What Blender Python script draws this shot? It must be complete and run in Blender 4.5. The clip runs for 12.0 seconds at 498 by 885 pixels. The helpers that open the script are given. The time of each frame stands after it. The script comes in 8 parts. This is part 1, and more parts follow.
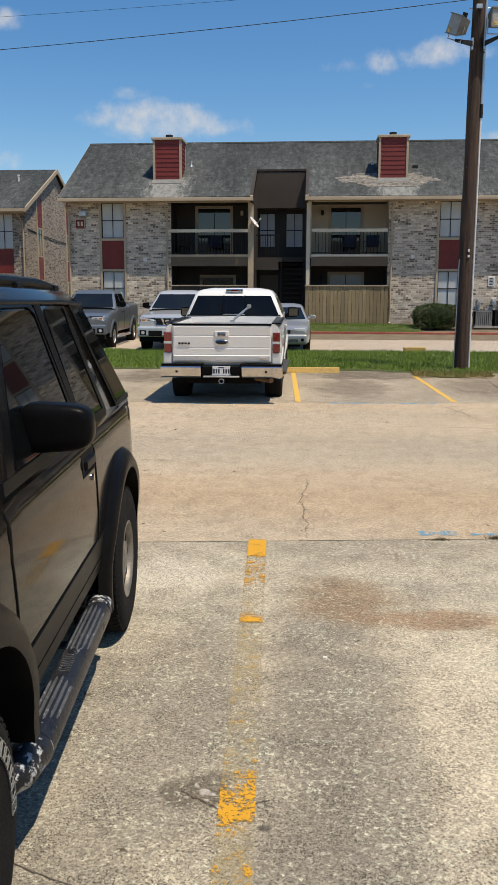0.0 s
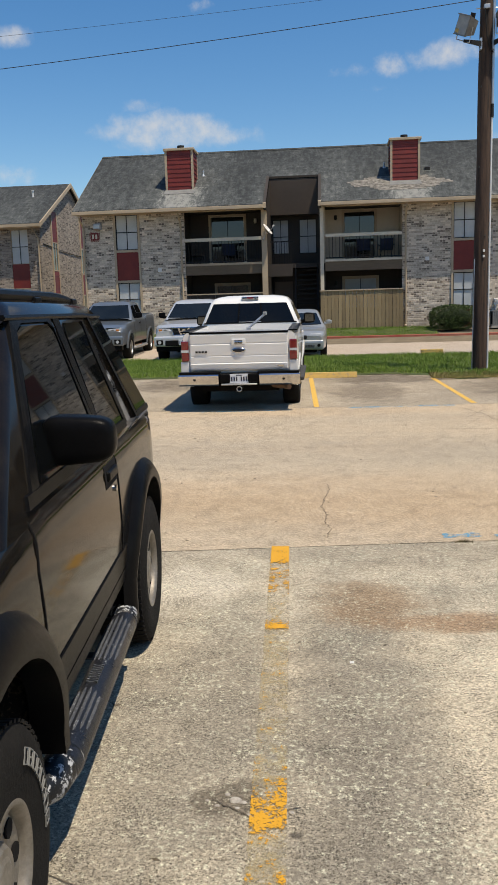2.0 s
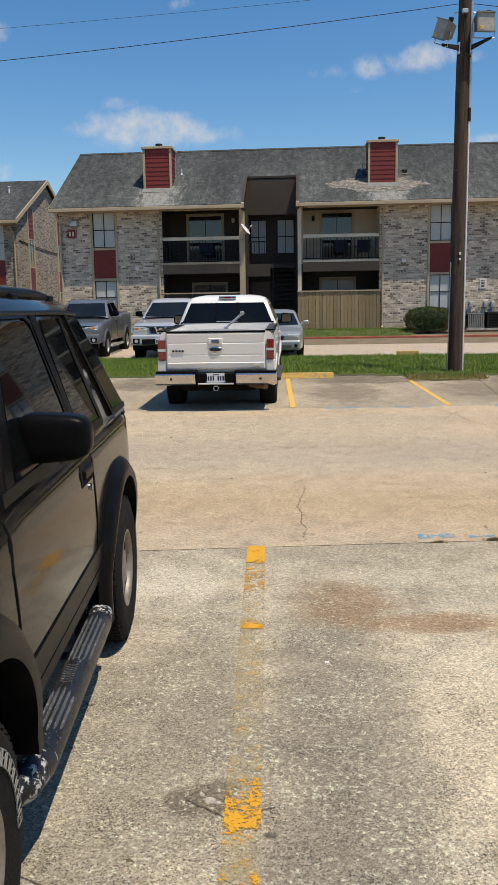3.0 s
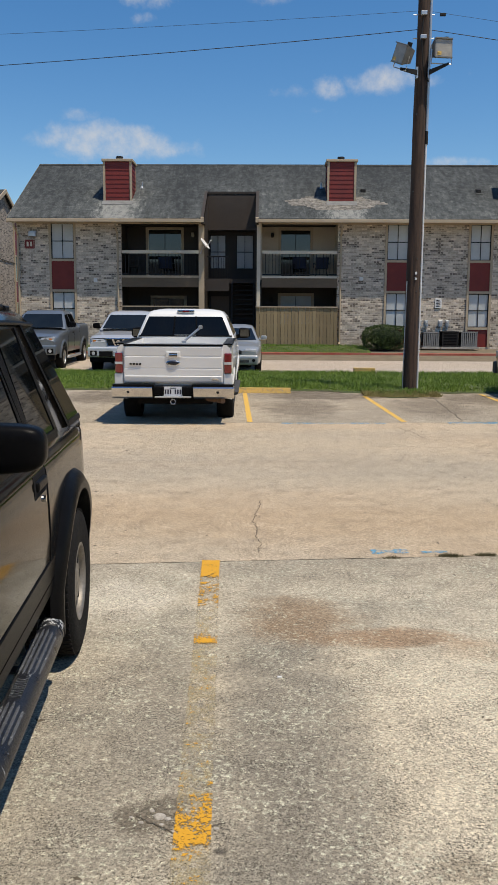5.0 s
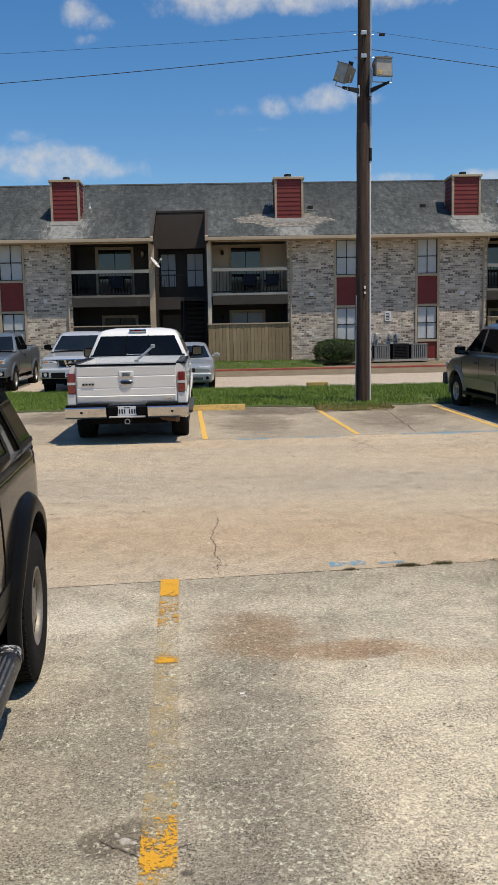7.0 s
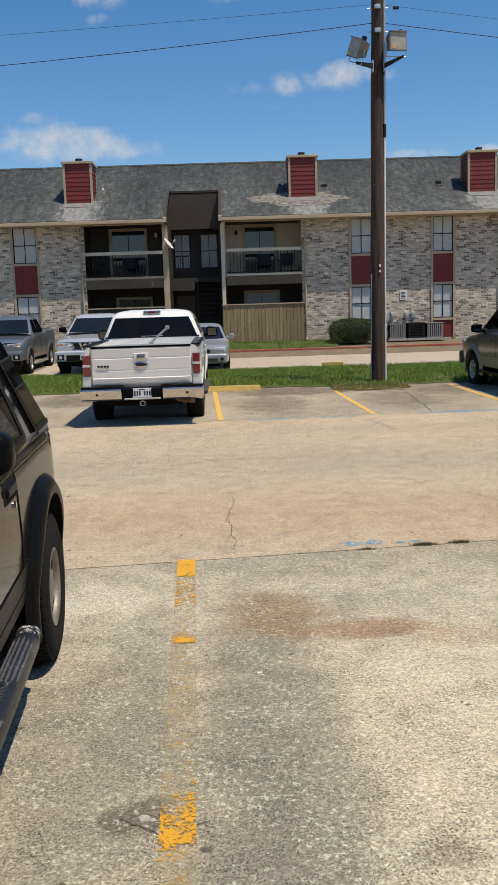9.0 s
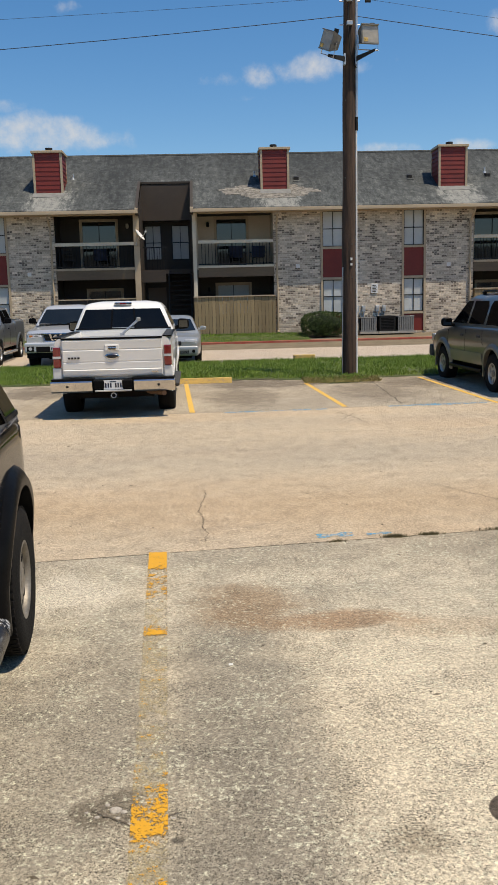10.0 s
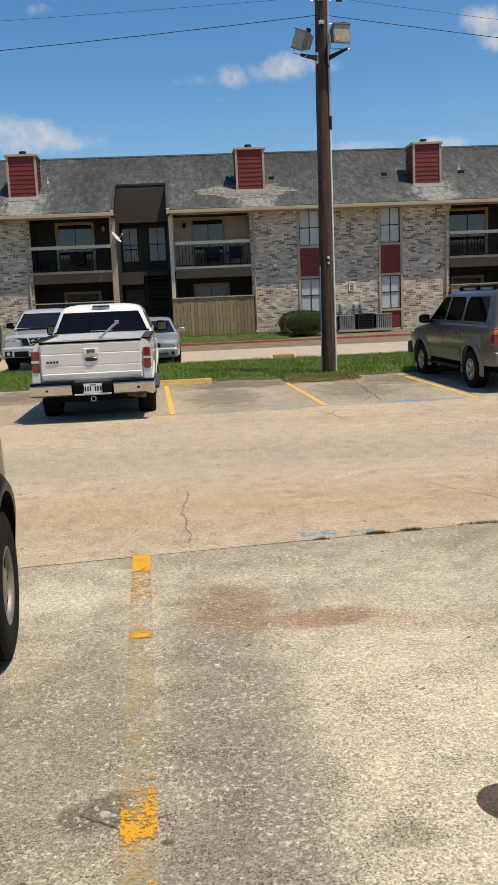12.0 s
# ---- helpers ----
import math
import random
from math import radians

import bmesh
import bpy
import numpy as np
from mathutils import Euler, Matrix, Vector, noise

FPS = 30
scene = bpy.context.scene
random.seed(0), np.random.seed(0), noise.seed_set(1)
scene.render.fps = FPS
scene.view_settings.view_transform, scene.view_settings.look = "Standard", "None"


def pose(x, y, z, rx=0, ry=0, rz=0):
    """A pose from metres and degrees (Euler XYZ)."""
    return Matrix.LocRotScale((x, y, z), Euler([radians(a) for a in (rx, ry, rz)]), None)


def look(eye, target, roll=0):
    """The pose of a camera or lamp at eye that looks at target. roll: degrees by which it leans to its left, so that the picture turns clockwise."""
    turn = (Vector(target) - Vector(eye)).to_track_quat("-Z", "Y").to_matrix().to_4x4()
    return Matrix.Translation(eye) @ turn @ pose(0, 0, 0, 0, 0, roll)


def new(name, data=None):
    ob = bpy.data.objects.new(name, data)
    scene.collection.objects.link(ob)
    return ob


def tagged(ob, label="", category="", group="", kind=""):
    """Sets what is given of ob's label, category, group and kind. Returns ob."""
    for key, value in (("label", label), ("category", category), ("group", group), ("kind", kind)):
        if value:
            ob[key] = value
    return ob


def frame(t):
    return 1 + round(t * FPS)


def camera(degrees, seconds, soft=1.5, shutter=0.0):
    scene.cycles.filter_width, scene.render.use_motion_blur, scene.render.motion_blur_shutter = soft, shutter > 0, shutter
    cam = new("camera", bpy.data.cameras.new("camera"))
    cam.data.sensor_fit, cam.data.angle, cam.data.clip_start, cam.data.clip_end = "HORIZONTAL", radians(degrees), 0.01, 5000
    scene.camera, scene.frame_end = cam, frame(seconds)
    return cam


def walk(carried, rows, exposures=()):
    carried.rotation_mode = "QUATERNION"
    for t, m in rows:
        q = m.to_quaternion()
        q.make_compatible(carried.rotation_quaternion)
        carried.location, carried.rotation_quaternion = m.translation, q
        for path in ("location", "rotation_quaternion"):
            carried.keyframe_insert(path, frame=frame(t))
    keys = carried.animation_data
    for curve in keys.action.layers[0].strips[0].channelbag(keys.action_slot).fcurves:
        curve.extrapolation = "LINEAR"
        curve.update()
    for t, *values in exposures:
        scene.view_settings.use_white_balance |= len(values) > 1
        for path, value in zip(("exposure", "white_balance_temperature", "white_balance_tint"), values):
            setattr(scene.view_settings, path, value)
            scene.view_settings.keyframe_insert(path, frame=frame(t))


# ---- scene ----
from collections import namedtuple

cam = camera(33.0, 12.0, soft=1.0)
PATH = [
    (0.0, pose(-0.000, 0.000, 1.750, 80.471, -0.151, 4.350)),
    (0.5, pose(0.006, -0.014, 1.752, 80.639, 1.950, 3.991)),
    (1.0, pose(0.005, -0.003, 1.754, 80.880, 2.184, 4.152)),
    (1.5, pose(-0.000, -0.006, 1.750, 80.937, 2.210, 4.740)),
    (2.0, pose(-0.006, -0.008, 1.752, 80.961, 1.638, 5.383)),
    (2.5, pose(-0.006, -0.008, 1.751, 80.929, 1.449, 5.098)),
    (3.0, pose(-0.011, -0.003, 1.750, 80.913, 0.929, 3.840)),
    (5.0, pose(-0.007, -0.013, 1.751, 81.872, -0.314, 1.040)),
    (5.5, pose(0.002, -0.015, 1.748, 82.741, -0.117, -0.521)),
    (6.0, pose(0.002, -0.027, 1.748, 82.982, 0.058, -1.773)),
    (6.5, pose(-0.005, -0.025, 1.750, 82.990, 0.557, -2.045)),
    (7.0, pose(0.002, -0.022, 1.751, 82.984, 1.146, -2.150)),
    (9.0, pose(0.005, -0.012, 1.744, 81.720, 1.790, -1.157)),
    (9.5, pose(0.003, -0.010, 1.741, 81.636, 1.913, -1.468)),
    (10.0, pose(0.003, -0.016, 1.744, 81.156, 1.421, -3.072)),
    (10.5, pose(-0.000, -0.008, 1.739, 81.138, 1.348, -3.809)),
    (11.0, pose(0.005, -0.014, 1.740, 81.112, 1.385, -4.119)),
    (11.5, pose(0.007, -0.020, 1.742, 81.098, 1.996, -4.369)),
    (12.0, pose(0.005, -0.021, 1.744, 81.124, 2.526, -4.513)),
]
EXPOSURES = (
    (0.0, -0.07, 7450, 10), (3.0, -0.07, 7450, 10), (5.0, -0.18, 7150, 10), (7.0, -0.17, 7130, 10),
    (9.0, -0.11, 7350, 10), (10.0, -0.05, 7600, 10), (12.0, -0.05, 7650, 10),
)
walk(cam, PATH, EXPOSURES)

# ---- light: high midday sun and a blue sky with fair-weather clouds ----
SUN = Vector((0.30, -0.22, 0.93)).normalized()
sun = new("sun", bpy.data.lights.new("sun", "SUN"))
sun.data.energy, sun.data.angle, sun.data.color = 5.0, radians(0.55), (1.0, 0.955, 0.88)
sun.matrix_world = look((0, 0, 60), Vector((0, 0, 60)) - SUN)
scene.view_settings.exposure = 0.0

world = bpy.data.worlds.new("sky")
scene.world = world
world.use_nodes = True


def node(tree, kind, **given):
    n = tree.nodes.new(kind)
    for key, value in given.items():
        n.inputs[key].default_value = value
    return n


def math_node(tree, op, a, b=None, c=None):
    n = tree.nodes.new("ShaderNodeMath")
    n.operation = op
    for i, v in enumerate((a, b, c)):
        if v is None:
            continue
        if isinstance(v, (int, float)):
            n.inputs[i].default_value = v
        else:
            tree.links.new(v, n.inputs[i])
    return n.outputs[0]


def build_sky():
    t = world.node_tree
    bg = t.nodes["Background"]
    sky = t.nodes.new("ShaderNodeTexSky")
    sky.sky_type, sky.sun_disc = "NISHITA", False
    sky.sun_elevation, sky.sun_rotation = math.asin(SUN.z), math.atan2(SUN.x, SUN.y)
    sky.altitude, sky.air_density, sky.dust_density, sky.ozone_density = 10, 1.0, 0.3, 3.5
    co = t.nodes.new("ShaderNodeTexCoord")
    sep = t.nodes.new("ShaderNodeSeparateXYZ")
    t.links.new(co.outputs["Generated"], sep.inputs[0])
    yy = math_node(t, "MAXIMUM", math_node(t, "ABSOLUTE", sep.outputs[1]), 0.05)
    u = math_node(t, "DIVIDE", sep.outputs[0], yy)
    v = math_node(t, "DIVIDE", sep.outputs[2], yy)
    nz = node(t, "ShaderNodeTexNoise", Scale=17.0, Detail=8.0, Roughness=0.64)
    t.links.new(co.outputs["Generated"], nz.inputs["Vector"])
    big = node(t, "ShaderNodeTexNoise", Scale=9.0, Detail=2.0, Roughness=0.5)
    t.links.new(co.outputs["Generated"], big.inputs["Vector"])
    # puffs of cloud: place (across, up) and half sizes, as slopes seen from the lot
    puffs = CLOUDS
    total = None
    for (cu, cv, a, b, s) in puffs:
        du = math_node(t, "POWER", math_node(t, "ABSOLUTE", math_node(t, "DIVIDE", math_node(t, "SUBTRACT", u, cu), a)), 2.0)
        dv = math_node(t, "POWER", math_node(t, "ABSOLUTE", math_node(t, "DIVIDE", math_node(t, "SUBTRACT", v, cv), b)), 2.0)
        m = math_node(t, "MULTIPLY", math_node(t, "SUBTRACT", 1.0, math_node(t, "ADD", du, dv)), s)
        total = m if total is None else math_node(t, "MAXIMUM", total, m)
    front = math_node(t, "GREATER_THAN", sep.outputs[1], 0.0)
    # elsewhere the same kind of scattered clouds goes on
    wide = math_node(t, "MULTIPLY", math_node(t, "SUBTRACT", big.outputs[0], 0.62), 5.0)
    away = math_node(t, "MAXIMUM", math_node(t, "SUBTRACT", 1.0, front), math_node(t, "GREATER_THAN", v, 0.62))
    wide = math_node(t, "ADD", math_node(t, "MULTIPLY", wide, away), math_node(t, "MULTIPLY", math_node(t, "SUBTRACT", 1.0, away), -2.0))
    total = math_node(t, "MAXIMUM", math_node(t, "ADD", math_node(t, "MULTIPLY", total, front), math_node(t, "MULTIPLY", math_node(t, "SUBTRACT", 1.0, front), -2.0)), wide)
    total = math_node(t, "MAXIMUM", total, -1.2)
    dens = math_node(t, "ADD", math_node(t, "MULTIPLY", total, 0.75), math_node(t, "MULTIPLY", math_node(t, "SUBTRACT", nz.outputs[0], 0.52), 4.2))
    mr = t.nodes.new("ShaderNodeMapRange")
    mr.interpolation_type = "SMOOTHSTEP"
    mr.inputs["From Min"].default_value, mr.inputs["From Max"].default_value = -0.25, 1.7
    mr.inputs["To Max"].default_value = 0.92
    t.links.new(dens, mr.inputs[0])
    mix = t.nodes.new("ShaderNodeMix")
    mix.data_type = "RGBA"
    t.links.new(mr.outputs[0], mix.inputs[0])
    deep = t.nodes.new("ShaderNodeHueSaturation")
    deep.inputs["Hue"].default_value = 0.503
    deep.inputs["Saturation"].default_value, deep.inputs["Value"].default_value = 1.32, 1.84
    t.links.new(sky.outputs[0], deep.inputs["Color"])
    t.links.new(deep.outputs[0], mix.inputs[6])
    mix.inputs[7].default_value = (8.8, 9.2, 9.9, 1)
    t.links.new(mix.outputs[2], bg.inputs[0])
    bg.inputs[1].default_value = 0.08


CLOUDS = (
    (-0.175, 0.200, 0.095, 0.020, 1.2), (-0.21, 0.212, 0.05, 0.018, 1.2), (-0.25, 0.205, 0.032, 0.013, 1.0), (-0.215, 0.234, 0.022, 0.010, 1.0), (-0.11, 0.195, 0.04, 0.014, 1.1),
    (0.131, 0.270, 0.050, 0.018, 1.2), (0.165, 0.273, 0.034, 0.014, 1.1), (0.069, 0.262, 0.024, 0.016, 1.2), (0.03, 0.258, 0.032, 0.008, 0.6), (0.06, 0.238, 0.03, 0.006, 0.5),
    (0.205, 0.183, 0.045, 0.009, 1.2), (0.318, 0.184, 0.034, 0.009, 1.2), (-0.37, 0.161, 0.034, 0.016, 1.2), (-0.36, 0.316, 0.028, 0.013, 1.0), (-0.134, 0.338, 0.014, 0.007, 0.8),
    (0.01, 0.380, 0.080, 0.024, 1.4), (0.095, 0.380, 0.055, 0.020, 1.3), (0.20, 0.384, 0.095, 0.020, 1.3), (-0.145, 0.364, 0.022, 0.018, 0.9), (-0.12, 0.355, 0.022, 0.011, 0.8), (-0.142, 0.337, 0.014, 0.008, 0.7),
    (0.362, 0.318, 0.034, 0.022, 1.3), (0.375, 0.296, 0.022, 0.013, 1.1),
)
build_sky()

# ---- materials ----


def mat(name, c1, c2=None, scale=4.0, rough=0.6, metal=0.0, bump=0.0, bump_scale=40.0, coat=0.0, spec=0.5, speck=0.0, speck_scale=60.0, stretch=(1, 1, 1), fine=0.25, rough2=None, jitter=0.0):
    """Procedural surface in world metres: two colours mixed by a broad noise, a fine grain, and relief."""
    m = bpy.data.materials.new(name)
    m.use_nodes = True
    t = m.node_tree
    p = t.nodes["Principled BSDF"]
    c2 = c2 or tuple(v * 0.75 for v in c1)
    geo = t.nodes.new("ShaderNodeNewGeometry")
    mp = t.nodes.new("ShaderNodeMapping")
    mp.inputs["Scale"].default_value = stretch
    t.links.new(geo.outputs["Position"], mp.inputs[0])
    n1 = node(t, "ShaderNodeTexNoise", Scale=scale, Detail=5.0, Roughness=0.6)
    n2 = node(t, "ShaderNodeTexNoise", Scale=scale * 11, Detail=3.0, Roughness=0.6)
    for n in (n1, n2):
        t.links.new(mp.outputs[0], n.inputs["Vector"])
    f = math_node(t, "ADD", math_node(t, "MULTIPLY", math_node(t, "SUBTRACT", n1.outputs[0], 0.5), 2.2), math_node(t, "MULTIPLY", math_node(t, "SUBTRACT", n2.outputs[0], 0.5), fine * 4))
    if jitter:
        info = t.nodes.new("ShaderNodeObjectInfo")
        f = math_node(t, "ADD", f, math_node(t, "MULTIPLY", math_node(t, "SUBTRACT", info.outputs["Random"], 0.5), jitter))
    f = math_node(t, "ADD", f, 0.5)
    clampn = t.nodes.new("ShaderNodeClamp")
    t.links.new(f, clampn.inputs[0])
    mix = t.nodes.new("ShaderNodeMix")
    mix.data_type = "RGBA"
    t.links.new(clampn.outputs[0], mix.inputs[0])
    mix.inputs[6].default_value, mix.inputs[7].default_value = (*c1, 1), (*c2, 1)
    col = mix.outputs[2]
    if speck:
        vz = node(t, "ShaderNodeTexNoise", Scale=speck_scale, Detail=2.0, Roughness=0.7)
        t.links.new(geo.outputs["Position"], vz.inputs["Vector"])
        mr = t.nodes.new("ShaderNodeMapRange")
        mr.inputs["From Min"].default_value, mr.inputs["From Max"].default_value = 0.35, 0.65
        mr.inputs["To Min"].default_value, mr.inputs["To Max"].default_value = 1 - speck, 1 + speck
        t.links.new(vz.outputs[0], mr.inputs[0])
        mul = t.nodes.new("ShaderNodeVectorMath")
        mul.operation = "SCALE"
        t.links.new(col, mul.inputs[0])
        t.links.new(mr.outputs[0], mul.inputs["Scale"])
        col = mul.outputs[0]
    t.links.new(col, p.inputs["Base Color"])
    p.inputs["Metallic"].default_value = metal
    p.inputs["Coat Weight"].default_value = coat
    p.inputs["Coat Roughness"].default_value = 0.06
    p.inputs["Specular IOR Level"].default_value = spec
    rr = t.nodes.new("ShaderNodeMapRange")
    rr.inputs["To Min"].default_value, rr.inputs["To Max"].default_value = rough, min(1.0, rough2 if rough2 is not None else rough * 1.25)
    t.links.new(n1.outputs[0], rr.inputs[0])
    t.links.new(rr.outputs[0], p.inputs["Roughness"])
    if bump:
        bn = node(t, "ShaderNodeTexNoise", Scale=bump_scale, Detail=4.0, Roughness=0.65)
        t.links.new(mp.outputs[0], bn.inputs["Vector"])
        b = t.nodes.new("ShaderNodeBump")
        b.inputs["Strength"].default_value, b.inputs["Distance"].default_value = bump, 0.01
        t.links.new(bn.outputs[0], b.inputs["Height"])
        t.links.new(b.outputs[0], p.inputs["Normal"])
    return m


def brick_mat(name, c1, c2, mortar, pale=0.0):
    """Running-bond brick on upright walls: courses of 76 mm, bricks of 203 mm, each brick of its own shade."""
    m = bpy.data.materials.new(name)
    m.use_nodes = True
    t = m.node_tree
    p = t.nodes["Principled BSDF"]
    geo = t.nodes.new("ShaderNodeNewGeometry")
    sep = t.nodes.new("ShaderNodeSeparateXYZ")
    t.links.new(geo.outputs["Position"], sep.inputs[0])
    com = t.nodes.new("ShaderNodeCombineXYZ")
    t.links.new(math_node(t, "ADD", sep.outputs[0], sep.outputs[1]), com.inputs[0])
    t.links.new(sep.outputs[2], com.inputs[1])
    br = node(t, "ShaderNodeTexBrick", Scale=1.0)
    br.inputs["Color1"].default_value, br.inputs["Color2"].default_value = (0, 0, 0, 1), (1, 1, 1, 1)
    br.inputs["Mortar"].default_value = (0.5, 0.5, 0.5, 1)
    br.inputs["Mortar Size"].default_value, br.inputs["Brick Width"].default_value, br.inputs["Row Height"].default_value = 0.007, 0.21, 0.078
    br.inputs["Mortar Smooth"].default_value = 0.2
    t.links.new(com.outputs[0], br.inputs["Vector"])
    # shade of each brick: cell noise on the brick's own cell
    row = math_node(t, "FLOOR", math_node(t, "DIVIDE", sep.outputs[2], 0.078))
    shift = math_node(t, "MULTIPLY", math_node(t, "MODULO", math_node(t, "ABSOLUTE", row), 2.0), 0.105)
    colm = math_node(t, "FLOOR", math_node(t, "DIVIDE", math_node(t, "ADD", math_node(t, "ADD", sep.outputs[0], sep.outputs[1]), shift), 0.21))
    cell = t.nodes.new("ShaderNodeCombineXYZ")
    t.links.new(colm, cell.inputs[0])
    t.links.new(row, cell.inputs[1])
    wn = t.nodes.new("ShaderNodeTexWhiteNoise")
    wn.noise_dimensions = "2D"
    t.links.new(cell.outputs[0], wn.inputs["Vector"])
    ramp = t.nodes.new("ShaderNodeValToRGB")
    ramp.color_ramp.interpolation = "LINEAR"
    ramp.color_ramp.elements[0].color, ramp.color_ramp.elements[1].color = (*c1, 1), (*c2, 1)
    ramp.color_ramp.elements[1].position = 0.97
    for pos, k in ((0.10, 0.10), (0.26, 0.42), (0.52, 0.60), (0.75, 0.72)):
        e = ramp.color_ramp.elements.new(pos)
        e.color = (*[a + (b - a) * k for a, b in zip(c1, c2)], 1)
    t.links.new(wn.outputs["Value"], ramp.inputs[0])
    bn = node(t, "ShaderNodeTexNoise", Scale=1.1, Detail=4.0, Roughness=0.6)
    t.links.new(geo.outputs["Position"], bn.inputs["Vector"])
    gr = node(t, "ShaderNodeTexNoise", Scale=38.0, Detail=3.0, Roughness=0.7)
    t.links.new(geo.outputs["Position"], gr.inputs["Vector"])
    mm = t.nodes.new("ShaderNodeMix")
    mm.data_type = "RGBA"
    t.links.new(br.outputs["Fac"], mm.inputs[0])
    t.links.new(ramp.outputs[0], mm.inputs[6])
    mm.inputs[7].default_value = (*mortar, 1)
    sm = node(t, "ShaderNodeTexNoise", Scale=9.0, Detail=4.0, Roughness=0.7)
    t.links.new(geo.outputs["Position"], sm.inputs["Vector"])
    k = math_node(t, "ADD", math_node(t, "MULTIPLY", bn.outputs[0], 0.7), math_node(t, "MULTIPLY", gr.outputs[0], 1.0))
    k = math_node(t, "ADD", math_node(t, "ADD", k, math_node(t, "MULTIPLY", sm.outputs[0], 0.5)), -0.1)
    sc = t.nodes.new("ShaderNodeVectorMath")
    sc.operation = "SCALE"
    t.links.new(mm.outputs[2], sc.inputs[0])
    t.links.new(k, sc.inputs["Scale"])
    t.links.new(sc.outputs[0], p.inputs["Base Color"])
    p.inputs["Roughness"].default_value = 0.88
    h = math_node(t, "ADD", math_node(t, "MULTIPLY", br.outputs["Fac"], -1.0), math_node(t, "MULTIPLY", gr.outputs[0], 0.5))
    h = math_node(t, "ADD", h, math_node(t, "MULTIPLY", wn.outputs["Value"], 0.6))
    b = t.nodes.new("ShaderNodeBump")
    b.inputs["Strength"].default_value, b.inputs["Distance"].default_value = 0.8, 0.008
    t.links.new(h, b.inputs["Height"])
    t.links.new(b.outputs[0], p.inputs["Normal"])
    return m


def shingle_mat(name):
    """Weathered three-tab asphalt shingles with dark algae streaks that run down the slope."""
    m = bpy.data.materials.new(name)
    m.use_nodes = True
    t = m.node_tree
    p = t.nodes["Principled BSDF"]
    geo = t.nodes.new("ShaderNodeNewGeometry")
    sep = t.nodes.new("ShaderNodeSeparateXYZ")
    t.links.new(geo.outputs["Position"], sep.inputs[0])
    com = t.nodes.new("ShaderNodeCombineXYZ")
    t.links.new(sep.outputs[0], com.inputs[0])
    t.links.new(math_node(t, "MULTIPLY", sep.outputs[1], 1.15), com.inputs[1])
    br = node(t, "ShaderNodeTexBrick", Scale=1.0)
    br.inputs["Color1"].default_value, br.inputs["Color2"].default_value, br.inputs["Mortar"].default_value = (0.3, 0.3, 0.3, 1), (0.9, 0.9, 0.9, 1), (0.1, 0.1, 0.1, 1)
    br.inputs["Mortar Size"].default_value, br.inputs["Brick Width"].default_value, br.inputs["Row Height"].default_value = 0.006, 0.3, 0.14
    t.links.new(com.outputs[0], br.inputs["Vector"])
    # one tone for each tab
    row = math_node(t, "FLOOR", math_node(t, "DIVIDE", math_node(t, "MULTIPLY", sep.outputs[1], 1.15), 0.14))
    shift = math_node(t, "MULTIPLY", math_node(t, "MODULO", math_node(t, "ABSOLUTE", row), 2.0), 0.15)
    cell = t.nodes.new("ShaderNodeCombineXYZ")
    t.links.new(math_node(t, "FLOOR", math_node(t, "DIVIDE", math_node(t, "ADD", sep.outputs[0], shift), 0.15)), cell.inputs[0])
    t.links.new(row, cell.inputs[1])
    tab = t.nodes.new("ShaderNodeTexWhiteNoise")
    tab.noise_dimensions = "2D"
    t.links.new(cell.outputs[0], tab.inputs["Vector"])
    mp = t.nodes.new("ShaderNodeMapping")
    mp.inputs["Scale"].default_value = (1.0, 0.30, 0.30)
    t.links.new(geo.outputs["Position"], mp.inputs[0])
    st = node(t, "ShaderNodeTexNoise", Scale=5.5, Detail=7.0, Roughness=0.75)
    t.links.new(mp.outputs[0], st.inputs["Vector"])
    big = node(t, "ShaderNodeTexNoise", Scale=0.5, Detail=3.0, Roughness=0.6)
    t.links.new(mp.outputs[0], big.inputs["Vector"])
    sp = node(t, "ShaderNodeTexNoise", Scale=20.0, Detail=5.0, Roughness=0.8)
    t.links.new(geo.outputs["Position"], sp.inputs["Vector"])
    f = math_node(t, "ADD", math_node(t, "MULTIPLY", st.outputs[0], 1.1), math_node(t, "MULTIPLY", sp.outputs[0], 1.1))
    f = math_node(t, "ADD", f, math_node(t, "MULTIPLY", math_node(t, "SUBTRACT", big.outputs[0], 1.055), 0.55))
    f = math_node(t, "ADD", f, math_node(t, "MULTIPLY", tab.outputs["Value"], 0.14))
    # older algae higher up the slope
    f = math_node(t, "ADD", f, math_node(t, "MULTIPLY", math_node(t, "SUBTRACT", sep.outputs[2], 6.6), 0.045))
    # washed cleaner by the run-off below each chimney's flashing
    wash = None
    for cx in (-6.25, 3.19, 10.78, 20.0):
        d = math_node(t, "ABSOLUTE", math_node(t, "SUBTRACT", sep.outputs[0], cx + 0.12))
        w = t.nodes.new("ShaderNodeMapRange")
        w.interpolation_type = "SMOOTHSTEP"
        w.inputs["From Min"].default_value, w.inputs["From Max"].default_value = 1.15, 0.35
        t.links.new(math_node(t, "ADD", d, math_node(t, "MULTIPLY", math_node(t, "SUBTRACT", st.outputs[0], 0.5), 1.4)), w.inputs[0])
        wash = w.outputs[0] if wash is None else math_node(t, "MAXIMUM", wash, w.outputs[0])
    low = math_node(t, "LESS_THAN", sep.outputs[1], 36.75)
    low = math_node(t, "MULTIPLY", low, math_node(t, "GREATER_THAN", sep.outputs[1], 30.0))
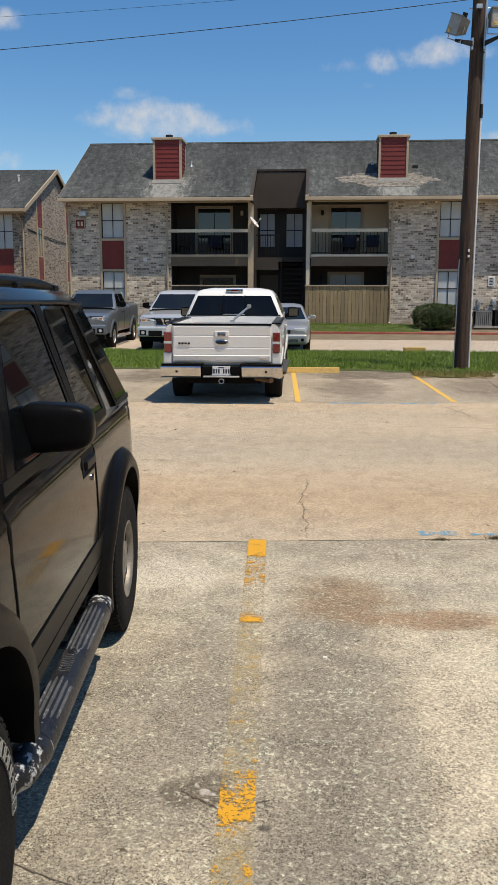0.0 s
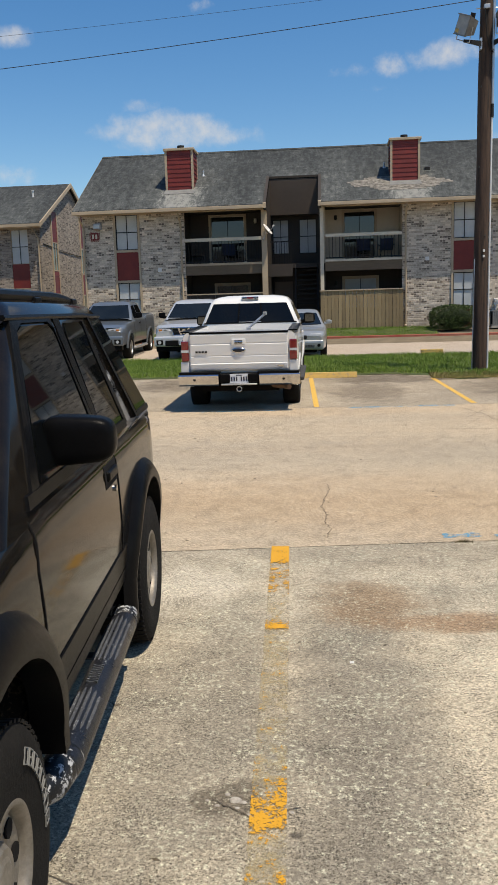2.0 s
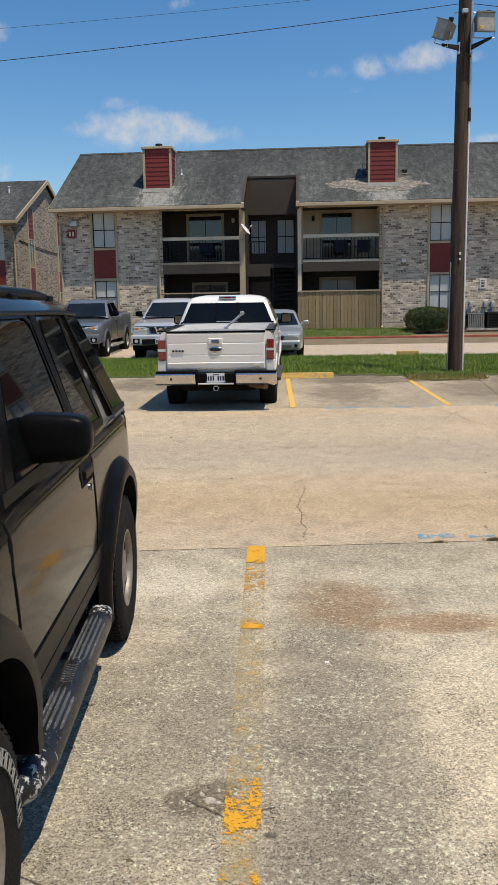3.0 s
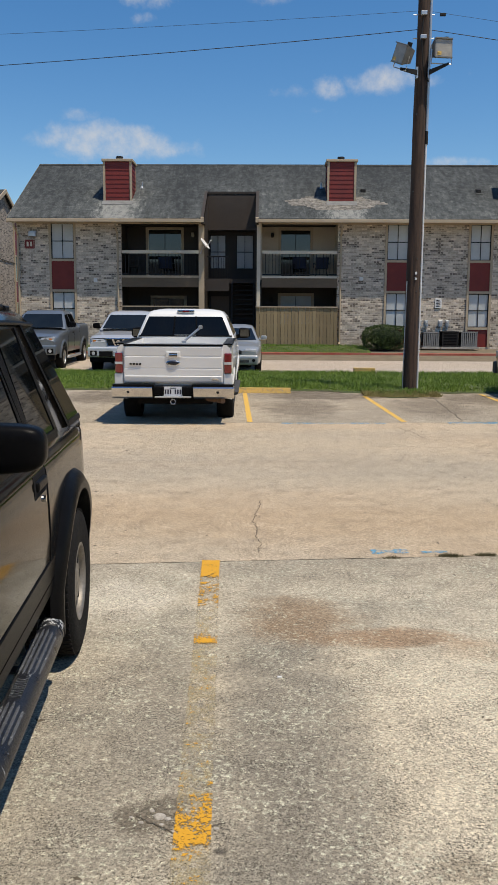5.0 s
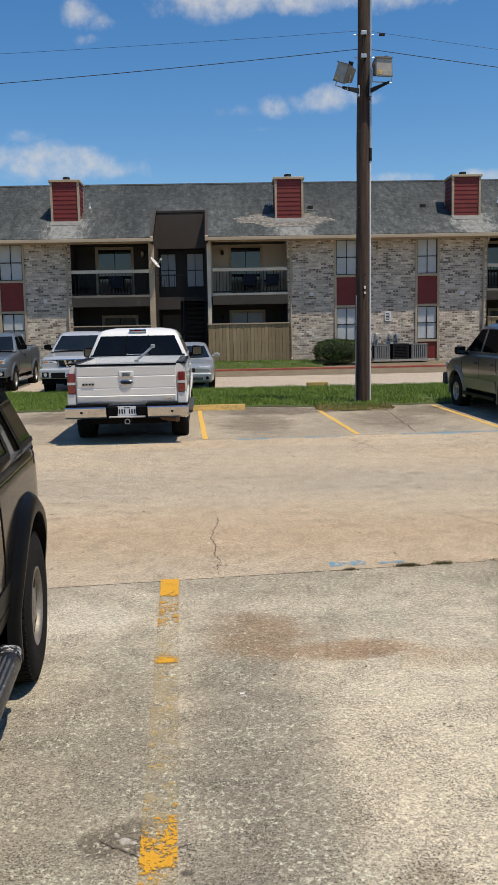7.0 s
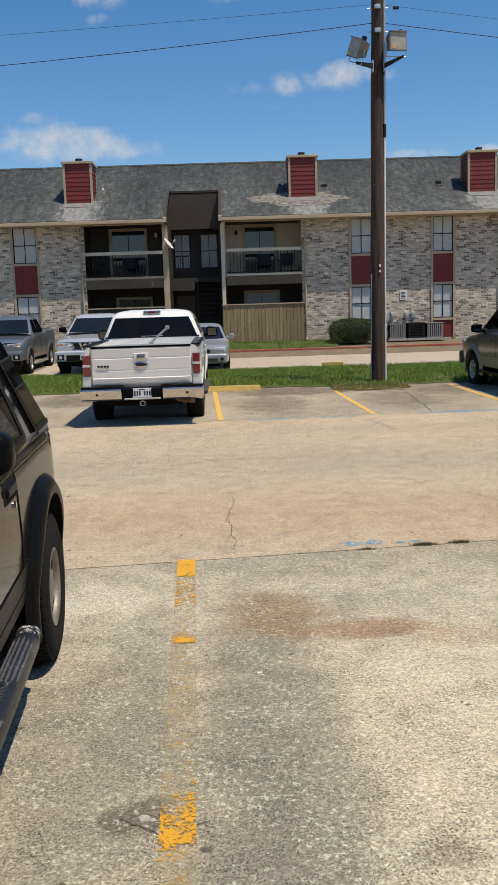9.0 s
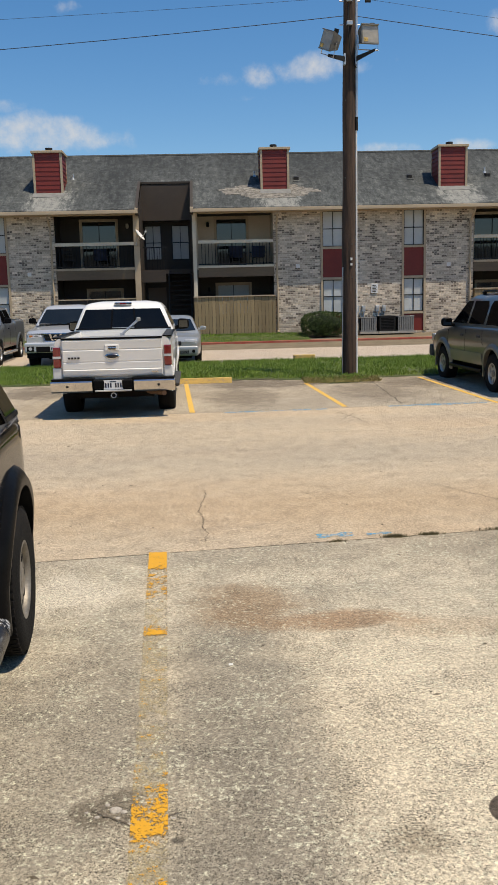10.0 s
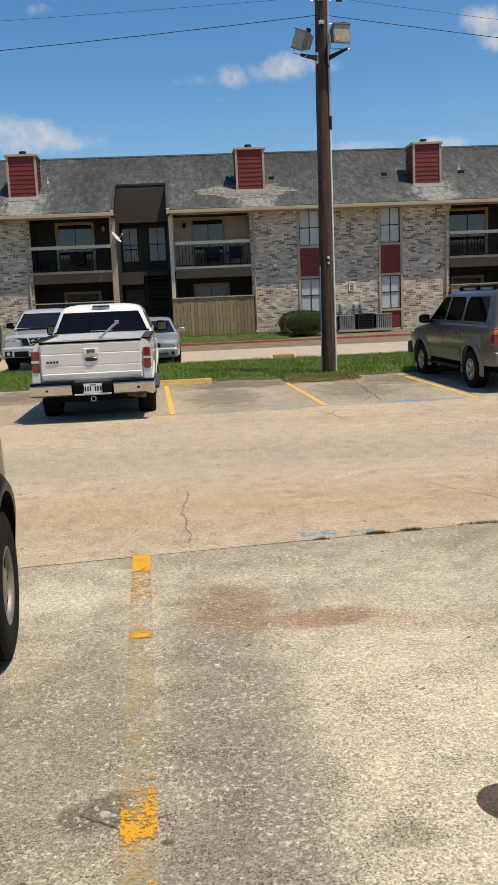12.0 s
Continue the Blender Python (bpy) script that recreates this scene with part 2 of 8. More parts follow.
    f = math_node(t, "SUBTRACT", f, math_node(t, "MULTIPLY", math_node(t, "MULTIPLY", wash, low), 0.34))
    f = math_node(t, "SUBTRACT", f, math_node(t, "MULTIPLY", br.outputs[0], 0.10))
    ramp = t.nodes.new("ShaderNodeValToRGB")
    ramp.color_ramp.elements[0].position, ramp.color_ramp.elements[1].position = 0.34, 1.0
    ramp.color_ramp.elements[0].color, ramp.color_ramp.elements[1].color = (0.23, 0.23, 0.21, 1), (0.018, 0.021, 0.021, 1)
    e = ramp.color_ramp.elements.new(0.66)
    e.color = (0.074, 0.081, 0.078, 1)
    t.links.new(f, ramp.inputs[0])
    t.links.new(ramp.outputs[0], p.inputs["Base Color"])
    p.inputs["Roughness"].default_value = 0.92
    b = t.nodes.new("ShaderNodeBump")
    b.inputs["Strength"].default_value, b.inputs["Distance"].default_value = 0.7, 0.012
    t.links.new(br.outputs["Fac"], b.inputs["Height"])
    b.invert = True
    t.links.new(b.outputs[0], p.inputs["Normal"])
    return m

BRICK = brick_mat("blond_brick", (0.115, 0.088, 0.069), (0.66, 0.565, 0.45), (0.56, 0.485, 0.39))
BRICK_TAN = brick_mat("tan_brick", (0.075, 0.058, 0.046), (0.36, 0.30, 0.24), (0.34, 0.30, 0.25))
SHINGLE = shingle_mat("weathered_shingle")
SHINGLE_NEW = mat("fresh_shingle", (0.215, 0.195, 0.165), (0.13, 0.12, 0.105), 5.0, 0.92, speck=0.5, speck_scale=7.0, bump=0.4, bump_scale=30)
TRIM = mat("tan_trim_paint", (0.44, 0.345, 0.235), (0.36, 0.28, 0.19), 1.5, 0.55, bump=0.1)
BEAM = mat("brown_beam_paint", (0.15, 0.105, 0.062), (0.10, 0.070, 0.042), 2.0, 0.6, bump=0.3, stretch=(0.2, 1, 1))
PALE = mat("pale_rail_paint", (0.62, 0.55, 0.43), (0.50, 0.44, 0.34), 1.2, 0.55, bump=0.1)
# Brown paint, taken darker still: part of the recesses' deep shade is in it.
BROWN = mat("darkened_brown_siding", (0.034, 0.023, 0.015), (0.024, 0.0165, 0.011), 1.0, 0.6, bump=0.15)
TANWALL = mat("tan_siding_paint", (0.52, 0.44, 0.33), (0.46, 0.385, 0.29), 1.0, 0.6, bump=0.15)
RED = mat("red_siding_paint", (0.185, 0.015, 0.008), (0.125, 0.010, 0.006), 2.0, 0.5, bump=0.15, jitter=0.5)
FENCE = mat("olive_fence_boards", (0.33, 0.245, 0.13), (0.22, 0.16, 0.085), 1.6, 0.75, bump=0.5, bump_scale=60, stretch=(1, 1, 0.12), jitter=0.9)
DARK = mat("dark_bronze_metal", (0.018, 0.017, 0.016), (0.011, 0.0105, 0.010), 3.0, 0.6, spec=0.3)
GLASS = mat("dark_window_glass", (0.015, 0.018, 0.02), (0.01, 0.012, 0.014), 2.0, 0.03, spec=0.8, fine=0.0, rough2=0.05)
BLIND = mat("white_window_blind", (0.50, 0.52, 0.51), (0.42, 0.44, 0.43), 2.0, 0.6)
GALV = mat("galvanised_metal", (0.55, 0.56, 0.57), (0.42, 0.43, 0.44), 6.0, 0.4, metal=0.8)
WHITE = mat("white_painted_metal", (0.72, 0.71, 0.68), (0.6, 0.59, 0.56), 3.0, 0.45)
ACMETAL = mat("grey_condenser_metal", (0.22, 0.22, 0.21), (0.14, 0.14, 0.135), 3.0, 0.5)
POLEWOOD = mat("creosoted_pole_wood", (0.092, 0.053, 0.034), (0.014, 0.010, 0.008), 13.0, 0.85, bump=0.9, bump_scale=30, stretch=(1, 1, 0.06))
KERB_RED = mat("faded_red_kerb_paint", (0.33, 0.050, 0.034), (0.36, 0.15, 0.10), 2.2, 0.8, bump=0.3)
KERB = mat("kerb_concrete", (0.42, 0.385, 0.33), (0.30, 0.27, 0.235), 2.0, 0.9, bump=0.4, speck=0.2)
FLASHING = mat("weathered_flashing", (0.20, 0.20, 0.19), (0.13, 0.13, 0.125), 5.0, 0.7)
SOIL = mat("dry_soil", (0.20, 0.155, 0.10), (0.12, 0.095, 0.06), 2.0, 0.95, bump=0.8, bump_scale=30)
CHAIR_BLUE = mat("navy_canvas", (0.018, 0.024, 0.05), (0.012, 0.016, 0.035), 8.0, 0.8)

# ---- mesh helpers ----


def part(name, bm, material, parent=None, label="", smooth=False):
    me = bpy.data.meshes.new(name)
    bm.normal_update()
    bm.to_mesh(me)
    bm.free()
    me.materials.append(material)
    if smooth:
        for f in me.polygons:
            f.use_smooth = True
    ob = new(name, me)
    if parent is not None:
        ob.parent = parent
    if label:
        ob["label"] = label
    return ob


def empty(name, at=(0, 0, 0), turn=0.0):
    ob = new(name)
    ob.matrix_world = pose(*at, 0, 0, turn)
    ob.empty_display_size = 0.2
    return ob


def box(bm, x0, x1, y0, y1, z0, z1, bev=0.0):
    vs = [bm.verts.new(c) for c in ((x0, y0, z0), (x1, y0, z0), (x1, y1, z0), (x0, y1, z0), (x0, y0, z1), (x1, y0, z1), (x1, y1, z1), (x0, y1, z1))]
    fs = [bm.faces.new([vs[i] for i in q]) for q in ((0, 3, 2, 1), (4, 5, 6, 7), (0, 1, 5, 4), (1, 2, 6, 5), (2, 3, 7, 6), (3, 0, 4, 7))]
    if bev:
        es = list({e for f in fs for e in f.edges})
        bmesh.ops.bevel(bm, geom=es, offset=bev, segments=2, affect="EDGES", profile=0.5)
    return bm


def boxed(x0, x1, y0, y1, z0, z1, bev=0.0):
    return box(bmesh.new(), x0, x1, y0, y1, z0, z1, bev)


def prism(bm, pts, a, b, axis="x"):
    """A polygon of (p, q) pairs pushed from a to b along the axis: x -> (y, z), y -> (x, z), z -> (x, y)."""
    def at(p, q, s):
        return {"x": (s, p, q), "y": (p, s, q), "z": (p, q, s)}[axis]
    lo = [bm.verts.new(at(p, q, a)) for p, q in pts]
    hi = [bm.verts.new(at(p, q, b)) for p, q in pts]
    n = len(pts)
    bm.faces.new(lo[::-1])
    bm.faces.new(hi)
    for i in range(n):
        bm.faces.new((lo[i], lo[(i + 1) % n], hi[(i + 1) % n], hi[i]))
    bmesh.ops.recalc_face_normals(bm, faces=bm.faces)
    return bm


def tube(bm, path, r, n=8, caps=True):
    path = [Vector(p) for p in path]
    rings = []
    up = Vector((0, 0, 1))
    for i, p in enumerate(path):
        d = (path[min(i + 1, len(path) - 1)] - path[max(i - 1, 0)]).normalized()
        ref = up if abs(d.z) < 0.9 else Vector((1, 0, 0))
        a = d.cross(ref).normalized()
        b = d.cross(a)
        rr = r[i] if isinstance(r, (list, tuple)) else r
        rings.append([bm.verts.new(p + (a * math.cos(k * math.tau / n) + b * math.sin(k * math.tau / n)) * rr) for k in range(n)])
    for q, s in zip(rings, rings[1:]):
        for k in range(n):
            bm.faces.new((q[k], q[(k + 1) % n], s[(k + 1) % n], s[k]))
    if caps:
        bm.faces.new(rings[0][::-1])
        bm.faces.new(rings[-1])
    bmesh.ops.recalc_face_normals(bm, faces=bm.faces)
    return bm


def grid(bm, nx, ny, fn):
    vs = [[bm.verts.new(fn(i / nx, j / ny)) for i in range(nx + 1)] for j in range(ny + 1)]
    for j in range(ny):
        for i in range(nx):
            bm.faces.new((vs[j][i], vs[j][i + 1], vs[j + 1][i + 1], vs[j + 1][i]))
    return bm


def holed_wall(x0, x1, z0, z1, y0, y1, holes):
    """An upright wall between y0 and y1 with rectangular openings (x0, x1, z0, z1) right through it."""
    xs = sorted({x0, x1, *[v for h in holes for v in h[:2]]})
    zs = sorted({z0, z1, *[v for h in holes for v in h[2:]]})
    xs, zs = [v for v in xs if x0 <= v <= x1], [v for v in zs if z0 <= v <= z1]

    def solid(i, j):
        if not (0 <= i < len(xs) - 1 and 0 <= j < len(zs) - 1):
            return False
        cx, cz = (xs[i] + xs[i + 1]) / 2, (zs[j] + zs[j + 1]) / 2
        return not any(h[0] < cx < h[1] and h[2] < cz < h[3] for h in holes)
    bm = bmesh.new()
    for i in range(len(xs) - 1):
        for j in range(len(zs) - 1):
            if not solid(i, j):
                continue
            a, b, c, d = xs[i], xs[i + 1], zs[j], zs[j + 1]
            quads = [((a, y0, c), (b, y0, c), (b, y0, d), (a, y0, d)), ((b, y1, c), (a, y1, c), (a, y1, d), (b, y1, d))]
            if not solid(i - 1, j):
                quads.append(((a, y1, c), (a, y0, c), (a, y0, d), (a, y1, d)))
            if not solid(i + 1, j):
                quads.append(((b, y0, c), (b, y1, c), (b, y1, d), (b, y0, d)))
            if not solid(i, j - 1):
                quads.append(((a, y1, c), (b, y1, c), (b, y0, c), (a, y0, c)))
            if not solid(i, j + 1):
                quads.append(((a, y0, d), (b, y0, d), (b, y1, d), (a, y1, d)))
            for q in quads:
                bm.faces.new([bm.verts.new(v) for v in q])
    bmesh.ops.remove_doubles(bm, verts=bm.verts, dist=1e-5)
    return bm


# ---- ground ----


def rise(y):
    """Height of the lot: level near by, then a slow climb to the far building."""
    pts = ((-500, 0.0), (11, 0.0), (15, 0.04), (19.5, 0.15), (26, 0.22), (32.8, 0.42), (33.05, 0.44), (35.4, 0.80), (45, 0.85), (500, 1.2))
    for (a, za), (b, zb) in zip(pts, pts[1:]):
        if y <= b:
            return za + (zb - za) * max(0.0, (y - a) / (b - a))
    return pts[-1][1]


def concrete_mat(name, pale, dark, tint, tint_amount, pits, lane=False):
    """Weathered exposed-aggregate concrete: broad stains, dark pits between the stones, rust-coloured mud."""
    m = bpy.data.materials.new(name)
    m.use_nodes = True
    t = m.node_tree
    p = t.nodes["Principled BSDF"]
    geo = t.nodes.new("ShaderNodeNewGeometry")
    pos = geo.outputs["Position"]
    sep = t.nodes.new("ShaderNodeSeparateXYZ")
    t.links.new(pos, sep.inputs[0])
    X, Y = sep.outputs[0], sep.outputs[1]

    def noise_at(scale, detail=4.0, rough=0.6, stretch=None):
        n = node(t, "ShaderNodeTexNoise", Scale=scale, Detail=detail, Roughness=rough)
        if stretch:
            mp = t.nodes.new("ShaderNodeMapping")
            mp.inputs["Scale"].default_value = stretch
            t.links.new(pos, mp.inputs[0])
            t.links.new(mp.outputs[0], n.inputs["Vector"])
        else:
            t.links.new(pos, n.inputs["Vector"])
        return n.outputs[0]

    def ranged(v, a, b, lo=0.0, hi=1.0):
        n = t.nodes.new("ShaderNodeMapRange")
        n.interpolation_type = "SMOOTHSTEP"
        for k, val in zip(("From Min", "From Max", "To Min", "To Max"), (a, b, lo, hi)):
            n.inputs[k].default_value = val
        t.links.new(v, n.inputs[0])
        return n.outputs[0]

    def mixed(f, a, b):
        n = t.nodes.new("ShaderNodeMix")
        n.data_type = "RGBA"
        for i, v in ((0, f), (6, a), (7, b)):
            if isinstance(v, (int, float)):
                n.inputs[i].default_value = v
            elif isinstance(v, tuple):
                n.inputs[i].default_value = (*v, 1)
            else:
                t.links.new(v, n.inputs[i])
        return n.outputs[2]

    def spot(cx, cy, a, b, wob=0.5):
        """A stain with a ragged edge round (cx, cy)."""
        dx = math_node(t, "POWER", math_node(t, "ABSOLUTE", math_node(t, "DIVIDE", math_node(t, "SUBTRACT", X, cx), a)), 2.0)
        dy = math_node(t, "POWER", math_node(t, "ABSOLUTE", math_node(t, "DIVIDE", math_node(t, "SUBTRACT", Y, cy), b)), 2.0)
        d = math_node(t, "ADD", math_node(t, "ADD", dx, dy), math_node(t, "MULTIPLY", math_node(t, "SUBTRACT", noise_at(3.0, 5.0), 0.5), -wob * 5))
        return ranged(d, 1.35, 0.1)

    broad = noise_at(0.55, 5.0, 0.62)
    mid = noise_at(3.2, 5.0, 0.65)
    col = mixed(ranged(math_node(t, "ADD", math_node(t, "MULTIPLY", broad, 0.65), math_node(t, "MULTIPLY", mid, 0.35)), 0.36, 0.62), pale, dark)
    col = mixed(math_node(t, "MULTIPLY", ranged(noise_at(0.35, 3.0, 0.6, (0.5, 1.3, 1)), 0.42, 0.66), tint_amount), col, tint)
    if not lane:
        # grey tyre-worn band beside the bay line, rust stain and oil on the near bays
        col = mixed(math_node(t, "MULTIPLY", spot(1.1, 3.0, 0.85, 1.9, 0.5), 0.8), col, (0.66, 0.57, 0.42))
        col = mixed(math_node(t, "MULTIPLY", spot(0.10, 3.0, 0.38, 2.2, 0.5), 0.76), col, (0.245, 0.218, 0.172))
        col = mixed(math_node(t, "MULTIPLY", spot(-0.70, 3.3, 0.50, 1.5, 0.6), 0.58), col, (0.235, 0.212, 0.172))
        col = mixed(math_node(t, "MULTIPLY", spot(-0.95, 5.1, 0.40, 0.45, 0.6), 0.8), col, (0.64, 0.57, 0.45))
        col = mixed(math_node(t, "MULTIPLY", spot(0.62, 5.35, 0.62, 0.22, 0.6), 0.6), col, (0.60, 0.52, 0.39))
        col = mixed(math_node(t, "MULTIPLY", spot(0.22, 4.80, 0.42, 0.42, 0.5), 0.75), col, (0.30, 0.195, 0.110))
        col = mixed(math_node(t, "MULTIPLY", spot(0.75, 4.52, 0.50, 0.17, 0.4), 0.8), col, (0.34, 0.205, 0.112))
        col = mixed(math_node(t, "MULTIPLY", spot(1.35, 4.35, 0.5, 0.16, 0.3), 0.35), col, (0.40, 0.27, 0.16))
        col = mixed(math_node(t, "MULTIPLY", spot(-0.37, 2.79, 0.13, 0.13, 1.3), 0.7), col, (0.115, 0.092, 0.066))
        col = mixed(math_node(t, "MULTIPLY", spot(0.66, 2.50, 0.13, 0.10, 0.3), 0.5), col, (0.22, 0.17, 0.11))
        col = mixed(math_node(t, "MULTIPLY", spot(-0.142, 2.575, 0.028, 0.022, 0.1), 0.85), col, (0.07, 0.06, 0.05))
        col = mixed(math_node(t, "MULTIPLY", ranged(math_node(t, "ADD", Y, math_node(t, "MULTIPLY", mid, 0.5)), 5.35, 6.4), 0.45), col, (0.27, 0.225, 0.165))
    else:
        # grey tyre tracks along the lane, and dark oil-stained bays before the grass
        worn = ranged(math_node(t, "ABSOLUTE", math_node(t, "SUBTRACT", Y, math_node(t, "ADD", 9.4, math_node(t, "MULTIPLY", mid, 1.6)))), 1.7, 0.2)
        col = mixed(math_node(t, "MULTIPLY", worn, 0.5), col, (0.36, 0.315, 0.245))
        worn = ranged(math_node(t, "ABSOLUTE", math_node(t, "SUBTRACT", Y, math_node(t, "ADD", 12.6, math_node(t, "MULTIPLY", mid, 0.9)))), 0.8, 0.1)
        col = mixed(math_node(t, "MULTIPLY", worn, 0.28), col, (0.37, 0.32, 0.25))
        for cx, cy, a, b, k in ((0.75, 16.6, 0.8, 1.5, 0.7), (3.4, 17.0, 0.9, 1.5, 0.7), (1.2, 18.9, 1.5, 1.0, 1.0), (-3.6, 18.4, 0.9, 1.4, 0.9), (4.7, 18.4, 1.0, 1.2, 0.8)):
            col = mixed(math_node(t, "MULTIPLY", spot(cx, cy, a, b, 0.5), k), col, (0.165, 0.132, 0.095))
        band = ranged(math_node(t, "ABSOLUTE", math_node(t, "SUBTRACT", Y, math_node(t, "ADD", 7.0, math_node(t, "MULTIPLY", mid, 0.8)))), 1.3, 0.1)
        col = mixed(math_node(t, "MULTIPLY", band, 0.6), col, (0.46, 0.325, 0.195))
        trackn = noise_at(1.0, 4.0, 0.55, (0.08, 4.0, 1))
        col = mixed(math_node(t, "MULTIPLY", ranged(trackn, 0.5, 0.75), 0.16), col, (0.30, 0.26, 0.205))
    # stones and pits
    vor = node(t, "ShaderNodeTexVoronoi", Scale=120.0)
    t.links.new(pos, vor.inputs["Vector"])
    stone = t.nodes.new("ShaderNodeSeparateXYZ")
    t.links.new(vor.outputs["Color"], stone.inputs[0])
    fine = noise_at(150.0, 3.0, 0.75)
    pitn = math_node(t, "ADD", noise_at(100.0, 4.0, 0.75), math_node(t, "MULTIPLY", math_node(t, "SUBTRACT", noise_at(5.0, 3.0), 0.5), 0.22))
    pit = ranged(pitn, 0.54, 0.62)
    # worn crust: pale scabs and darker hollows a few centimetres across
    crust = math_node(t, "ADD", noise_at(34.0, 6.0, 0.78), math_node(t, "MULTIPLY", math_node(t, "SUBTRACT", noise_at(2.2, 4.0, 0.65), 0.5), 0.30))
    scab, hollow = ranged(crust, 0.53, 0.63), ranged(crust, 0.47, 0.37)
    col = mixed(math_node(t, "MULTIPLY", scab, 0.70 * pits), col, tuple(min(0.72, v * 1.32 + 0.03) for v in pale))
    col = mixed(math_node(t, "MULTIPLY", hollow, 0.55 * pits), col, tuple(v * 0.52 for v in dark))
    col = mixed(math_node(t, "MULTIPLY", pit, pits), col, tuple(v * 0.26 for v in dark))
    if not lane:
        wet = ranged(spot(1.07, 2.63, 0.13, 0.125, 0.05), 0.2, 0.3)
        col = mixed(math_node(t, "MULTIPLY", wet, 0.94), col, (0.060, 0.043, 0.033))
    k = math_node(t, "ADD", math_node(t, "MULTIPLY", stone.outputs[0], 0.62), math_node(t, "MULTIPLY", fine, 0.9))
    k = math_node(t, "ADD", k, 0.24)
    sc = t.nodes.new("ShaderNodeVectorMath")
    sc.operation = "SCALE"
    t.links.new(col, sc.inputs[0])
    t.links.new(k, sc.inputs["Scale"])
    t.links.new(sc.outputs[0], p.inputs["Base Color"])
    p.inputs["Roughness"].default_value = 0.9
    p.inputs["Specular IOR Level"].default_value = 0.3
    b = t.nodes.new("ShaderNodeBump")
    b.inputs["Strength"].default_value, b.inputs["Distance"].default_value = 0.75, 0.006
    t.links.new(math_node(t, "ADD", math_node(t, "SUBTRACT", math_node(t, "MULTIPLY", stone.outputs[1], 0.4), pit), math_node(t, "MULTIPLY", crust, 2.4)), b.inputs["Height"])
    t.links.new(b.outputs[0], p.inputs["Normal"])
    return m


CONC_NEAR = concrete_mat("near_bay_concrete", (0.59, 0.51, 0.38), (0.36, 0.315, 0.24), (0.46, 0.355, 0.23), 0.3, 0.95)
CONC_LANE = concrete_mat("lane_concrete", (0.545, 0.435, 0.305), (0.46, 0.375, 0.268), (0.51, 0.37, 0.235), 0.5, 0.6, lane=True)
CONC_FAR = concrete_mat("far_bay_concrete", (0.45, 0.380, 0.285), (0.30, 0.255, 0.195), (0.41, 0.33, 0.23), 0.35, 0.6, lane=True)
CONC_ROAD = concrete_mat("access_road_concrete", (0.47, 0.395, 0.315), (0.42, 0.35, 0.28), (0.45, 0.34, 0.25), 0.3, 0.25, lane=True)
JOINT = mat("joint_dirt", (0.10, 0.085, 0.065), (0.06, 0.05, 0.04), 6.0, 0.95, bump=0.5)


def paint_mat(name, c, bands, base_cover, most=1.0):
    """Worn road paint: the coat is gone where the noise says so; bands (y0, y1, cover) set how much is left."""
    m = bpy.data.materials.new(name)
    m.use_nodes = True
    t = m.node_tree
    p = t.nodes["Principled BSDF"]
    out = t.nodes["Material Output"]
    geo = t.nodes.new("ShaderNodeNewGeometry")
    sep = t.nodes.new("ShaderNodeSeparateXYZ")
    t.links.new(geo.outputs["Position"], sep.inputs[0])
    n1 = node(t, "ShaderNodeTexNoise", Scale=13.0, Detail=7.0, Roughness=0.75)
    n2 = node(t, "ShaderNodeTexNoise", Scale=85.0, Detail=4.0, Roughness=0.75)
    for n in (n1, n2):
        t.links.new(geo.outputs["Position"], n.inputs["Vector"])
    cover = base_cover
    for y0, y1, k in bands:
        up = t.nodes.new("ShaderNodeMapRange")
        up.interpolation_type = "SMOOTHSTEP"
        up.inputs["From Min"].default_value, up.inputs["From Max"].default_value = y0 - 0.07, y0 + 0.07
        t.links.new(sep.outputs[1], up.inputs[0])
        dn = t.nodes.new("ShaderNodeMapRange")
        dn.interpolation_type = "SMOOTHSTEP"
        dn.inputs["From Min"].default_value, dn.inputs["From Max"].default_value = y1 + 0.07, y1 - 0.07
        t.links.new(sep.outputs[1], dn.inputs[0])
        cover = math_node(t, "ADD", cover, math_node(t, "MULTIPLY", math_node(t, "MULTIPLY", up.outputs[0], dn.outputs[0]), k))
    f = math_node(t, "ADD", cover, math_node(t, "ADD", math_node(t, "MULTIPLY", math_node(t, "SUBTRACT", n1.outputs[0], 0.5), 2.6), math_node(t, "MULTIPLY", math_node(t, "SUBTRACT", n2.outputs[0], 0.5), 2.0)))
    mr = t.nodes.new("ShaderNodeMapRange")
    mr.inputs["From Min"].default_value, mr.inputs["From Max"].default_value = 0.42, 0.58
    mr.inputs["To Max"].default_value = most
    t.links.new(f, mr.inputs[0])
    mix = t.nodes.new("ShaderNodeMix")
    mix.data_type = "RGBA"
    t.links.new(n2.outputs[0], mix.inputs[0])
    mix.inputs[6].default_value, mix.inputs[7].default_value = (*c, 1), (*[v * 0.72 for v in c], 1)
    t.links.new(mix.outputs[2], p.inputs["Base Color"])
    p.inputs["Roughness"].default_value = 0.75
    tr = t.nodes.new("ShaderNodeBsdfTransparent")
    ms = t.nodes.new("ShaderNodeMixShader")
    t.links.new(mr.outputs[0], ms.inputs[0])
    t.links.new(tr.outputs[0], ms.inputs[1])
    t.links.new(p.outputs[0], ms.inputs[2])
    t.links.new(ms.outputs[0], out.inputs[0])
    return m


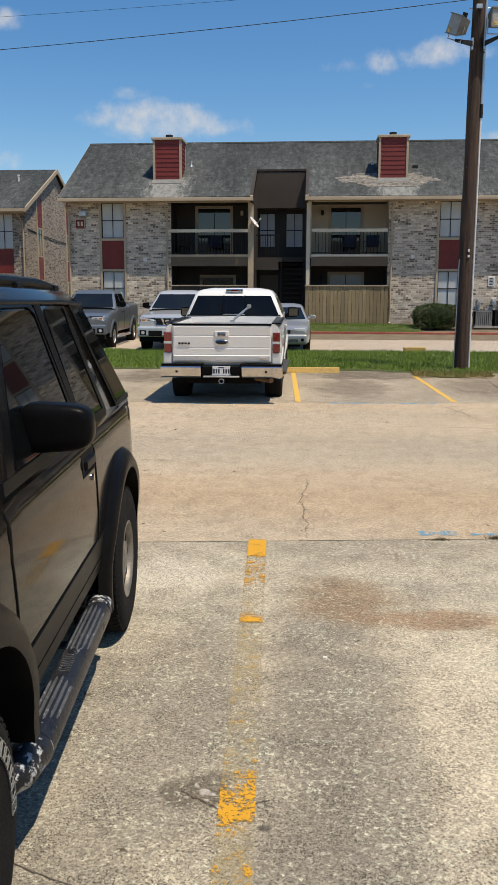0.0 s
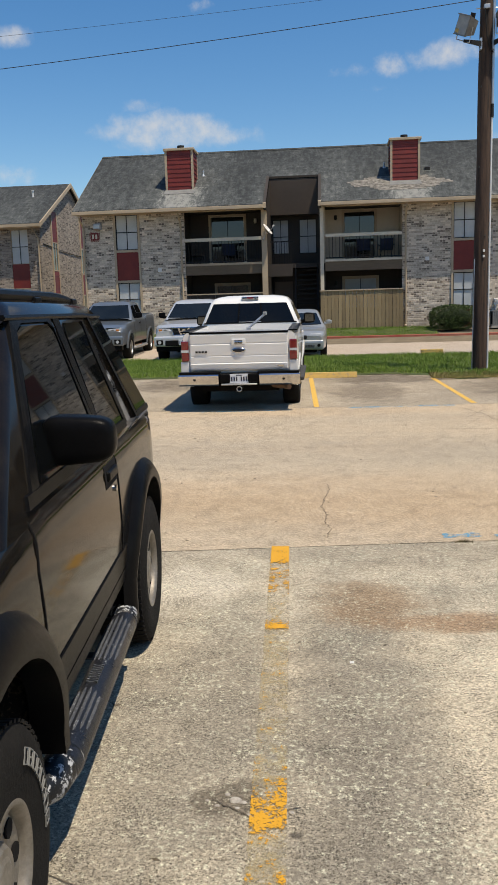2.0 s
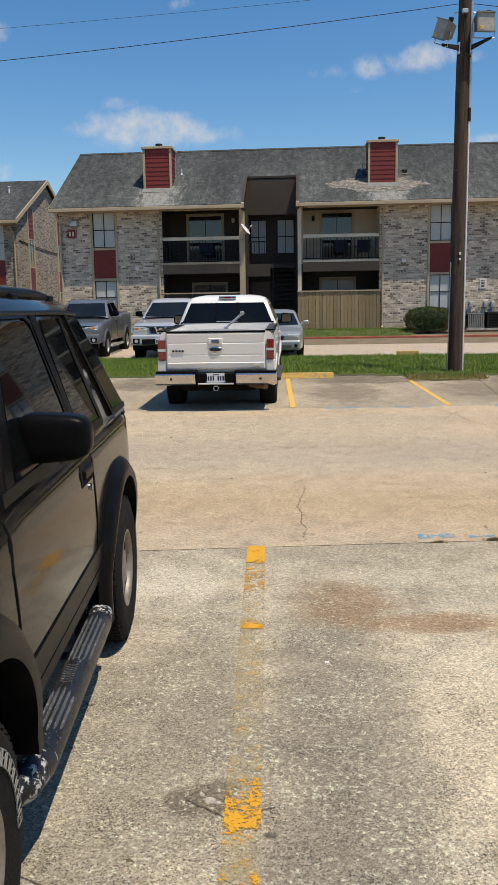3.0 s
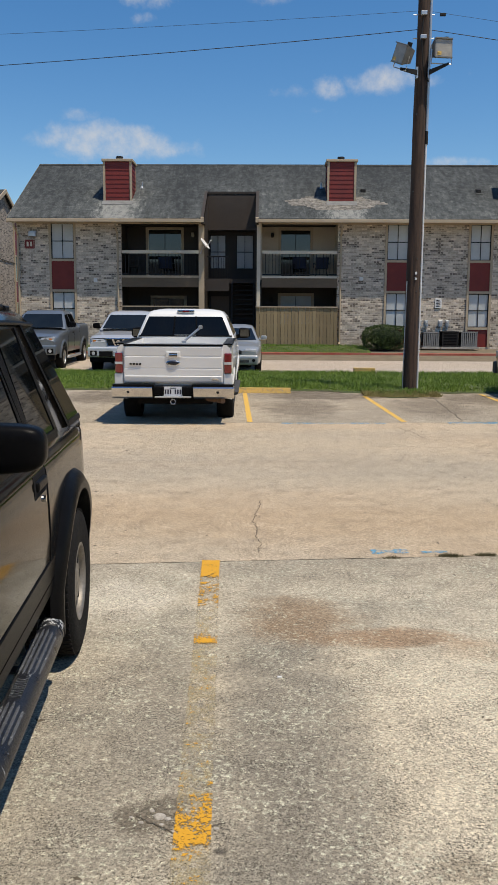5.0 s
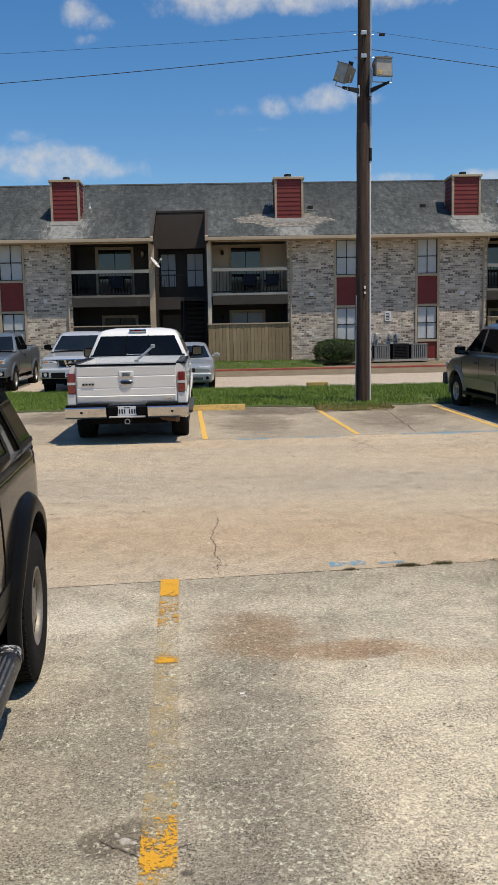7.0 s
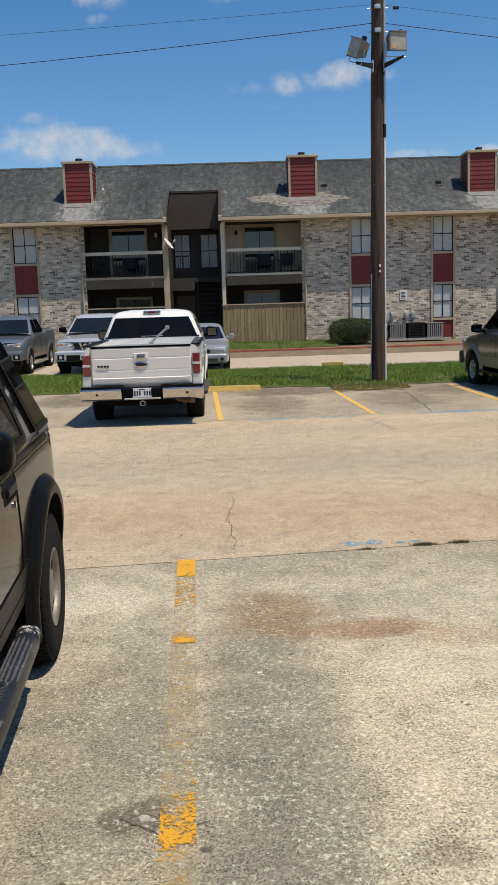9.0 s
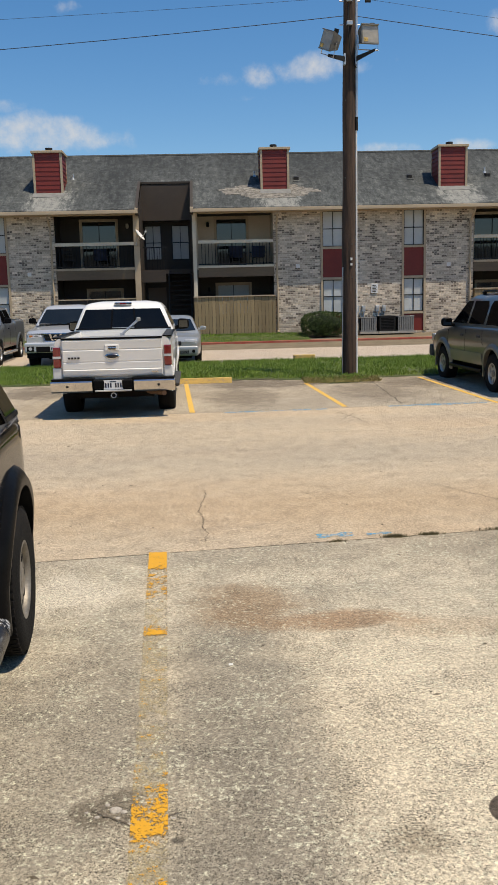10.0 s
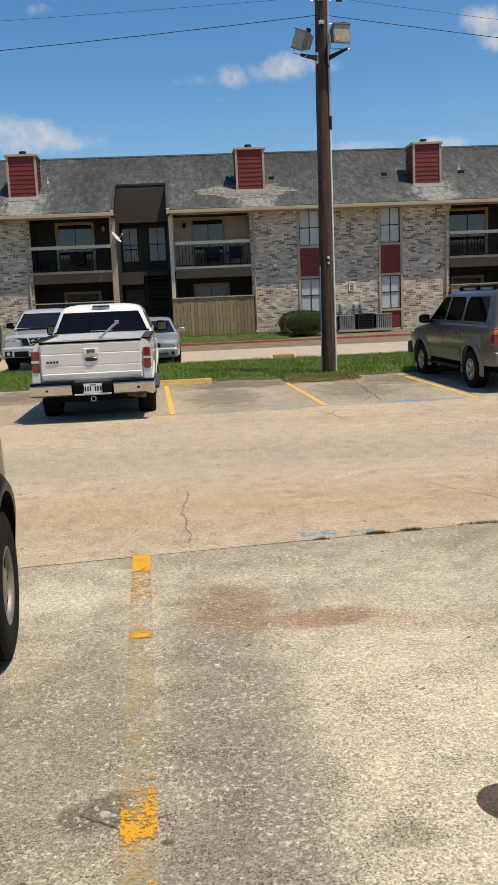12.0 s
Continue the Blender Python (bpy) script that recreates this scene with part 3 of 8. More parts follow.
YELLOW_WORN = paint_mat("worn_yellow_paint", (0.70, 0.35, 0.022), ((5.62, 6.1, 0.80), (4.95, 5.55, 0.33), (4.40, 4.52, 0.66), (2.55, 2.82, 0.50), (2.80, 3.02, 0.20), (1.9, 2.42, 0.16)), 0.04)
YELLOW_DUST = paint_mat("faded_yellow_film", (0.56, 0.46, 0.26), ((3.45, 4.4, 0.12), (4.5, 6.0, 0.05), (2.0, 3.05, 0.18)), 0.42, 0.42)
YELLOW = paint_mat("yellow_paint", (0.74, 0.45, 0.09), (), 0.90)
YELLOW_OLD = paint_mat("weathered_yellow_paint", (0.72, 0.47, 0.14), (), 0.70)
BLUE = paint_mat("blue_marking_spray", (0.12, 0.42, 0.62), (), 0.50, 0.75)

BAY = -0.04  # slant of the bay lines: metres across for each metre ahead


def joint_y(x):
    return 6.05 + 0.115 * x


def far_joint_y(x):
    return 14.45 + 0.055 * x


def sheet(name, x0, x1, near, far, lift, material, nx=24, ny=30, bow=1.0):
    """A paved slab that follows the rise of the lot between two edge lines."""
    def fn(u, v):
        x = x0 + (x1 - x0) * u
        y = near(x) + (far(x) - near(x)) * v
        return (x, y, rise(y) + lift)
    bm = grid(bmesh.new(), nx, ny, fn)
    return tagged(part(name, bm, material), kind="structure")


ground = sheet("ground", -600, 600, lambda x: -300, lambda x: 900, -0.06, SOIL, 4, 240)
tagged(ground, "bare brown earth under the paved lot", "ground")
near_bay = sheet("pavement", -40, 40, lambda x: -25, lambda x: joint_y(x) - 0.006, 0.0, CONC_NEAR, 20, 10)
tagged(near_bay, "worn exposed-aggregate concrete of the near parking bays", "pavement")
lane = sheet("road", -40, 40, lambda x: joint_y(x) + 0.006, lambda x: far_joint_y(x) - 0.006, 0.0, CONC_LANE, 20, 16)
tagged(lane, "mud-tinted concrete driving lane between the bays", "road")
far_bay = sheet("pavement", -40, 40, lambda x: far_joint_y(x) + 0.006, lambda x: 20.0, 0.0, CONC_FAR, 20, 16)
tagged(far_bay, "weathered concrete of the far parking bays", "pavement")
access = sheet("road", -60, 60, lambda x: 24.9, lambda x: 33.0, 0.0, CONC_ROAD, 20, 16)
tagged(access, "pale concrete access road before the apartment building", "road")
joint = sheet("trim", -40, 40, lambda x: joint_y(x) - 0.02, lambda x: joint_y(x) + 0.02, -0.012, JOINT, 20, 1)
tagged(joint, "dirt-filled expansion joint in the concrete", "joint")
joint2 = sheet("trim", -40, 40, lambda x: far_joint_y(x) - 0.02, lambda x: far_joint_y(x) + 0.02, -0.012, JOINT, 20, 1)
tagged(joint2, "dirt-filled expansion joint in the concrete", "joint")


def stripe(name, x, y0, y1, w, material, label, slant=BAY, lift=0.004, top_x=None):
    """A painted bay line from y0 to y1; x is its middle at y0."""
    def fn(u, v):
        y = y0 + (y1 - y0) * v
        return (x + slant * (y - y0) + (u - 0.5) * w, y, rise(y) + lift)
    return tagged(part(name, grid(bmesh.new(), 2, 14, fn), material), label, "road marking", "bay lines of the lot", "structure")


stripe("bay_line", -0.177, 1.2, 6.03, 0.130, YELLOW_DUST, "faded yellow film of a worn bay line on concrete", -0.044, 0.0035)
stripe("bay_line", -0.177, 1.2, 6.03, 0.130, YELLOW_WORN, "flaking yellow bay line, mostly worn off the concrete", -0.044, 0.006)
stripe("bay_line", -0.245, 14.5, 19.2, 0.095, YELLOW, "yellow painted bay line on grey concrete", -0.042)
stripe("bay_line", 2.46, 14.7, 18.75, 0.095, YELLOW, "yellow painted bay line on grey concrete", -0.055)
stripe("bay_line", 5.18, 14.55, 19.3, 0.095, YELLOW, "yellow painted bay line on grey concrete", -0.047)


def blue_mark(x0, x1, dy, w, joint_of):
    def fn(u, v):
        x = x0 + (x1 - x0) * u
        y = joint_of(x) + dy + (v - 0.5) * w * (1 + 0.35 * math.sin(9 * u + x0))
        return (x, y, rise(y) + 0.004)
    return tagged(part("paint_mark", grid(bmesh.new(), 12, 2, fn), BLUE), "streak of sky-blue marking spray along the joint", "road marking", "blue utility marks", "structure")


blue_mark(0.83, 1.12, 0.16, 0.10, joint_y)
blue_mark(1.22, 1.42, 0.12, 0.05, joint_y)
blue_mark(0.3, 2.1, -0.10, 0.12, far_joint_y)
blue_mark(3.2, 5.0, -0.05, 0.22, far_joint_y)
blue_mark(-2.2, -0.9, -0.25, 0.06, far_joint_y)

# ---- apartment building ----
FY = 35.6          # face of the brick wall
BACK = 37.2        # back wall of the balconies
BASE, FLOOR2, HEAD = 0.78, 3.65, 5.78
EAVE_Y, EAVE_Z, PITCH, RIDGE_Y = 34.95, 5.93, 0.557, 40.45
RIDGE_Z = EAVE_Z + PITCH * (RIDGE_Y - EAVE_Y)


def roof_z(y):
    return EAVE_Z + PITCH * (min(y, 2 * RIDGE_Y - y) - EAVE_Y)


def window_unit(parent, x0, x1, z0, z1, y, frame_mat, pane_mat, cols=2, rows=2, name="window"):
    """A framed window: outer frame, panes set back behind bars."""
    w = new(name)
    w.parent = parent
    f = 0.026
    bm = bmesh.new()
    for a, b, c, d in ((x0, x1, z1 - f, z1), (x0, x1, z0, z0 + f), (x0, x0 + f, z0 + f, z1 - f), (x1 - f, x1, z0 + f, z1 - f)):
        box(bm, a, b, y - 0.02, y + 0.05, c, d)
    part("frame", bm, frame_mat, w)
    for i in range(cols):
        for j in range(rows):
            a = x0 + f + (x1 - x0 - 2 * f) * i / cols
            b = x0 + f + (x1 - x0 - 2 * f) * (i + 1) / cols
            c = z0 + f + (z1 - z0 - 2 * f) * j / rows
            d = z0 + f + (z1 - z0 - 2 * f) * (j + 1) / rows
            part("pane", boxed(a + 0.008, b - 0.008, y + 0.02, y + 0.03, c + 0.008, d - 0.008), pane_mat, w)
    bm = bmesh.new()
    for i in range(1, cols):
        a = x0 + f + (x1 - x0 - 2 * f) * i / cols
        box(bm, a - 0.012, a + 0.012, y - 0.012, y + 0.04, z0 + f, z1 - f)
    for j in range(1, rows):
        c = z0 + f + (z1 - z0 - 2 * f) * j / rows
        for i in range(cols):
            a = x0 + f + (x1 - x0 - 2 * f) * i / cols + 0.012
            b = x0 + f + (x1 - x0 - 2 * f) * (i + 1) / cols - 0.012
            box(bm, a, b, y - 0.012, y + 0.04, c - 0.016, c + 0.016)
    if bm.verts:
        part("glazing_bar", bm, DARK, w)
    return w


def window_column(parent, x0, x1):
    """Two blinds-drawn windows over one another with red panels between and below, in a tan surround."""
    col = new("window_bay")
    col.parent = parent
    y = FY - 0.02
    bm = bmesh.new()
    for a, b in ((x0 - 0.09, x0), (x1, x1 + 0.09)):
        box(bm, a, b, y - 0.02, y + 0.16, BASE, HEAD)
    for c, d in ((4.24, 4.34), (2.98, 3.08), (1.50, 1.60)):
        box(bm, x0, x1, y - 0.012, y + 0.16, c, d)
    part("surround", bm, TRIM, col)
    for c, d in ((3.08, 4.24), (BASE, 1.50)):
        part("panel", boxed(x0, x1, y + 0.03, y + 0.12, c, d), RED, col, "dark red board panel")
    window_unit(col, x0, x1, 4.34, HEAD, y + 0.05, DARK, BLIND, 2, 2)
    window_unit(col, x0, x1, 1.60, 2.98, y + 0.05, DARK, BLIND, 2, 2)
    return col


def chimney(parent, x0, x1):
    """A boxed chimney clad in red lap siding with tan corner boards and a cap."""
    c = new("chimney")
    c.parent = parent
    y0, y1, top = 36.5, 37.7, 8.42
    zb = roof_z(y0)
    part("core", boxed(x0 + 0.04, x1 - 0.04, y0 + 0.04, y1 - 0.04, zb - 0.3, top), RED, c)
    n = 9
    for i in range(n):
        a = zb + (top - zb) * i / n
        b = zb + (top - zb) * (i + 1) / n
        bm = bmesh.new()
        prism(bm, ((y0 + 0.04, a), (y0 + 0.010, a), (y0 + 0.026, b), (y0 + 0.04, b)), x0 + 0.09, x1 - 0.09, "x")
        part("siding_board", bm, RED, c)
        for s, xs in ((-1, x0 + 0.04), (1, x1 - 0.04)):
            bm = bmesh.new()
            prism(bm, ((xs, a), (xs + s * 0.042, a), (xs + s * 0.016, b), (xs, b)), y0 + 0.09, y1 - 0.05, "y")
            part("siding_board", bm, RED, c)
    for a, b in ((x0, x0 + 0.09), (x1 - 0.09, x1)):
        part("corner_board", boxed(a, b, y0 - 0.012, y0 + 0.09, zb - 0.1, top), TRIM, c)
    for a, b in ((x0, x0 + 0.05), (x1 - 0.05, x1)):
        part("corner_board", boxed(a, b, y1 - 0.09, y1 + 0.01, zb + 0.3, top), TRIM, c)
    part("cap", boxed(x0 - 0.05, x1 + 0.05, y0 - 0.06, y1 + 0.06, top, top + 0.10, 0.012), TRIM, c)
    mid = (x0 + x1) / 2
    bm = tube(bmesh.new(), ((mid, 37.1, top + 0.1), (mid, 37.1, top + 0.30)), 0.15, 14)
    part("flue_cap", bm, DARK, c)
    part("flashing", prism(bmesh.new(), ((y0 - 0.35, roof_z(y0 - 0.35) + 0.012), (y0 - 0.005, roof_z(y0) + 0.012), (y0 - 0.005, roof_z(y0) + 0.03), (y0 - 0.35, roof_z(y0 - 0.35) + 0.02)), x0 - 0.03, x1 + 0.03), FLASHING, c)
    return c


def railing(parent, x0, x1, z0, z1, solid_top=True, tops=None):
    r = new("railing")
    r.parent = parent
    part("top_rail", boxed(x0, x1, FY - 0.03, FY + 0.09, z1 - 0.13, z1), tops or PALE, r)
    part("bottom_rail", boxed(x0, x1, FY, FY + 0.05, z0 + 0.06, z0 + 0.10), DARK, r)
    n = int((x1 - x0) / 0.135)
    me = None
    for i in range(1, n):
        x = x0 + (x1 - x0) * i / n
        if me is None:
            ob = part("baluster", boxed(-0.011, 0.011, -0.011, 0.011, z0 + 0.1, z1 - 0.13), DARK, r)
            me = ob.data
        else:
            ob = new("baluster", me)
            ob.parent = r
        ob.location = (x, FY + 0.025, 0)
    return r


def balcony(parent, x0, x1, wall_mat, upper, lower):
    """A two-storey recess: back wall, side walls, floor slab with its beam, doors and windows."""
    b = new("balcony")
    b.parent = parent
    holes = [(upper[0], upper[1], FLOOR2 + 0.02, 5.72), (lower[0], lower[1], lower[2], lower[3])]
    zm = FLOOR2 - 0.12
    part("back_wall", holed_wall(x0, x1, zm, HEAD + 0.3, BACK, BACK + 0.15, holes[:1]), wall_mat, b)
    # Lower walls, slab and soffit take the darkened brown even in tan recesses.
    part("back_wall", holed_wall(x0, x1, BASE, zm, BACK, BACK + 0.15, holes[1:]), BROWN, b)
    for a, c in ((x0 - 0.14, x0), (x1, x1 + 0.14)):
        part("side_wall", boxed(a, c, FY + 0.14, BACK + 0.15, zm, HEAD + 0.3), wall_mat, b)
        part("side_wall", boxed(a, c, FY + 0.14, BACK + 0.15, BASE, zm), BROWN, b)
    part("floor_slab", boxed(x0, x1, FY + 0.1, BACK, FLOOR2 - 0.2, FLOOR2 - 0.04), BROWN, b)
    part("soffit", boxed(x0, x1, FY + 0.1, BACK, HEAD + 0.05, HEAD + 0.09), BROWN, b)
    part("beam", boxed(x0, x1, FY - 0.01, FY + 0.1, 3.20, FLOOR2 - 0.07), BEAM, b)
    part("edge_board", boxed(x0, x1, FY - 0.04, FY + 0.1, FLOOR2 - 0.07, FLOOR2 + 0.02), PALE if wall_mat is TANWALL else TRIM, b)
    # sliding door with its trim
    u0, u1 = upper
    bm = bmesh.new()
    for q in ((u0 - 0.09, u0, FLOOR2, 5.72), (u1, u1 + 0.09, FLOOR2, 5.72), (u0 - 0.09, u1 + 0.09, 5.72, 5.80)):
        box(bm, q[0], q[1], BACK - 0.03, BACK + 0.02, q[2], q[3])
    part("door_trim", bm, TRIM, b)
    window_unit(b, u0, u1, FLOOR2 + 0.02, 5.72, BACK + 0.04, PALE if wall_mat is not TANWALL else TRIM, GLASS, 2, 1, "sliding_door")
    l0, l1, lz0, lz1 = lower
    bm = bmesh.new()
    for q in ((l0 - 0.09, l0, lz0, lz1), (l1, l1 + 0.09, lz0, lz1), (l0 - 0.09, l1 + 0.09, lz1, lz1 + 0.09)):
        box(bm, q[0], q[1], BACK - 0.03, BACK + 0.02, q[2], q[3])
    part("door_trim", bm, TRIM, b)
    window_unit(b, l0, l1, lz0, lz1, BACK + 0.04, TRIM, BLIND if wall_mat is TANWALL else GLASS, 2, 1)
    return b


def breezeway(parent, x0, x1):
    """The open stair hall between two balconies, cut up into the roof."""
    g = new("stair_hall")
    g.parent = parent
    yb = 38.1
    for a, c in ((x0 - 0.12, x0), (x1, x1 + 0.12)):
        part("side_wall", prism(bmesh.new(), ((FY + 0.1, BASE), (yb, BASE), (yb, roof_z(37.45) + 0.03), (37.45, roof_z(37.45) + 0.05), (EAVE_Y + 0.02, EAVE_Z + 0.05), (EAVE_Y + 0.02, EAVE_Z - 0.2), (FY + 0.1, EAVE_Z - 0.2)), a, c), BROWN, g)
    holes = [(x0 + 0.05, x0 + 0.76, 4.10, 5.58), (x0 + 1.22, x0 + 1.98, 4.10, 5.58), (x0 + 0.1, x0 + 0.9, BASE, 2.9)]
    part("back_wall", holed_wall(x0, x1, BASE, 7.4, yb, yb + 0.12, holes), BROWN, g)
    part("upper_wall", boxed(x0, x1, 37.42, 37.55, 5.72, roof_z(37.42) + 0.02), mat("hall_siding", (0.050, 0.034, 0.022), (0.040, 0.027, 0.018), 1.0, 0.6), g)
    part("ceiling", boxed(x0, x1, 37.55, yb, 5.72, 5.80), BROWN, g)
    for h in holes[:2]:
        window_unit(g, *h, yb + 0.02, DARK, BLIND, 2, 2, "entry_door_window")
    part("entry_door", boxed(*holes[2][:2], yb + 0.03, yb + 0.07, BASE, 2.9), mat("entry_door_paint", (0.14, 0.10, 0.07), (0.12, 0.085, 0.06), 1.0, 0.5), g)
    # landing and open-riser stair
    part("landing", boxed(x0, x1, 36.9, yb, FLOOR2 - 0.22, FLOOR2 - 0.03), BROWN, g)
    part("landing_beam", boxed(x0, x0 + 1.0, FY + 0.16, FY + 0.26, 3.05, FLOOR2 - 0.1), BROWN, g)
    n = 14
    for i in range(n):
        z = BASE + (FLOOR2 - BASE) * (i + 1) / n - 0.08
        y = FY + 0.25 + i * 0.11
        part("tread", boxed(x0 + 1.12, x1 - 0.12, y, y + 0.27, z - 0.05, z), DARK, g)
    for x in (x0 + 1.06, x1 - 0.10):
        bm = prism(bmesh.new(), ((FY + 0.2, BASE), (FY + 0.5, BASE), (37.2, FLOOR2 - 0.1), (36.9, FLOOR2 - 0.1)), x, x + 0.05)
        part("stringer", bm, DARK, g)
    part("hall_rail", boxed(x0, x0 + 1.0, 36.95, 37.0, FLOOR2 + 0.88, FLOOR2 + 0.93), DARK, g)
    for i in range(9):
        x = x0 + 0.06 + i * 0.11
        part("baluster", boxed(x - 0.01, x + 0.01, 36.96, 36.985, FLOOR2 - 0.03, FLOOR2 + 0.88), DARK, g)
    return g


def downspout(parent, x, gutter=True):
    bm = tube(bmesh.new(), ((x + 0.0, EAVE_Y - 0.02, EAVE_Z - 0.12), (x, EAVE_Y + 0.05, EAVE_Z - 0.3), (x, FY - 0.06, EAVE_Z - 0.62), (x, FY - 0.06, BASE + 0.16), (x, FY - 0.2, BASE + 0.08)), 0.045, 6)
    return part("downspout", bm, TRIM, parent)


def apartment():
    a = empty("apartment_building", (0, 0, 0))
    tagged(a, "two-storey blond brick apartment building with grey shingle roof and red chimneys", "building")
    X0, X1 = -10.32, 25.0
    HALLS = ((-2.5, -0.4), (14.95, 17.05))
    recess = [(-5.98, -2.74), (-0.14, 3.0), (11.42, 14.68), (17.3, 20.5)]
    # brick walls with their window openings
    spans = [(X0, -5.98, [(-8.99, -7.87)]), (3.0, 11.42, [(4.96, 6.01), (8.38, 9.40)]), (20.5, X1, [(22.4, 23.5)])]
    for s0, s1, cols in spans:
        part("wall", holed_wall(s0, s1, BASE - 0.3, HEAD + 0.1, FY, FY + 0.2, [(c0, c1, BASE, HEAD) for c0, c1 in cols]), BRICK, a, "mottled blond brick")
        for c0, c1 in cols:
            window_column(a, c0 + 0.09, c1 - 0.09)
    part("wall", prism(bmesh.new(), ((FY + 0.2, BASE - 0.3), (45.2, BASE - 0.3), (45.2, HEAD), (RIDGE_Y, RIDGE_Z - 0.2), (FY + 0.2, HEAD)), X0, X0 + 0.2), BRICK, a)
    part("wall", prism(bmesh.new(), ((FY + 0.2, BASE - 0.3), (45.2, BASE - 0.3), (45.2, HEAD), (RIDGE_Y, RIDGE_Z - 0.2), (FY + 0.2, HEAD)), X1 - 0.2, X1), BRICK, a)
    part("wall", boxed(X0, X1, 45.2, 45.4, BASE - 0.3, HEAD + 0.1), BRICK, a)
    balcony(a, *recess[0], BROWN, (-5.08, -3.62), (-4.9, -3.5, 0.9, 2.8))
    balcony(a, *recess[1], TANWALL, (0.66, 1.98), (0.66, 2.05, 1.6, 2.93))
    balcony(a, *recess[2], BROWN, (11.95, 13.6), (12.1, 13.4, 0.9, 2.8))
    balcony(a, *recess[3], TANWALL, (18.0, 19.4), (18.0, 19.4, 1.6, 2.9))
    for (x0, x1), top in zip(recess, (PALE, PALE, PALE, PALE)):
        railing(a, x0 + 0.02, x1 - 0.02, FLOOR2, 4.70, tops=top)
    for x0, x1 in HALLS:
        breezeway(a, x0, x1)
    for x in (-2.68, -0.27, 14.74, 17.16):
        part("post", boxed(x - 0.075, x + 0.075, FY - 0.06, FY + 0.1, 2.1 if x > -1 else BASE, EAVE_Z - 0.12), PALE if x > -2 and x < 10 else TRIM, a)
    for x in (-2.58, 14.86):
        part("post", boxed(x - 0.05, x + 0.05, FY - 0.05, FY + 0.1, BASE, EAVE_Z - 0.14), TRIM, a)
    # roof: front slope in strips round the stair halls, back slope, rake ends
    RX0, RX1 = X0 - 0.22, X1 + 0.3
    cuts = [RX0, -2.62, -0.28, 14.83, 17.17, RX1]
    nx = 0
    T = 0.09
    for i in range(5):
        bm = bmesh.new()
        y0 = EAVE_Y if i % 2 == 0 else 37.42
        prism(bm, ((y0, roof_z(y0)), (RIDGE_Y, RIDGE_Z), (RIDGE_Y, RIDGE_Z - T), (y0, roof_z(y0) - T)), cuts[i], cuts[i + 1])
        part("roof", bm, SHINGLE, a, "grey asphalt shingles streaked dark")
    back = 2 * RIDGE_Y - EAVE_Y
    bm = bmesh.new()
    prism(bm, ((RIDGE_Y, RIDGE_Z), (back, EAVE_Z), (back, EAVE_Z - T), (RIDGE_Y, RIDGE_Z - T)), RX0, RX1)
    part("roof", bm, SHINGLE, a, "grey asphalt shingles streaked dark")
    part("ridge_cap", prism(bmesh.new(), ((RIDGE_Y - 0.16, RIDGE_Z - 0.07), (RIDGE_Y, RIDGE_Z + 0.025), (RIDGE_Y + 0.16, RIDGE_Z - 0.07)), RX0, RX1), SHINGLE, a)
    # fascia, gutter and soffit along the eave
    for x0, x1 in ((RX0, -2.62), (-0.28, 14.83), (17.17, RX1)):
        part("gutter", boxed(x0, x1, EAVE_Y - 0.06, EAVE_Y + 0.03, EAVE_Z - 0.17, EAVE_Z - 0.035, 0.012), TRIM, a)
        part("soffit", boxed(x0, x1, EAVE_Y + 0.03, FY + 0.1, HEAD + 0.02, HEAD + 0.06), TRIM, a)
        part("frieze_board", boxed(x0 + 0.2, x1, FY - 0.035, FY - 0.003, HEAD - 0.02, HEAD + 0.02), TRIM, a)
    for x0, x1 in ((-2.62, -2.5), (-0.4, -0.28), (14.83, 14.95), (17.05, 17.17)):
        part("rake_board", prism(bmesh.new(), ((EAVE_Y - 0.03, EAVE_Z + 0.02), (37.46, roof_z(37.46) + 0.03), (37.46, roof_z(37.46) - 0.14), (EAVE_Y - 0.03, EAVE_Z - 0.17)), x0, x1), TRIM, a)
    part("hall_fascia", boxed(-2.62, -0.28, 37.40, 37.46, roof_z(37.42) - 0.06, roof_z(37.42) + 0.03), BROWN, a)
    part("rake_board", prism(bmesh.new(), ((EAVE_Y, EAVE_Z - 0.02), (RIDGE_Y, RIDGE_Z - 0.02), (RIDGE_Y, RIDGE_Z - 0.2), (EAVE_Y, EAVE_Z - 0.2)), RX0 - 0.02, RX0 + 0.02), TRIM, a)
    for x0, x1 in ((-6.85, -5.64), (2.58, 3.80), (10.16, 11.40), (19.4, 20.6)):
        chimney(a, x0, x1)
    for x in (X0 + 0.05, -6.12, 3.13, 11.28, 20.6):
        downspout(a, x)
    return a


building = apartment()

# ---- vehicles: forward is +y of each one's own frame ----
RUBBER = mat("tyre_rubber", (0.0075, 0.0072, 0.0068), (0.014, 0.013, 0.012), 9.0, 0.8, bump=0.5, bump_scale=70, spec=0.15)
BLACKPLASTIC = mat("black_textured_plastic", (0.004, 0.004, 0.0043), (0.007, 0.007, 0.0073), 6.0, 0.28, bump=0.10, bump_scale=260, spec=0.05)
GREYPLASTIC = mat("weathered_grey_plastic", (0.05, 0.05, 0.05), (0.035, 0.035, 0.035), 4.0, 0.6)
UNDER = mat("underbody_black", (0.005, 0.005, 0.005), (0.008, 0.007, 0.007), 3.0, 0.9, spec=0.2)
ALLOY = mat("cast_alloy", (0.50, 0.50, 0.49), (0.40, 0.40, 0.39), 5.0, 0.35, metal=0.85)
DIRTYALLOY = mat("brake_dusted_alloy", (0.33, 0.30, 0.26), (0.17, 0.15, 0.12), 8.0, 0.5, metal=0.6)
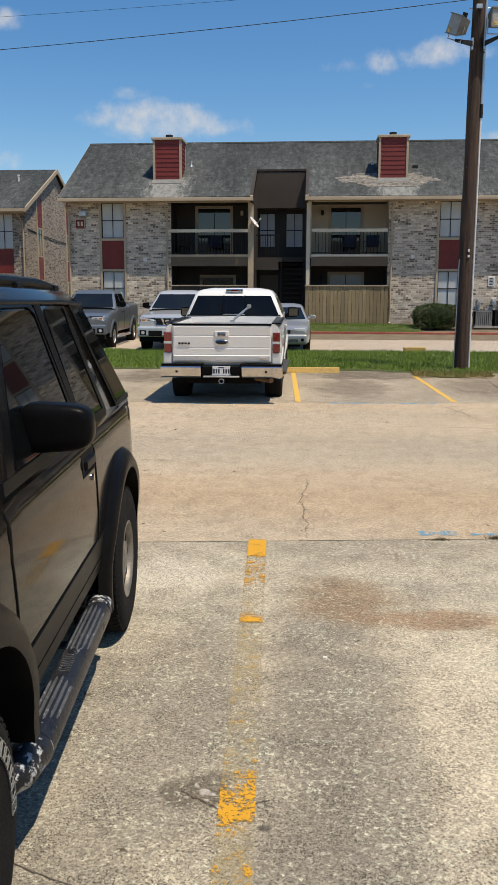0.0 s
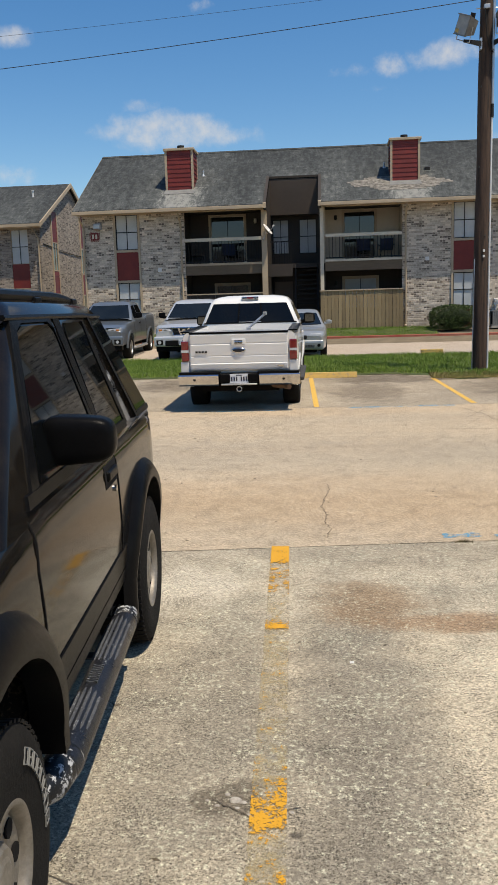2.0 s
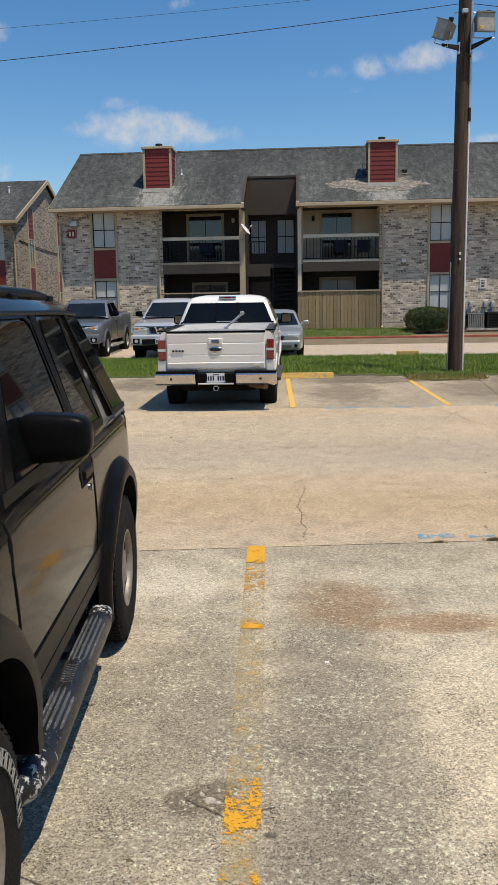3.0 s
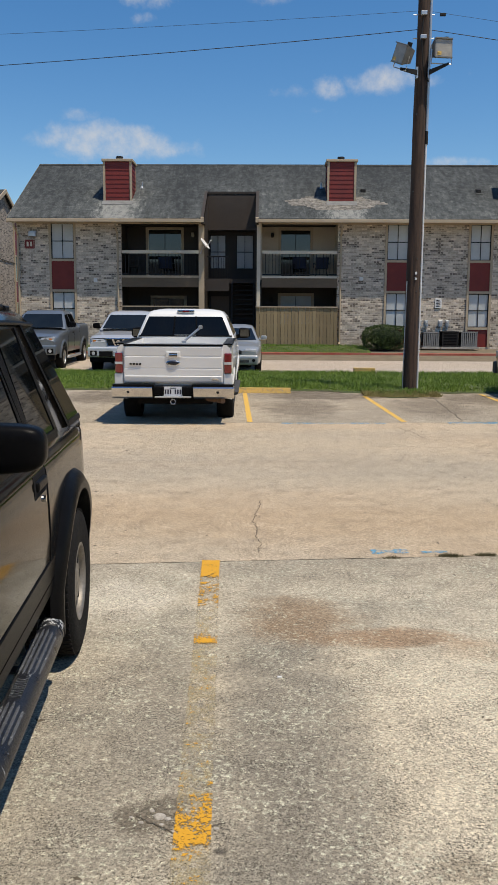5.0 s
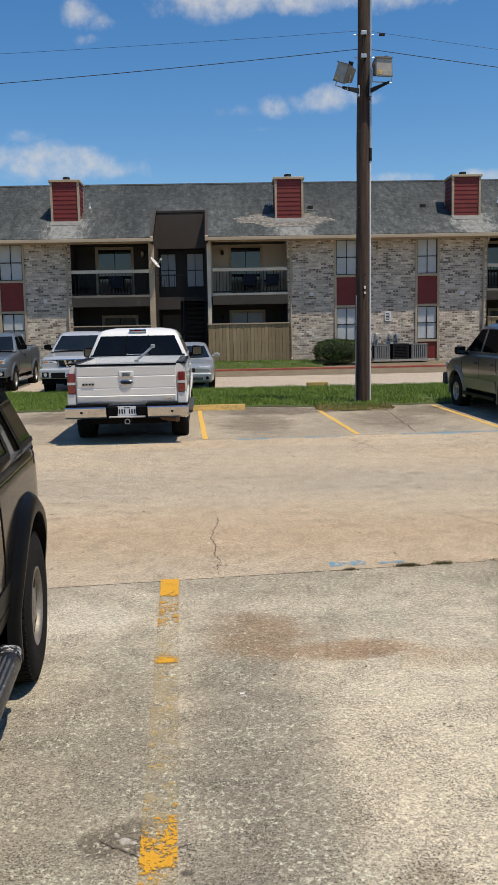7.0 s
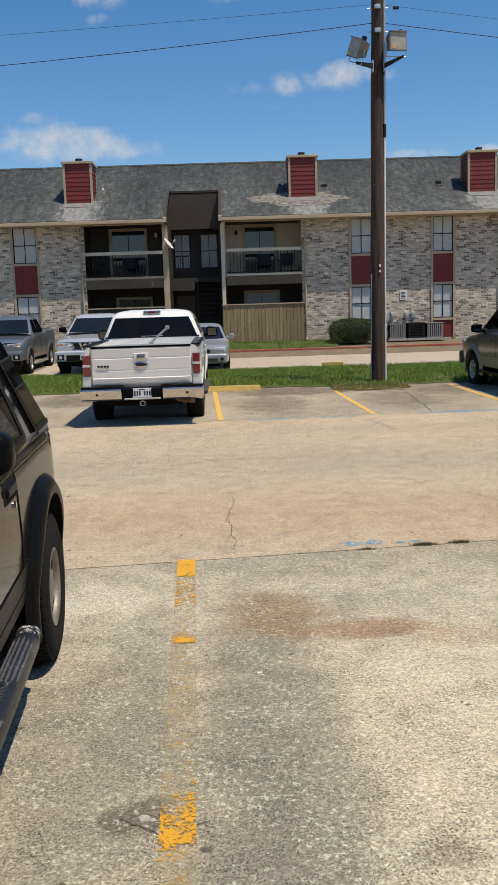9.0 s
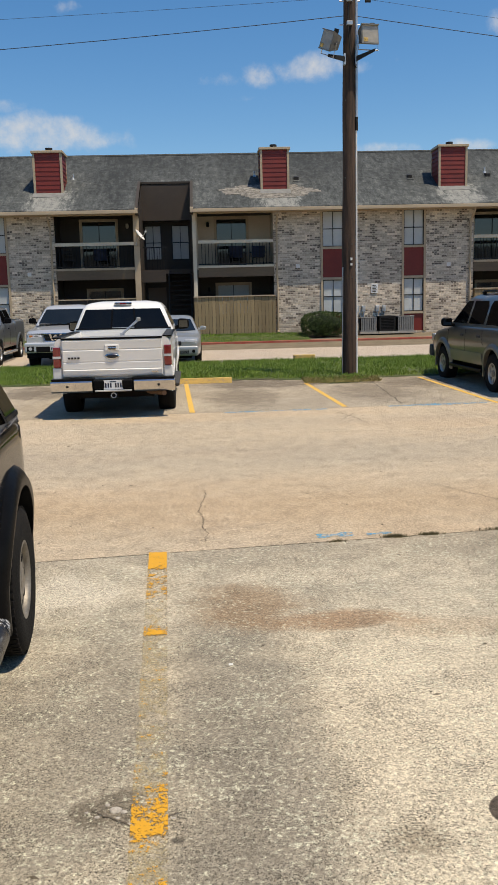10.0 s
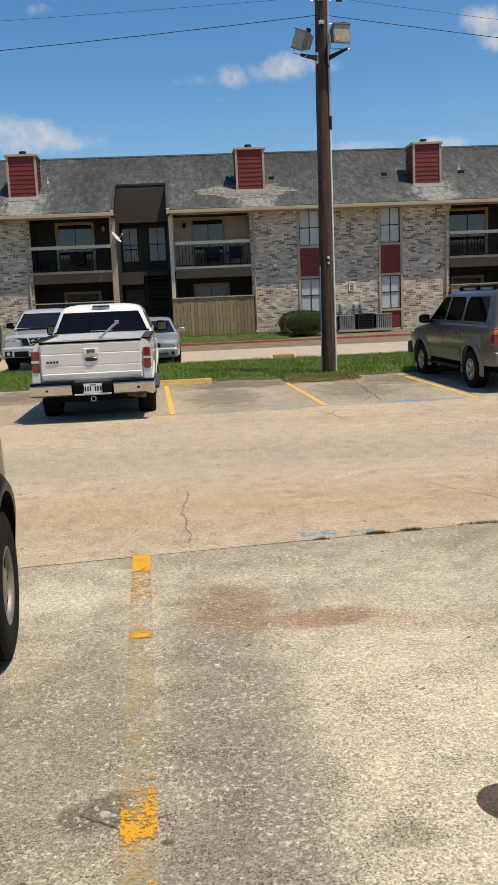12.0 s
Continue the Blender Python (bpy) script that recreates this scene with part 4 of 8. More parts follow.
CHROME = mat("chrome", (0.62, 0.62, 0.62), (0.55, 0.55, 0.55), 3.0, 0.12, metal=1.0)
# Base colour carries a dark reflection: a full mirror here would show brighter.
MIRROR = mat("mirror_glass", (0.10, 0.105, 0.11), (0.09, 0.095, 0.10), 3.0, 0.03, metal=1.0, rough2=0.04)
LAMPCLEAR = mat("clear_lamp_lens", (0.55, 0.56, 0.56), (0.40, 0.41, 0.42), 9.0, 0.12, coat=1.0)
LAMPRED = mat("red_lamp_lens", (0.20, 0.005, 0.007), (0.13, 0.004, 0.005), 20.0, 0.15, coat=1.0)
LAMPAMBER = mat("amber_lamp_lens", (0.55, 0.17, 0.02), (0.45, 0.13, 0.02), 20.0, 0.15, coat=1.0)
CARGLASS = mat("tinted_car_glass", (0.004, 0.005, 0.0055), (0.003, 0.0035, 0.004), 2.0, 0.02, spec=0.3, fine=0.0, rough2=0.03)
PLATE = mat("plate_white", (0.70, 0.71, 0.72), (0.62, 0.63, 0.64), 20.0, 0.4)
PLATE_INK = mat("plate_ink", (0.02, 0.025, 0.05), (0.015, 0.02, 0.04), 20.0, 0.5)
WINDSCREEN = mat("clear_windscreen", (0.012, 0.015, 0.016), (0.006, 0.008, 0.009), 1.5, 0.02, spec=0.42, fine=0.0, rough2=0.03)
LAMPDARK = mat("lamp_reflector", (0.20, 0.205, 0.21), (0.10, 0.10, 0.105), 14.0, 0.15, coat=1.0)
WHITEPAINT = mat("white_car_paint", (0.74, 0.73, 0.70), (0.69, 0.68, 0.645), 1.2, 0.28, coat=0.8, fine=0.1)
BLACKPAINT = mat("black_car_paint", (0.004, 0.0037, 0.0035), (0.013, 0.0105, 0.008), 1.6, 0.045, coat=0.0, spec=0.16, fine=0.3, rough2=0.13)
SILVERPAINT = mat("silver_car_paint", (0.56, 0.575, 0.585), (0.50, 0.515, 0.525), 1.2, 0.30, metal=0.35, coat=0.8, fine=0.1)
GREYPAINT = mat("grey_blue_car_paint", (0.19, 0.215, 0.235), (0.16, 0.18, 0.20), 1.2, 0.30, metal=0.5, coat=0.8, fine=0.1)
CHAMPAGNE = mat("silver_beige_car_paint", (0.40, 0.41, 0.40), (0.34, 0.35, 0.34), 1.2, 0.32, metal=0.5, coat=0.8, fine=0.1)
PEWTER_LIGHT = mat("beige_cladding_paint", (0.21, 0.19, 0.155), (0.17, 0.155, 0.125), 1.2, 0.38, metal=0.3, coat=0.5, fine=0.1)
PEWTER = mat("pewter_car_paint", (0.118, 0.110, 0.090), (0.094, 0.087, 0.072), 1.2, 0.30, metal=0.45, coat=0.8, fine=0.1)


def lathe(bm, prof, n=40, closed=False):
    """Spin a profile of (x, r) round the x axis."""
    rings = [[bm.verts.new((x, r * math.cos(k * math.tau / n), r * math.sin(k * math.tau / n))) for k in range(n)] for x, r in prof]
    pairs = list(zip(rings, rings[1:])) + ([(rings[-1], rings[0])] if closed else [])
    for a, b in pairs:
        for k in range(n):
            bm.faces.new((a[k], a[(k + 1) % n], b[(k + 1) % n], b[k]))
    bmesh.ops.recalc_face_normals(bm, faces=bm.faces)
    return bm


def wheel(parent, x, y, r, width, rim_r, side, rim_mat=ALLOY, spokes=5, n=40, lugs=0, style="spoke"):
    """A wheel whose outer face lies at |x|, on the side given: tyre, rim, spokes, hub, tread blocks."""
    w = new("wheel")
    w.parent = parent
    w.location = (x - side * width / 2, y, r)
    h = width / 2 * side
    prof = [(-h, rim_r), (-h * 1.0, rim_r + 0.02), (-h * 1.06, (rim_r + r) / 2), (-h * 0.95, r - 0.03), (-h * 0.78, r - 0.004), (-h * 0.3, r), (h * 0.3, r), (h * 0.84, r - 0.004), (h * 1.0, r - 0.024), (h * 1.08, r - 0.06), (h * 1.10, (rim_r + r) / 2), (h * 1.02, rim_r + 0.02), (h, rim_r)]
    tyre = part("tyre", lathe(bmesh.new(), prof, n), RUBBER, w, smooth=True)
    if lugs:
        bm = bmesh.new()
        for k in range(lugs):
            a = k * math.tau / lugs
            for q, sh in ((0.98, 0.0), (0.5, 0.5), (-0.5, 0.25), (-0.98, 0.6)):
                aa = a + sh * math.tau / lugs
                c, s = math.cos(aa), math.sin(aa)
                m = Matrix(((1, 0, 0, h * q * 0.78), (0, c, -s, c * (r - 0.004)), (0, s, c, s * (r - 0.004)), (0, 0, 0, 1)))
                res = bmesh.ops.create_cube(bm, size=1.0, matrix=m @ Matrix.Diagonal((width * 0.17, 0.010, r * 3.4 / lugs, 1)))
        tagged(part("tread", bm, RUBBER, w), kind="stuff")
    d = rim_r
    rim = part("rim", lathe(bmesh.new(), [(h * 0.99, d + 0.004), (h * 1.02, d - 0.012), (h * 0.86, d - 0.022), (h * 0.3, d - 0.03), (-h * 0.2, d - 0.04), (-h * 0.25, 0.02)], n), rim_mat, w, smooth=True)
    bm = bmesh.new()
    if style == "spoke":
        for k in range(spokes):
            a = k * math.tau / spokes + 0.3
            m = Matrix.Rotation(a, 4, "X")
            vs = [bm.verts.new(m @ Vector(p)) for p in ((h * 0.74, -0.05, 0.04), (h * 0.74, 0.05, 0.04), (h * 0.80, 0.035, d - 0.02), (h * 0.80, -0.035, d - 0.02), (h * 0.4, -0.055, 0.04), (h * 0.4, 0.055, 0.04), (h * 0.5, 0.04, d - 0.02), (h * 0.5, -0.04, d - 0.02))]
            for q in ((0, 1, 2, 3), (7, 6, 5, 4), (0, 4, 5, 1), (1, 5, 6, 2), (2, 6, 7, 3), (3, 7, 4, 0)):
                bm.faces.new([vs[i] for i in q])
        bmesh.ops.recalc_face_normals(bm, faces=bm.faces)
    else:
        # dished disc with round vents
        rows = [(h * 0.70, d - 0.03), (h * 0.78, d * 0.80), (h * 0.72, d * 0.50), (h * 0.86, d * 0.42), (h * 0.86, 0.0)]
        lathe(bm, rows, n)
    part("spokes", bm, rim_mat, rim)
    part("hub", lathe(bmesh.new(), [(h * 0.5, 0.075), (h * 0.84, 0.07), (h * 0.9, 0.05), (h * 0.9, 0.0)], 20), DIRTYALLOY, rim)
    if style != "spoke":
        for k in range(spokes):
            a = k * math.tau / spokes
            bm = tube(bmesh.new(), ((h * 0.74, d * 0.66 * math.cos(a), d * 0.66 * math.sin(a)), (h * 0.80, d * 0.66 * math.cos(a), d * 0.66 * math.sin(a))), 0.026, 10)
            part("vent", bm, UNDER, rim)
    return w


class Shape:
    """Outline of a vehicle's lower body. top: (y, z) polyline; arches: (y, radius, hub height)."""

    def __init__(self, length0, length1, half, sill, top, arches, nose=0.10, tail=0.05, bed=None, bulge=0.05, round_top=0.07, nose_len=0.7, tail_len=0.4):
        self.y0, self.y1, self.half, self.sill, self.top, self.arches = length0, length1, half, sill, top, arches
        self.nose, self.tail, self.bed, self.bulge, self.round_top = nose, tail, bed, bulge, round_top
        self.nose_len, self.tail_len = nose_len, tail_len

    def zt(self, y):
        for (a, za), (b, zb) in zip(self.top, self.top[1:]):
            if a <= y <= b:
                return za + (zb - za) * (y - a) / (b - a)
        return self.top[0][1] if y < self.top[0][0] else self.top[-1][1]

    def zb(self, y):
        z = self.sill
        for yw, r, hub in self.arches:
            if abs(y - yw) < r:
                z = max(z, hub + math.sqrt(max(0.0, r * r - (y - yw) ** 2)))
        return z

    def w(self, y, z):
        k = 1.0
        if y > self.y1 - self.nose_len:
            k -= self.nose * ((y - self.y1 + self.nose_len) / self.nose_len) ** 2
        if y < self.y0 + self.tail_len:
            k -= self.tail * ((self.y0 + self.tail_len - y) / self.tail_len) ** 2
        mid = self.sill + 0.55 * (self.zt(y) - self.sill)
        k -= self.bulge * ((z - mid) / 0.5) ** 2
        top = self.zt(y)
        if z > top - self.round_top:
            k -= 0.05 * ((z - top + self.round_top) / self.round_top) ** 2
        return self.half * k

    def stations(self):
        ys = set(np.linspace(self.y0, self.y1, 34).round(4))
        for yw, r, hub in self.arches:
            for a in np.linspace(0, math.pi, 22):
                ys.add(round(yw + r * math.cos(a), 4))
            ys.add(round(yw + r + 0.002, 4))
            ys.add(round(yw - r - 0.002, 4))
        for y, z in self.top:
            ys.add(round(y, 4))
            ys.add(round(y + 0.012, 4))
        if self.bed:
            for y in self.bed[:2]:
                ys.update((round(y - 0.003, 4), round(y + 0.003, 4)))
        return sorted(v for v in ys if self.y0 <= v <= self.y1)

    def build(self, rows=9):
        bm = bmesh.new()
        prev = None
        secs = []
        for y in self.stations():
            b, t = self.zb(y), self.zt(y)
            fr = [0, .12, .28, .45, .62, .76, .88, .95, 1.0]
            left = [(-self.w(y, b + (t - b) * f), y, b + (t - b) * f) for f in fr]
            wt = self.w(y, t)
            if self.bed and self.bed[0] < y < self.bed[1]:
                zf = self.bed[2]
                mid = [(-wt + 0.09, y, t), (-wt + 0.10, y, zf), (wt - 0.10, y, zf), (wt - 0.09, y, t)]
            else:
                mid = [(-wt * 0.82, y, t + 0.014), (-wt * 0.35, y, t + 0.03), (wt * 0.35, y, t + 0.03), (wt * 0.82, y, t + 0.014)]
            right = [(-x, yy, z) for x, yy, z in reversed(left)]
            secs.append([bm.verts.new(v) for v in left + mid + right])
        for p, q in zip(secs, secs[1:]):
            for i in range(len(p) - 1):
                bm.faces.new((p[i], q[i], q[i + 1], p[i + 1]))
        bm.faces.new(secs[0])
        bm.faces.new(secs[-1][::-1])
        bmesh.ops.recalc_face_normals(bm, faces=bm.faces)
        return bm


def auto_smooth(ob, angle=32):
    """Smooth shading with edges sharper than the angle kept crisp."""
    me = ob.data
    for f in me.polygons:
        f.use_smooth = True
    bm = bmesh.new()
    bm.from_mesh(me)
    for e in bm.edges:
        e.smooth = not (len(e.link_faces) == 2 and e.calc_face_angle(0) > radians(angle))
    bm.to_mesh(me)
    bm.free()
    return ob


def lerp_at(rows, z):
    for (a, va), (b, vb) in zip(rows, rows[1:]):
        if a <= z <= b:
            return va + (vb - va) * (z - a) / (b - a)
    return rows[0][1] if z < rows[0][0] else rows[-1][1]


class Cabin:
    """The glasshouse: for heights z, the front y, rear y and half width."""

    def __init__(self, rows, corner=0.10, crown=0.035):
        self.rows, self.corner, self.crown = rows, corner, crown
        self.front = [(r[0], r[1]) for r in rows]
        self.rear = [(r[0], r[2]) for r in rows]
        self.half = [(r[0], r[3]) for r in rows]

    def build(self):
        bm = bmesh.new()
        rings = []
        for z, f, r, h in self.rows:
            c = self.corner
            ring = []
            for cx, cy, a0 in ((h - c, f - c, 0), (-h + c, f - c, 90), (-h + c, r + c, 180), (h - c, r + c, 270)):
                for k in range(5):
                    a = radians(a0 + 22.5 * k)
                    ring.append(bm.verts.new((cx + c * math.cos(a), cy + c * math.sin(a), z)))
            rings.append(ring)
        n = len(rings[0])
        for p, q in zip(rings, rings[1:]):
            for i in range(n):
                bm.faces.new((p[i], p[(i + 1) % n], q[(i + 1) % n], q[i]))
        z, f, r, h = self.rows[-1]
        c = self.corner
        inner = [bm.verts.new((v.co.x * 0.72, (v.co.y - (f + r) / 2) * 0.80 + (f + r) / 2, z + self.crown)) for v in rings[-1]]
        for i in range(n):
            bm.faces.new((rings[-1][i], rings[-1][(i + 1) % n], inner[(i + 1) % n], inner[i]))
        bm.faces.new(inner)
        bmesh.ops.recalc_face_normals(bm, faces=bm.faces)
        return bm

    def side_pane(self, parent, pts, side, name="side_window", material=None, out=0.006, thick=0.014, label=""):
        bm = bmesh.new()
        o = [bm.verts.new((side * (lerp_at(self.half, z) + out), y, z)) for y, z in pts]
        i = [bm.verts.new((side * (lerp_at(self.half, z) + out - thick), y, z)) for y, z in pts]
        bm.faces.new(o)
        bm.faces.new(i[::-1])
        for k in range(len(pts)):
            bm.faces.new((o[k], i[k], i[(k + 1) % len(pts)], o[(k + 1) % len(pts)]))
        bmesh.ops.recalc_face_normals(bm, faces=bm.faces)
        return part(name, bm, material or CARGLASS, parent, label)

    def end_pane(self, parent, pts, rear, name, material=None, out=0.006, bow=0.04):
        """A pane on the front or rear face; pts are (x, z) corners of a quad: bottom left, bottom right, top right, top left."""
        (ax, az), (bx, bz), (cx, cz), (dx, dz) = pts
        s = -1 if rear else 1
        rows = self.rear if rear else self.front
        bm = bmesh.new()

        def fn(u, v):
            x0, x1 = ax + (dx - ax) * v, bx + (cx - bx) * v
            x, z = x0 + (x1 - x0) * u, az + (dz - az) * v
            return (x, lerp_at(rows, z) + s * (out + bow * (1 - (2 * u - 1) ** 2)), z)
        grid(bm, 10, 4, fn)
        ret = bmesh.ops.extrude_face_region(bm, geom=list(bm.faces))
        for v in ret["geom"]:
            if isinstance(v, bmesh.types.BMVert):
                v.co.y -= s * (bow + 0.02)
        bmesh.ops.recalc_face_normals(bm, faces=bm.faces)
        return part(name, bm, material or CARGLASS, parent, smooth=False)


def patch(shape, side, y0, y1, z0, z1, out=0.006, n=6, m=3):
    """A thin skin that hugs the flank of a body shape."""
    bm = bmesh.new()

    def fn(u, v):
        y, z = y0 + (y1 - y0) * u, z0 + (z1 - z0) * v
        return (side * (shape.w(y, z) + out), y, z)
    grid(bm, n, m, fn)
    ret = bmesh.ops.extrude_face_region(bm, geom=list(bm.faces))
    for v in ret["geom"]:
        if isinstance(v, bmesh.types.BMVert):
            v.co.x -= side * (out + 0.01)
    bmesh.ops.recalc_face_normals(bm, faces=bm.faces)
    return bm


def seam(shape, side, pts, r=0.004):
    """A shut line drawn as a thin dark gasket along the flank."""
    fine = []
    for (ya, za), (yb, zb) in zip(pts, pts[1:]):
        for k in range(7):
            y, z = ya + (yb - ya) * k / 6, za + (zb - za) * k / 6
            fine.append((side * (shape.w(y, z) + 0.0005), y, z))
    return tube(bmesh.new(), fine, r, 5)


def flare(shape, side, yw, hub, r, wide, out, material, parent, a0=-20, a1=200, name="wheel_arch_flare"):
    """A moulded lip round a wheel arch."""
    bm = bmesh.new()
    n = 26
    cols = []
    for k in range(n + 1):
        a = radians(a0 + (a1 - a0) * k / n)
        sec = []
        for dr, dx in ((-0.012, -0.05), (-0.012, out), (wide * 0.35, out * 1.05), (wide * 0.8, out * 0.55), (wide, 0.0)):
            y, z = yw + (r + dr) * math.cos(a), hub + (r + dr) * math.sin(a)
            yy = min(max(y, shape.y0), shape.y1)
            sec.append(bm.verts.new((side * (shape.w(yy, max(z, shape.sill)) + dx), y, z)))
        cols.append(sec)
    for p, q in zip(cols, cols[1:]):
        for i in range(4):
            bm.faces.new((p[i], p[i + 1], q[i + 1], q[i]))
    bmesh.ops.recalc_face_normals(bm, faces=bm.faces)
    return auto_smooth(part(name, bm, material, parent), 50)


def rounded(x0, x1, y0, y1, z0, z1, bev):
    bm = boxed(x0, x1, y0, y1, z0, z1)
    bmesh.ops.bevel(bm, geom=list(bm.edges), offset=bev, segments=3, affect="EDGES", profile=0.6)
    return bm


def mirror_part(parent, side, x_at, y_at, z_at, w, h, d, material):
    """A door mirror: shell on a short arm, with its glass."""
    bm = bmesh.new()
    nu, nv = 28, 16
    rings = []
    for j in range(1, nv):
        v = -math.pi / 2 + math.pi * j / nv
        ring = []
        for i in range(nu):
            u = math.tau * i / nu
            c = abs(math.cos(v)) ** 0.45
            x = w / 2 * c * math.copysign(abs(math.cos(u)) ** 0.42, math.cos(u))
            y = d / 2 * c * math.copysign(abs(math.sin(u)) ** 0.62, math.sin(u))
            z = h / 2 * math.copysign(abs(math.sin(v)) ** 0.55, math.sin(v))
            # lower edge rises a little towards the tip, the back is flat
            z += 0.10 * h * (side * x / w) * (1 if z < 0 else -0.8)
            ring.append(bm.verts.new((x, max(y, -d * 0.44), z)))
        rings.append(ring)
    for p, q in zip(rings, rings[1:]):
        for i in range(nu):
            bm.faces.new((p[i], p[(i + 1) % nu], q[(i + 1) % nu], q[i]))
    bm.faces.new(rings[0][::-1])
    bm.faces.new(rings[-1])
    bmesh.ops.recalc_face_normals(bm, faces=bm.faces)
    m = part("door_mirror", bm, material, parent, smooth=True)
    m.location = (side * (x_at + w / 2), y_at, z_at)
    bm = prism(bmesh.new(), ((-side * (w / 2 + 0.09), -h * 0.62), (-side * (w / 2 - 0.06), -h * 0.40), (-side * (w / 2 - 0.05), -h * 0.05), (-side * (w / 2 + 0.09), -h * 0.22)), -0.03, 0.035, "y")
    bmesh.ops.bevel(bm, geom=list(bm.edges), offset=0.012, segments=2, affect="EDGES", profile=0.5)
    part("arm", bm, material, m, smooth=True)
    part("mirror_glass", boxed(-w / 2 + 0.03, w / 2 - 0.03, -d * 0.44 - 0.004, -d * 0.44 + 0.004, -h / 2 + 0.035, h / 2 - 0.035), MIRROR, m)
    return m


def licence_plate(parent, y, z, s, name="licence_plate"):
    """A plate whose characters are plain dark bars."""
    p = part(name, boxed(-0.152, 0.152, y - 0.006, y + 0.006, z - 0.076, z + 0.076), PLATE, parent, "white plate with plain dark bars")
    bm = bmesh.new()
    for k in range(7):
        if k == 3:
            continue
        x = -0.118 + k * 0.0393
        box(bm, x - 0.012, x + 0.012, y + s * 0.0065, y + s * 0.009, z - 0.045, z + 0.03)
    box(bm, -0.05, 0.05, y + s * 0.0065, y + s * 0.009, z + 0.045, z + 0.06)
    part("character_bars", bm, PLATE_INK, p)
    return p


def place(name, x, y, z, yaw, tip, label, category):
    ob = new(name)
    ob.matrix_world = pose(x, y, z, tip, 0, yaw)
    ob.empty_display_size = 0.3
    return tagged(ob, label, category, "vehicles parked in the lot")


def underbody(parent, y0, y1, half, z0, z1):
    return part("underbody", boxed(-half, half, y0, y1, z0, z1), UNDER, parent)


def wheels(parent, pts, half, r, width, rim_r, **kw):
    for y in pts:
        for s in (-1, 1):
            wheel(parent, s * half, y, r, width, rim_r, s, **kw)


# ---- black two-door sport utility vehicle, close by ----


